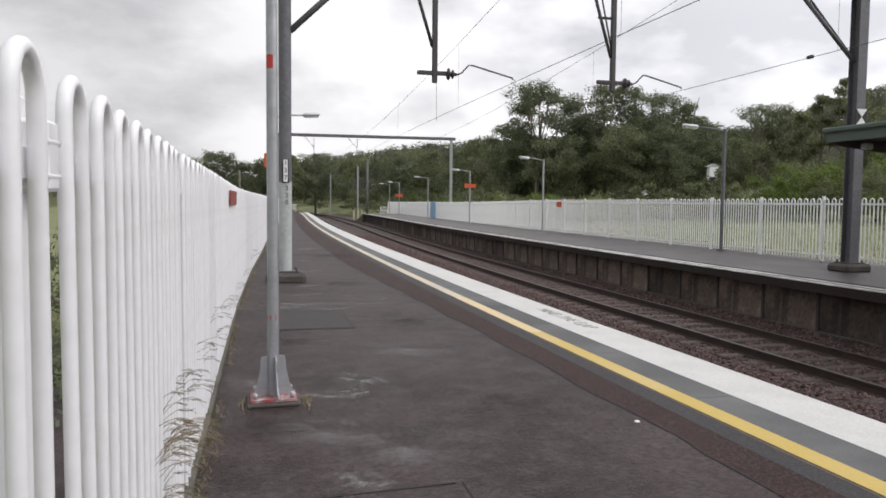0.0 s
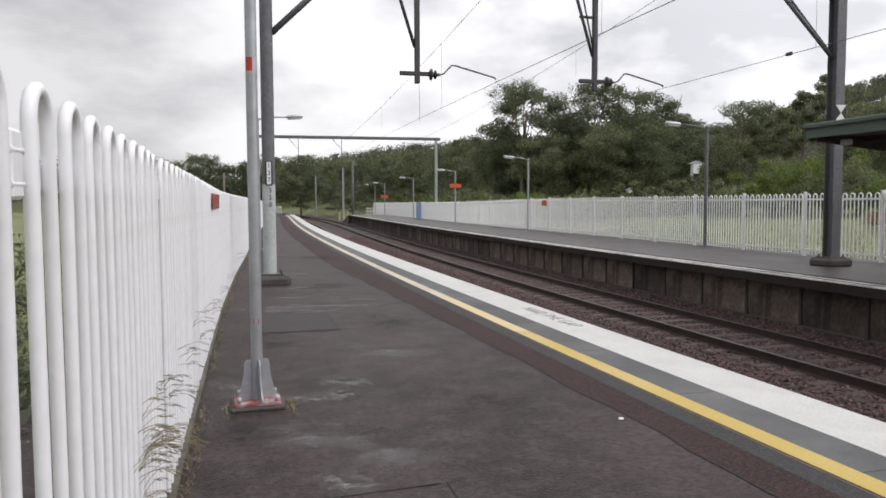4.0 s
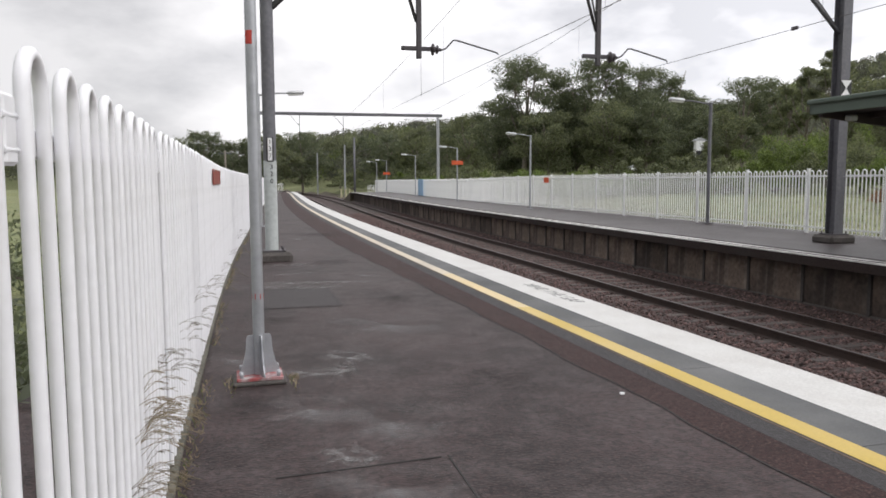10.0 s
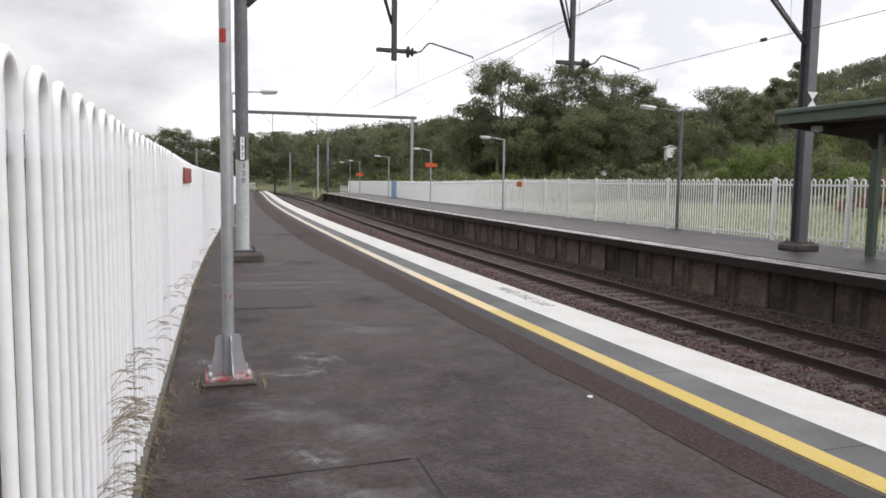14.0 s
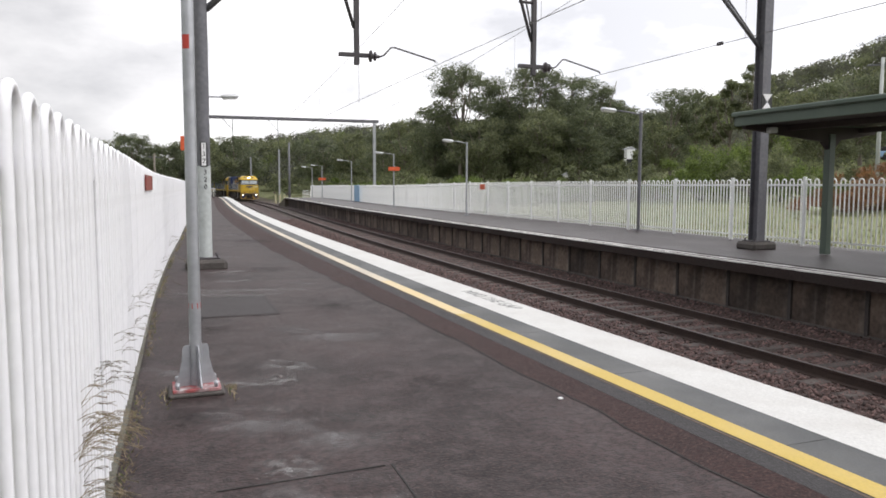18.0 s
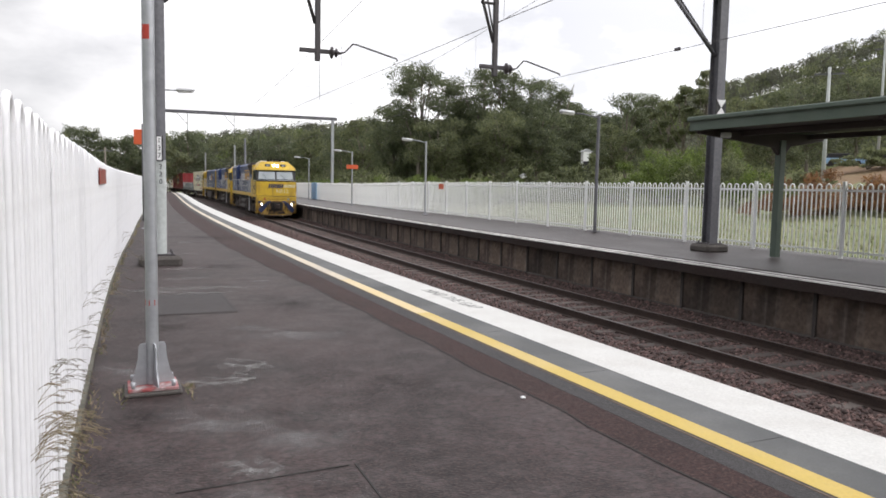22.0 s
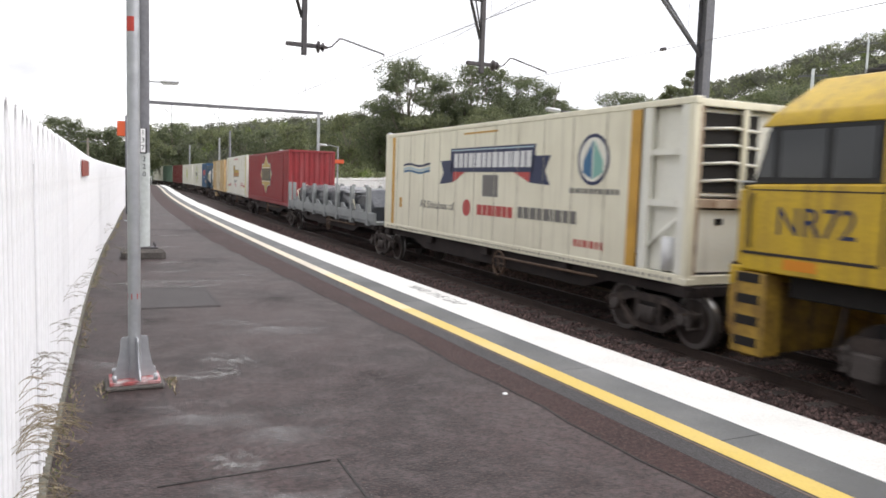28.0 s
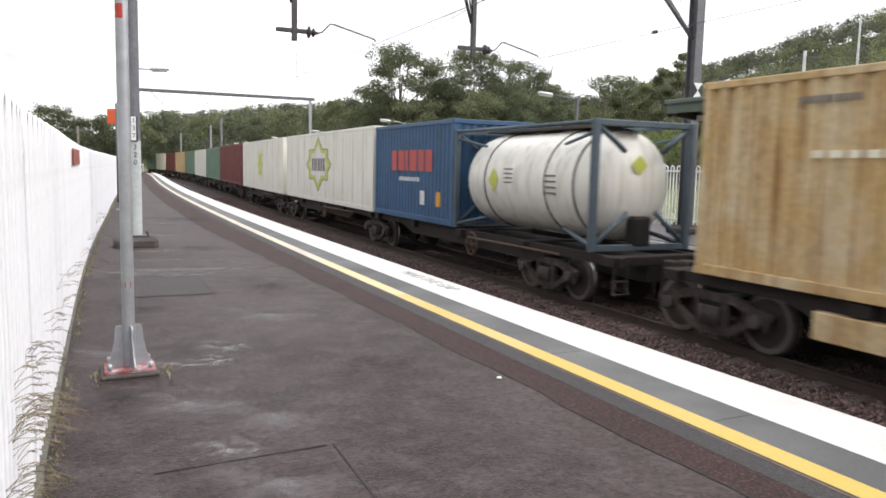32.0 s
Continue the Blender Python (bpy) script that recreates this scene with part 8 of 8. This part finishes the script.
def reefer_two():
    wagon(106.3, 121.0, "skel", (121.1,))
    c, m, w = container(107.15, 120.6, 4.07, T["cream_white"], "white refrigerated container with orange and black transport sign", ribs=False, seams=12, front_end="fridge",
                        stripes=((107.86, 0.27, T["lime_stripe"]), (119.58, 0.36, T["lime_stripe"])))
    x = -w + 0.010
    rivets(c, 13.6, w, 1.13)
    # script sign: dark shadow, yellow faces, red lower bands; all plain leaning shapes
    for y0, y1, z1 in ((111.95, 112.45, 3.02), (112.5, 112.95, 3.02), (113.0, 113.5, 3.02), (113.55, 113.98, 3.02), (114.0, 114.4, 3.02), (114.42, 114.72, 3.36)):
        slab([(y0 - m, 2.50), (y1 - m + 0.02, 2.46), (y1 - m - 0.14, z1 + 0.04), (y0 - m - 0.14, z1 + 0.02)], "sign_shadow", T["logo_grey"], c, x, th=0.005)
        slab([(y0 - m + 0.03, 2.56), (y1 - m - 0.07, 2.54), (y1 - m - 0.19, z1), (y0 - m - 0.06, z1)], "sign_face", T["sign_yellow"], c, x - 0.005)
        for z in (2.62, 2.72):
            slab([(y0 - m + 0.03, z), (y1 - m - 0.07, z - 0.01), (y1 - m - 0.085, z + 0.05), (y0 - m + 0.015, z + 0.05)], "sign_band", T["logo_red"], c, x - 0.009)
    slab([(114.76 - m, 2.44), (115.36 - m, 2.44), (115.30 - m, 3.0), (115.66 - m, 3.04), (115.62 - m, 3.22), (115.2 - m, 3.42), (114.7 - m, 3.40), (114.62 - m, 3.1), (114.7 - m, 2.9)], "initial", T["logo_grey"], c, x, th=0.005)
    slab([(114.84 - m, 2.52), (115.24 - m, 2.52), (115.16 - m, 3.1), (115.56 - m, 3.14), (115.2 - m, 3.34), (114.78 - m, 3.32), (114.70 - m, 3.1), (114.80 - m, 2.9)], "initial_face", T["sign_yellow"], c, x - 0.005)
    for z in (2.60, 2.70):
        slab([(114.84 - m, z), (115.23 - m, z), (115.22 - m, z + 0.05), (114.83 - m, z + 0.05)], "sign_band", T["logo_red"], c, x - 0.009)
    slab(quad(114.92 - m, 115.02 - m, 2.95, 3.20), "initial_slot", T["logo_grey"], c, x - 0.009)
    writing("TRANSPORT", 0.32, T["logo_grey"], c, side_pose(x - 0.012, 113.88 - m, 2.14), "lettering", 1.06)
    for d0, d1, z0, z1, n in ((116.9, 118.2, 1.90, 1.97, 8), (116.9, 118.2, 1.76, 1.84, 8), (118.3, 119.25, 1.70, 1.86, 6), (108.35, 109.2, 1.74, 1.90, 5), (109.3, 110.8, 1.84, 1.91, 8), (109.3, 110.6, 1.97, 2.04, 7), (113.3, 114.5, 1.86, 1.94, 6), (113.5, 114.3, 1.70, 1.78, 4), (118.6, 119.1, 3.36, 3.42, 4), (118.7, 119.0, 3.22, 3.28, 2)):
        bars(c, x - 0.010 if 113 < d0 < 114.6 else x, d0 - m, d1 - m, z0, z1, n, T["logo_red"] if z0 < 3 else T["logo_grey"], fill=0.7, name="small_bar")
    slab(quad(112.6 - m, 114.95 - m, 3.82, 3.90), "red_tag", T["logo_red"], c, x)
    for d0, d1 in ((116.9, 118.3), (109.3, 110.8)):
        slab(quad(d0 - m, d1 - m, 1.68, 1.71), "underline", T["lime_stripe"], c, x)
    slab(quad(112.95 - m, 114.86 - m, 1.43, 2.30), "hatch", T["cream_white"], c, x, th=0.008)


def tan_box():
    w = wagon(121.4, 135.2, "skel", (134.1,))
    part("tool_box", a_box(-1.22, -0.95, 131.0 - 128.3, 132.2 - 128.3, 0.48, 0.86, bevel=0.015), T["tan"], w, "dull tan tool box")
    c, m, w = container(122.9, 134.30, 3.98, T["tan"], "dirty tan ribbed container streaked with rust", rib_pitch=0.30, rib_depth=0.06, front_end="fridge", wide=1.24)
    x = -w + 0.004
    pale = mesh_of(flank(4.46, 1.23, 3.88, True, 0.05, 0.235), "side_panel", T["tan_pale"])
    part("side_panel", pale, None, c, "paler repainted ribbed panel", at=pose(-w - 0.006, 128.58 - m, 0))
    for d in (130.83, 126.33):
        part("panel_post", a_box(-w - 0.012, -w + 0.03, d - m - 0.03, d - m + 0.03, 1.24, 3.88), T["tan"], c)
    for d, z, hw, hh, mat in ((128.55, 1.72, 0.16, 0.10, "logo_white"), (128.6, 1.86, 0.08, 0.07, "grime_pale"), (125.3, 1.74, 0.13, 0.13, "logo_white"), (126.8, 2.66, 0.05, 0.04, "grime"), (127.15, 1.75, 0.08, 0.12, "rust_brown")):
        slab(quad(d - m - hw, d - m + hw, z - hh, z + hh), "data_plate", T[mat], c, -w - 0.008)
    for d, z, wd in ((132.2, 3.55, 0.9), (131.5, 2.85, 1.9)):
        bars(c, x, d - wd / 2 - m, d + wd / 2 - m, z, z + 0.10, 8, T["cream"] if z < 3 else T["logo_grey"], fill=0.6, name="small_bar")


def tank_and_blue():
    wagon(136.3, 149.3, "skel", (138.9, 149.4))
    c = thing("tank_container", "white tank container in a blue-grey steel frame", "tank container", "containers of the train")
    f0, f1 = 137.10, 143.05
    m, h, w = (f0 + f1) / 2, (f1 - f0) / 2, 1.22
    TRAIN.append((c, m, h))
    z0, z1 = 1.08, 3.60
    for y in (-h + 0.07, h - 0.07):
        for x in (-1, 1):
            part("corner_post", a_box(*sorted((x * w, x * (w - 0.14))), y - 0.07, y + 0.07, z0, z1, bevel=0.015), T["frame_blue"], c)
            part("end_brace", a_tube([(x * (w - 0.1), y, z0 + 0.1), (x * 0.35, y, z0 + 0.75)], 0.05, 6), T["frame_blue"], c)
            part("end_brace", a_tube([(x * (w - 0.1), y, z1 - 0.1), (x * 0.45, y, z1 - 0.6)], 0.05, 6), T["frame_blue"], c)
        for z in (z0 + 0.07, z1 - 0.07):
            part("cross_bar", a_box(-w + 0.14, w - 0.14, y - 0.06, y + 0.06, z - 0.06, z + 0.06, bevel=0.012), T["frame_blue"], c)
    for x in (-1, 1):
        part("top_bar", a_tube([(x * (w - 0.06), -h + 0.1, z1 - 0.06), (x * (w - 0.06), h - 0.1, z1 - 0.06)], 0.045, 6), T["frame_blue"], c)
        for ya, yb in ((-h + 0.1, -h + 1.3), (h - 0.1, h - 1.3)):
            part("side_brace", a_tube([(x * (w - 0.08), ya, z0 + 0.1), (x * (w - 0.3), yb, z0 + 0.35)], 0.05, 6), T["frame_blue"], c)
            part("side_brace", a_tube([(x * (w - 0.08), ya, z1 - 0.25), (x * (w - 0.25), yb, z1 - 0.45)], 0.035, 6), T["frame_blue"], c)
    bm = bmesh.new()
    prof = [(-h + 0.18, 0.12), (-h + 0.22, 0.5), (-h + 0.34, 0.85), (-h + 0.58, 1.08), (-h + 0.85, 1.13), (h - 0.85, 1.13), (h - 0.58, 1.08), (h - 0.34, 0.85), (h - 0.22, 0.5), (h - 0.18, 0.12)]
    rings = [[bm.verts.new((r * math.cos(q), y, 2.34 + r * math.sin(q))) for q in np.linspace(0, 2 * math.pi, 37)[:-1]] for y, r in prof]
    for a, b in zip(rings, rings[1:]):
        for k in range(36):
            bm.faces.new((a[k], a[(k + 1) % 36], b[(k + 1) % 36], b[k]))
    bm.faces.new(rings[0]), bm.faces.new(rings[-1][::-1])
    bmesh.ops.recalc_face_normals(bm, faces=bm.faces)
    tank = part("tank", bm, T["tank_white"], c, "grimy white cylindrical tank", smooth=50)
    for y in (-2.2, -1.17, 1.44):
        part("band", a_tube([(1.14 * math.cos(q), y, 2.34 + 1.14 * math.sin(q)) for q in np.linspace(0, 2 * math.pi, 33)], 0.018, 5), T["grime"], tank)
    part("placard", a_prism([(1.0, 2.64), (1.24, 2.36), (1.0, 2.08), (0.76, 2.36)], -1.145, -1.139, "x"), T["lime"], tank, "yellow-green diamond placard")
    part("placard", a_prism([(0, 2.95), (0.19, 2.75), (0, 2.55), (-0.19, 2.75)], -h + 0.165, -h + 0.172, "y"), T["lime"], tank, "yellow-green diamond placard")
    for k in range(4):
        part("label_bar", a_box(-1.146, -1.140, -1.6, -1.2, 2.12 + k * 0.12, 2.16 + k * 0.12), T["logo_grey"], tank)
    for k in range(4):
        part("label_bar", a_box(-1.146, -1.140, 0.15, 0.5, 2.3 + k * 0.1, 2.335 + k * 0.1), T["logo_grey"], tank)
    part("walkway", a_box(-0.4, 0.4, -h + 0.3, h - 0.3, z1 - 0.09, z1 - 0.04), T["grime_pale"], c)
    part("manhole", a_tube([(0, 0.3, 3.40), (0, 0.3, 3.62)], 0.25, 16), T["grime_pale"], c)
    part("valve", a_box(-0.22, 0.22, -h - 0.02, -h + 0.25, 1.15, 1.75, bevel=0.05), T["grime_dark"], c)
    c, m, w = container(143.15, 149.1, 3.88, T["sky_blue"], "blue ribbed container with red removals sign", rib_pitch=0.24)
    x = -w + 0.004
    bars(c, x, 144.5 - m, 147.7 - m, 2.50, 3.10, 6, T["logo_red"], fill=0.75)
    bars(c, x, 145.4 - m, 147.0 - m, 2.20, 2.32, 8, T["logo_white"], fill=0.6)
    for d in (143.9, 145.0):
        slab(quad(d - m, d + 0.3 - m, 1.55, 1.95), "data_plate", T["logo_white"] if d > 144 else T["logo_amber"], c, x)


def plain_loads():
    wagon(149.5, 163.2, "skel", (162.0,))
    c, m, w = container(149.4, 162.6, 3.95, T["cream_white"], "white panelled container with a lime star badge", ribs=False, seams=10)
    x = -w + 0.010
    slab(badge(156.6 - m, 2.62, 0.98), "badge_border", T["logo_grey"], c, x, th=0.004)
    slab(badge(156.6 - m, 2.62, 0.92), "badge", T["lime"], c, x - 0.004, label="lime pointed badge")
    slab(badge(156.6 - m, 2.62, 0.70), "badge_face", T["logo_white"], c, x - 0.008)
    bars(c, x - 0.012, 155.5 - m, 157.7 - m, 2.36, 2.88, 6, T["logo_grey"], fill=0.72)
    run = ((163.7, 177.4, "cream_white", "white panelled container with a green badge", False), (178.2, 191.8, "maroon", "faded maroon ribbed steel container", True), (192.6, 206.0, "green", "pale green ribbed steel container", True),
           (206.8, 220.2, "cream_white", "plain white panelled goods container", False), (221.0, 234.0, "green", "weathered green ribbed steel container", True), (234.8, 248.0, "tan", "dull tan ribbed steel container", True),
           (248.8, 262.0, "maroon", "dark red ribbed steel container", True), (262.8, 276.0, "cream", "plain cream panelled goods container", False), (276.8, 290.0, "green", "weathered green ribbed steel container", True))
    for a, b, col, label, ribs in run:
        wagon(a - 0.1, b + 0.1, "skel")
        c, m, w = container(a, b, 3.95, T[col], label, ribs=ribs, seams=0 if ribs else 8, rib_pitch=0.4)
        if a < 165:
            slab(star_outline((a + b) / 2 - m, 2.55, 1.0, 0.55, 8), "badge", T["lime"], c, -w + 0.010, label="lime star badge")


reefer_one()
stake_flat()
red_box()
reefer_two()
tan_box()
tank_and_blue()
plain_loads()


# ---- what moves: the train, at 65 km/h towards the camera ----
SPEED, FRONT_AT = 18.15, 10.4 + 18.15 * 24.5


def motions():
    for ob, back, reach in TRAIN:
        rows = []
        for k in range(0, 65):
            t = k * 0.5
            s = FRONT_AT - SPEED * t + back
            a, b = on_line(s - reach, FAR_TRACK, RAIL), on_line(s + reach, FAR_TRACK, RAIL)
            p = (a + b) / 2
            rz = math.degrees(math.atan2(b.y - a.y, b.x - a.x)) - 90
            rows.append((t, pose(p.x, p.y, p.z, 0, 0, rz + (180 if ob.get("turned") else 0))))
        walk(ob, rows)


motions()
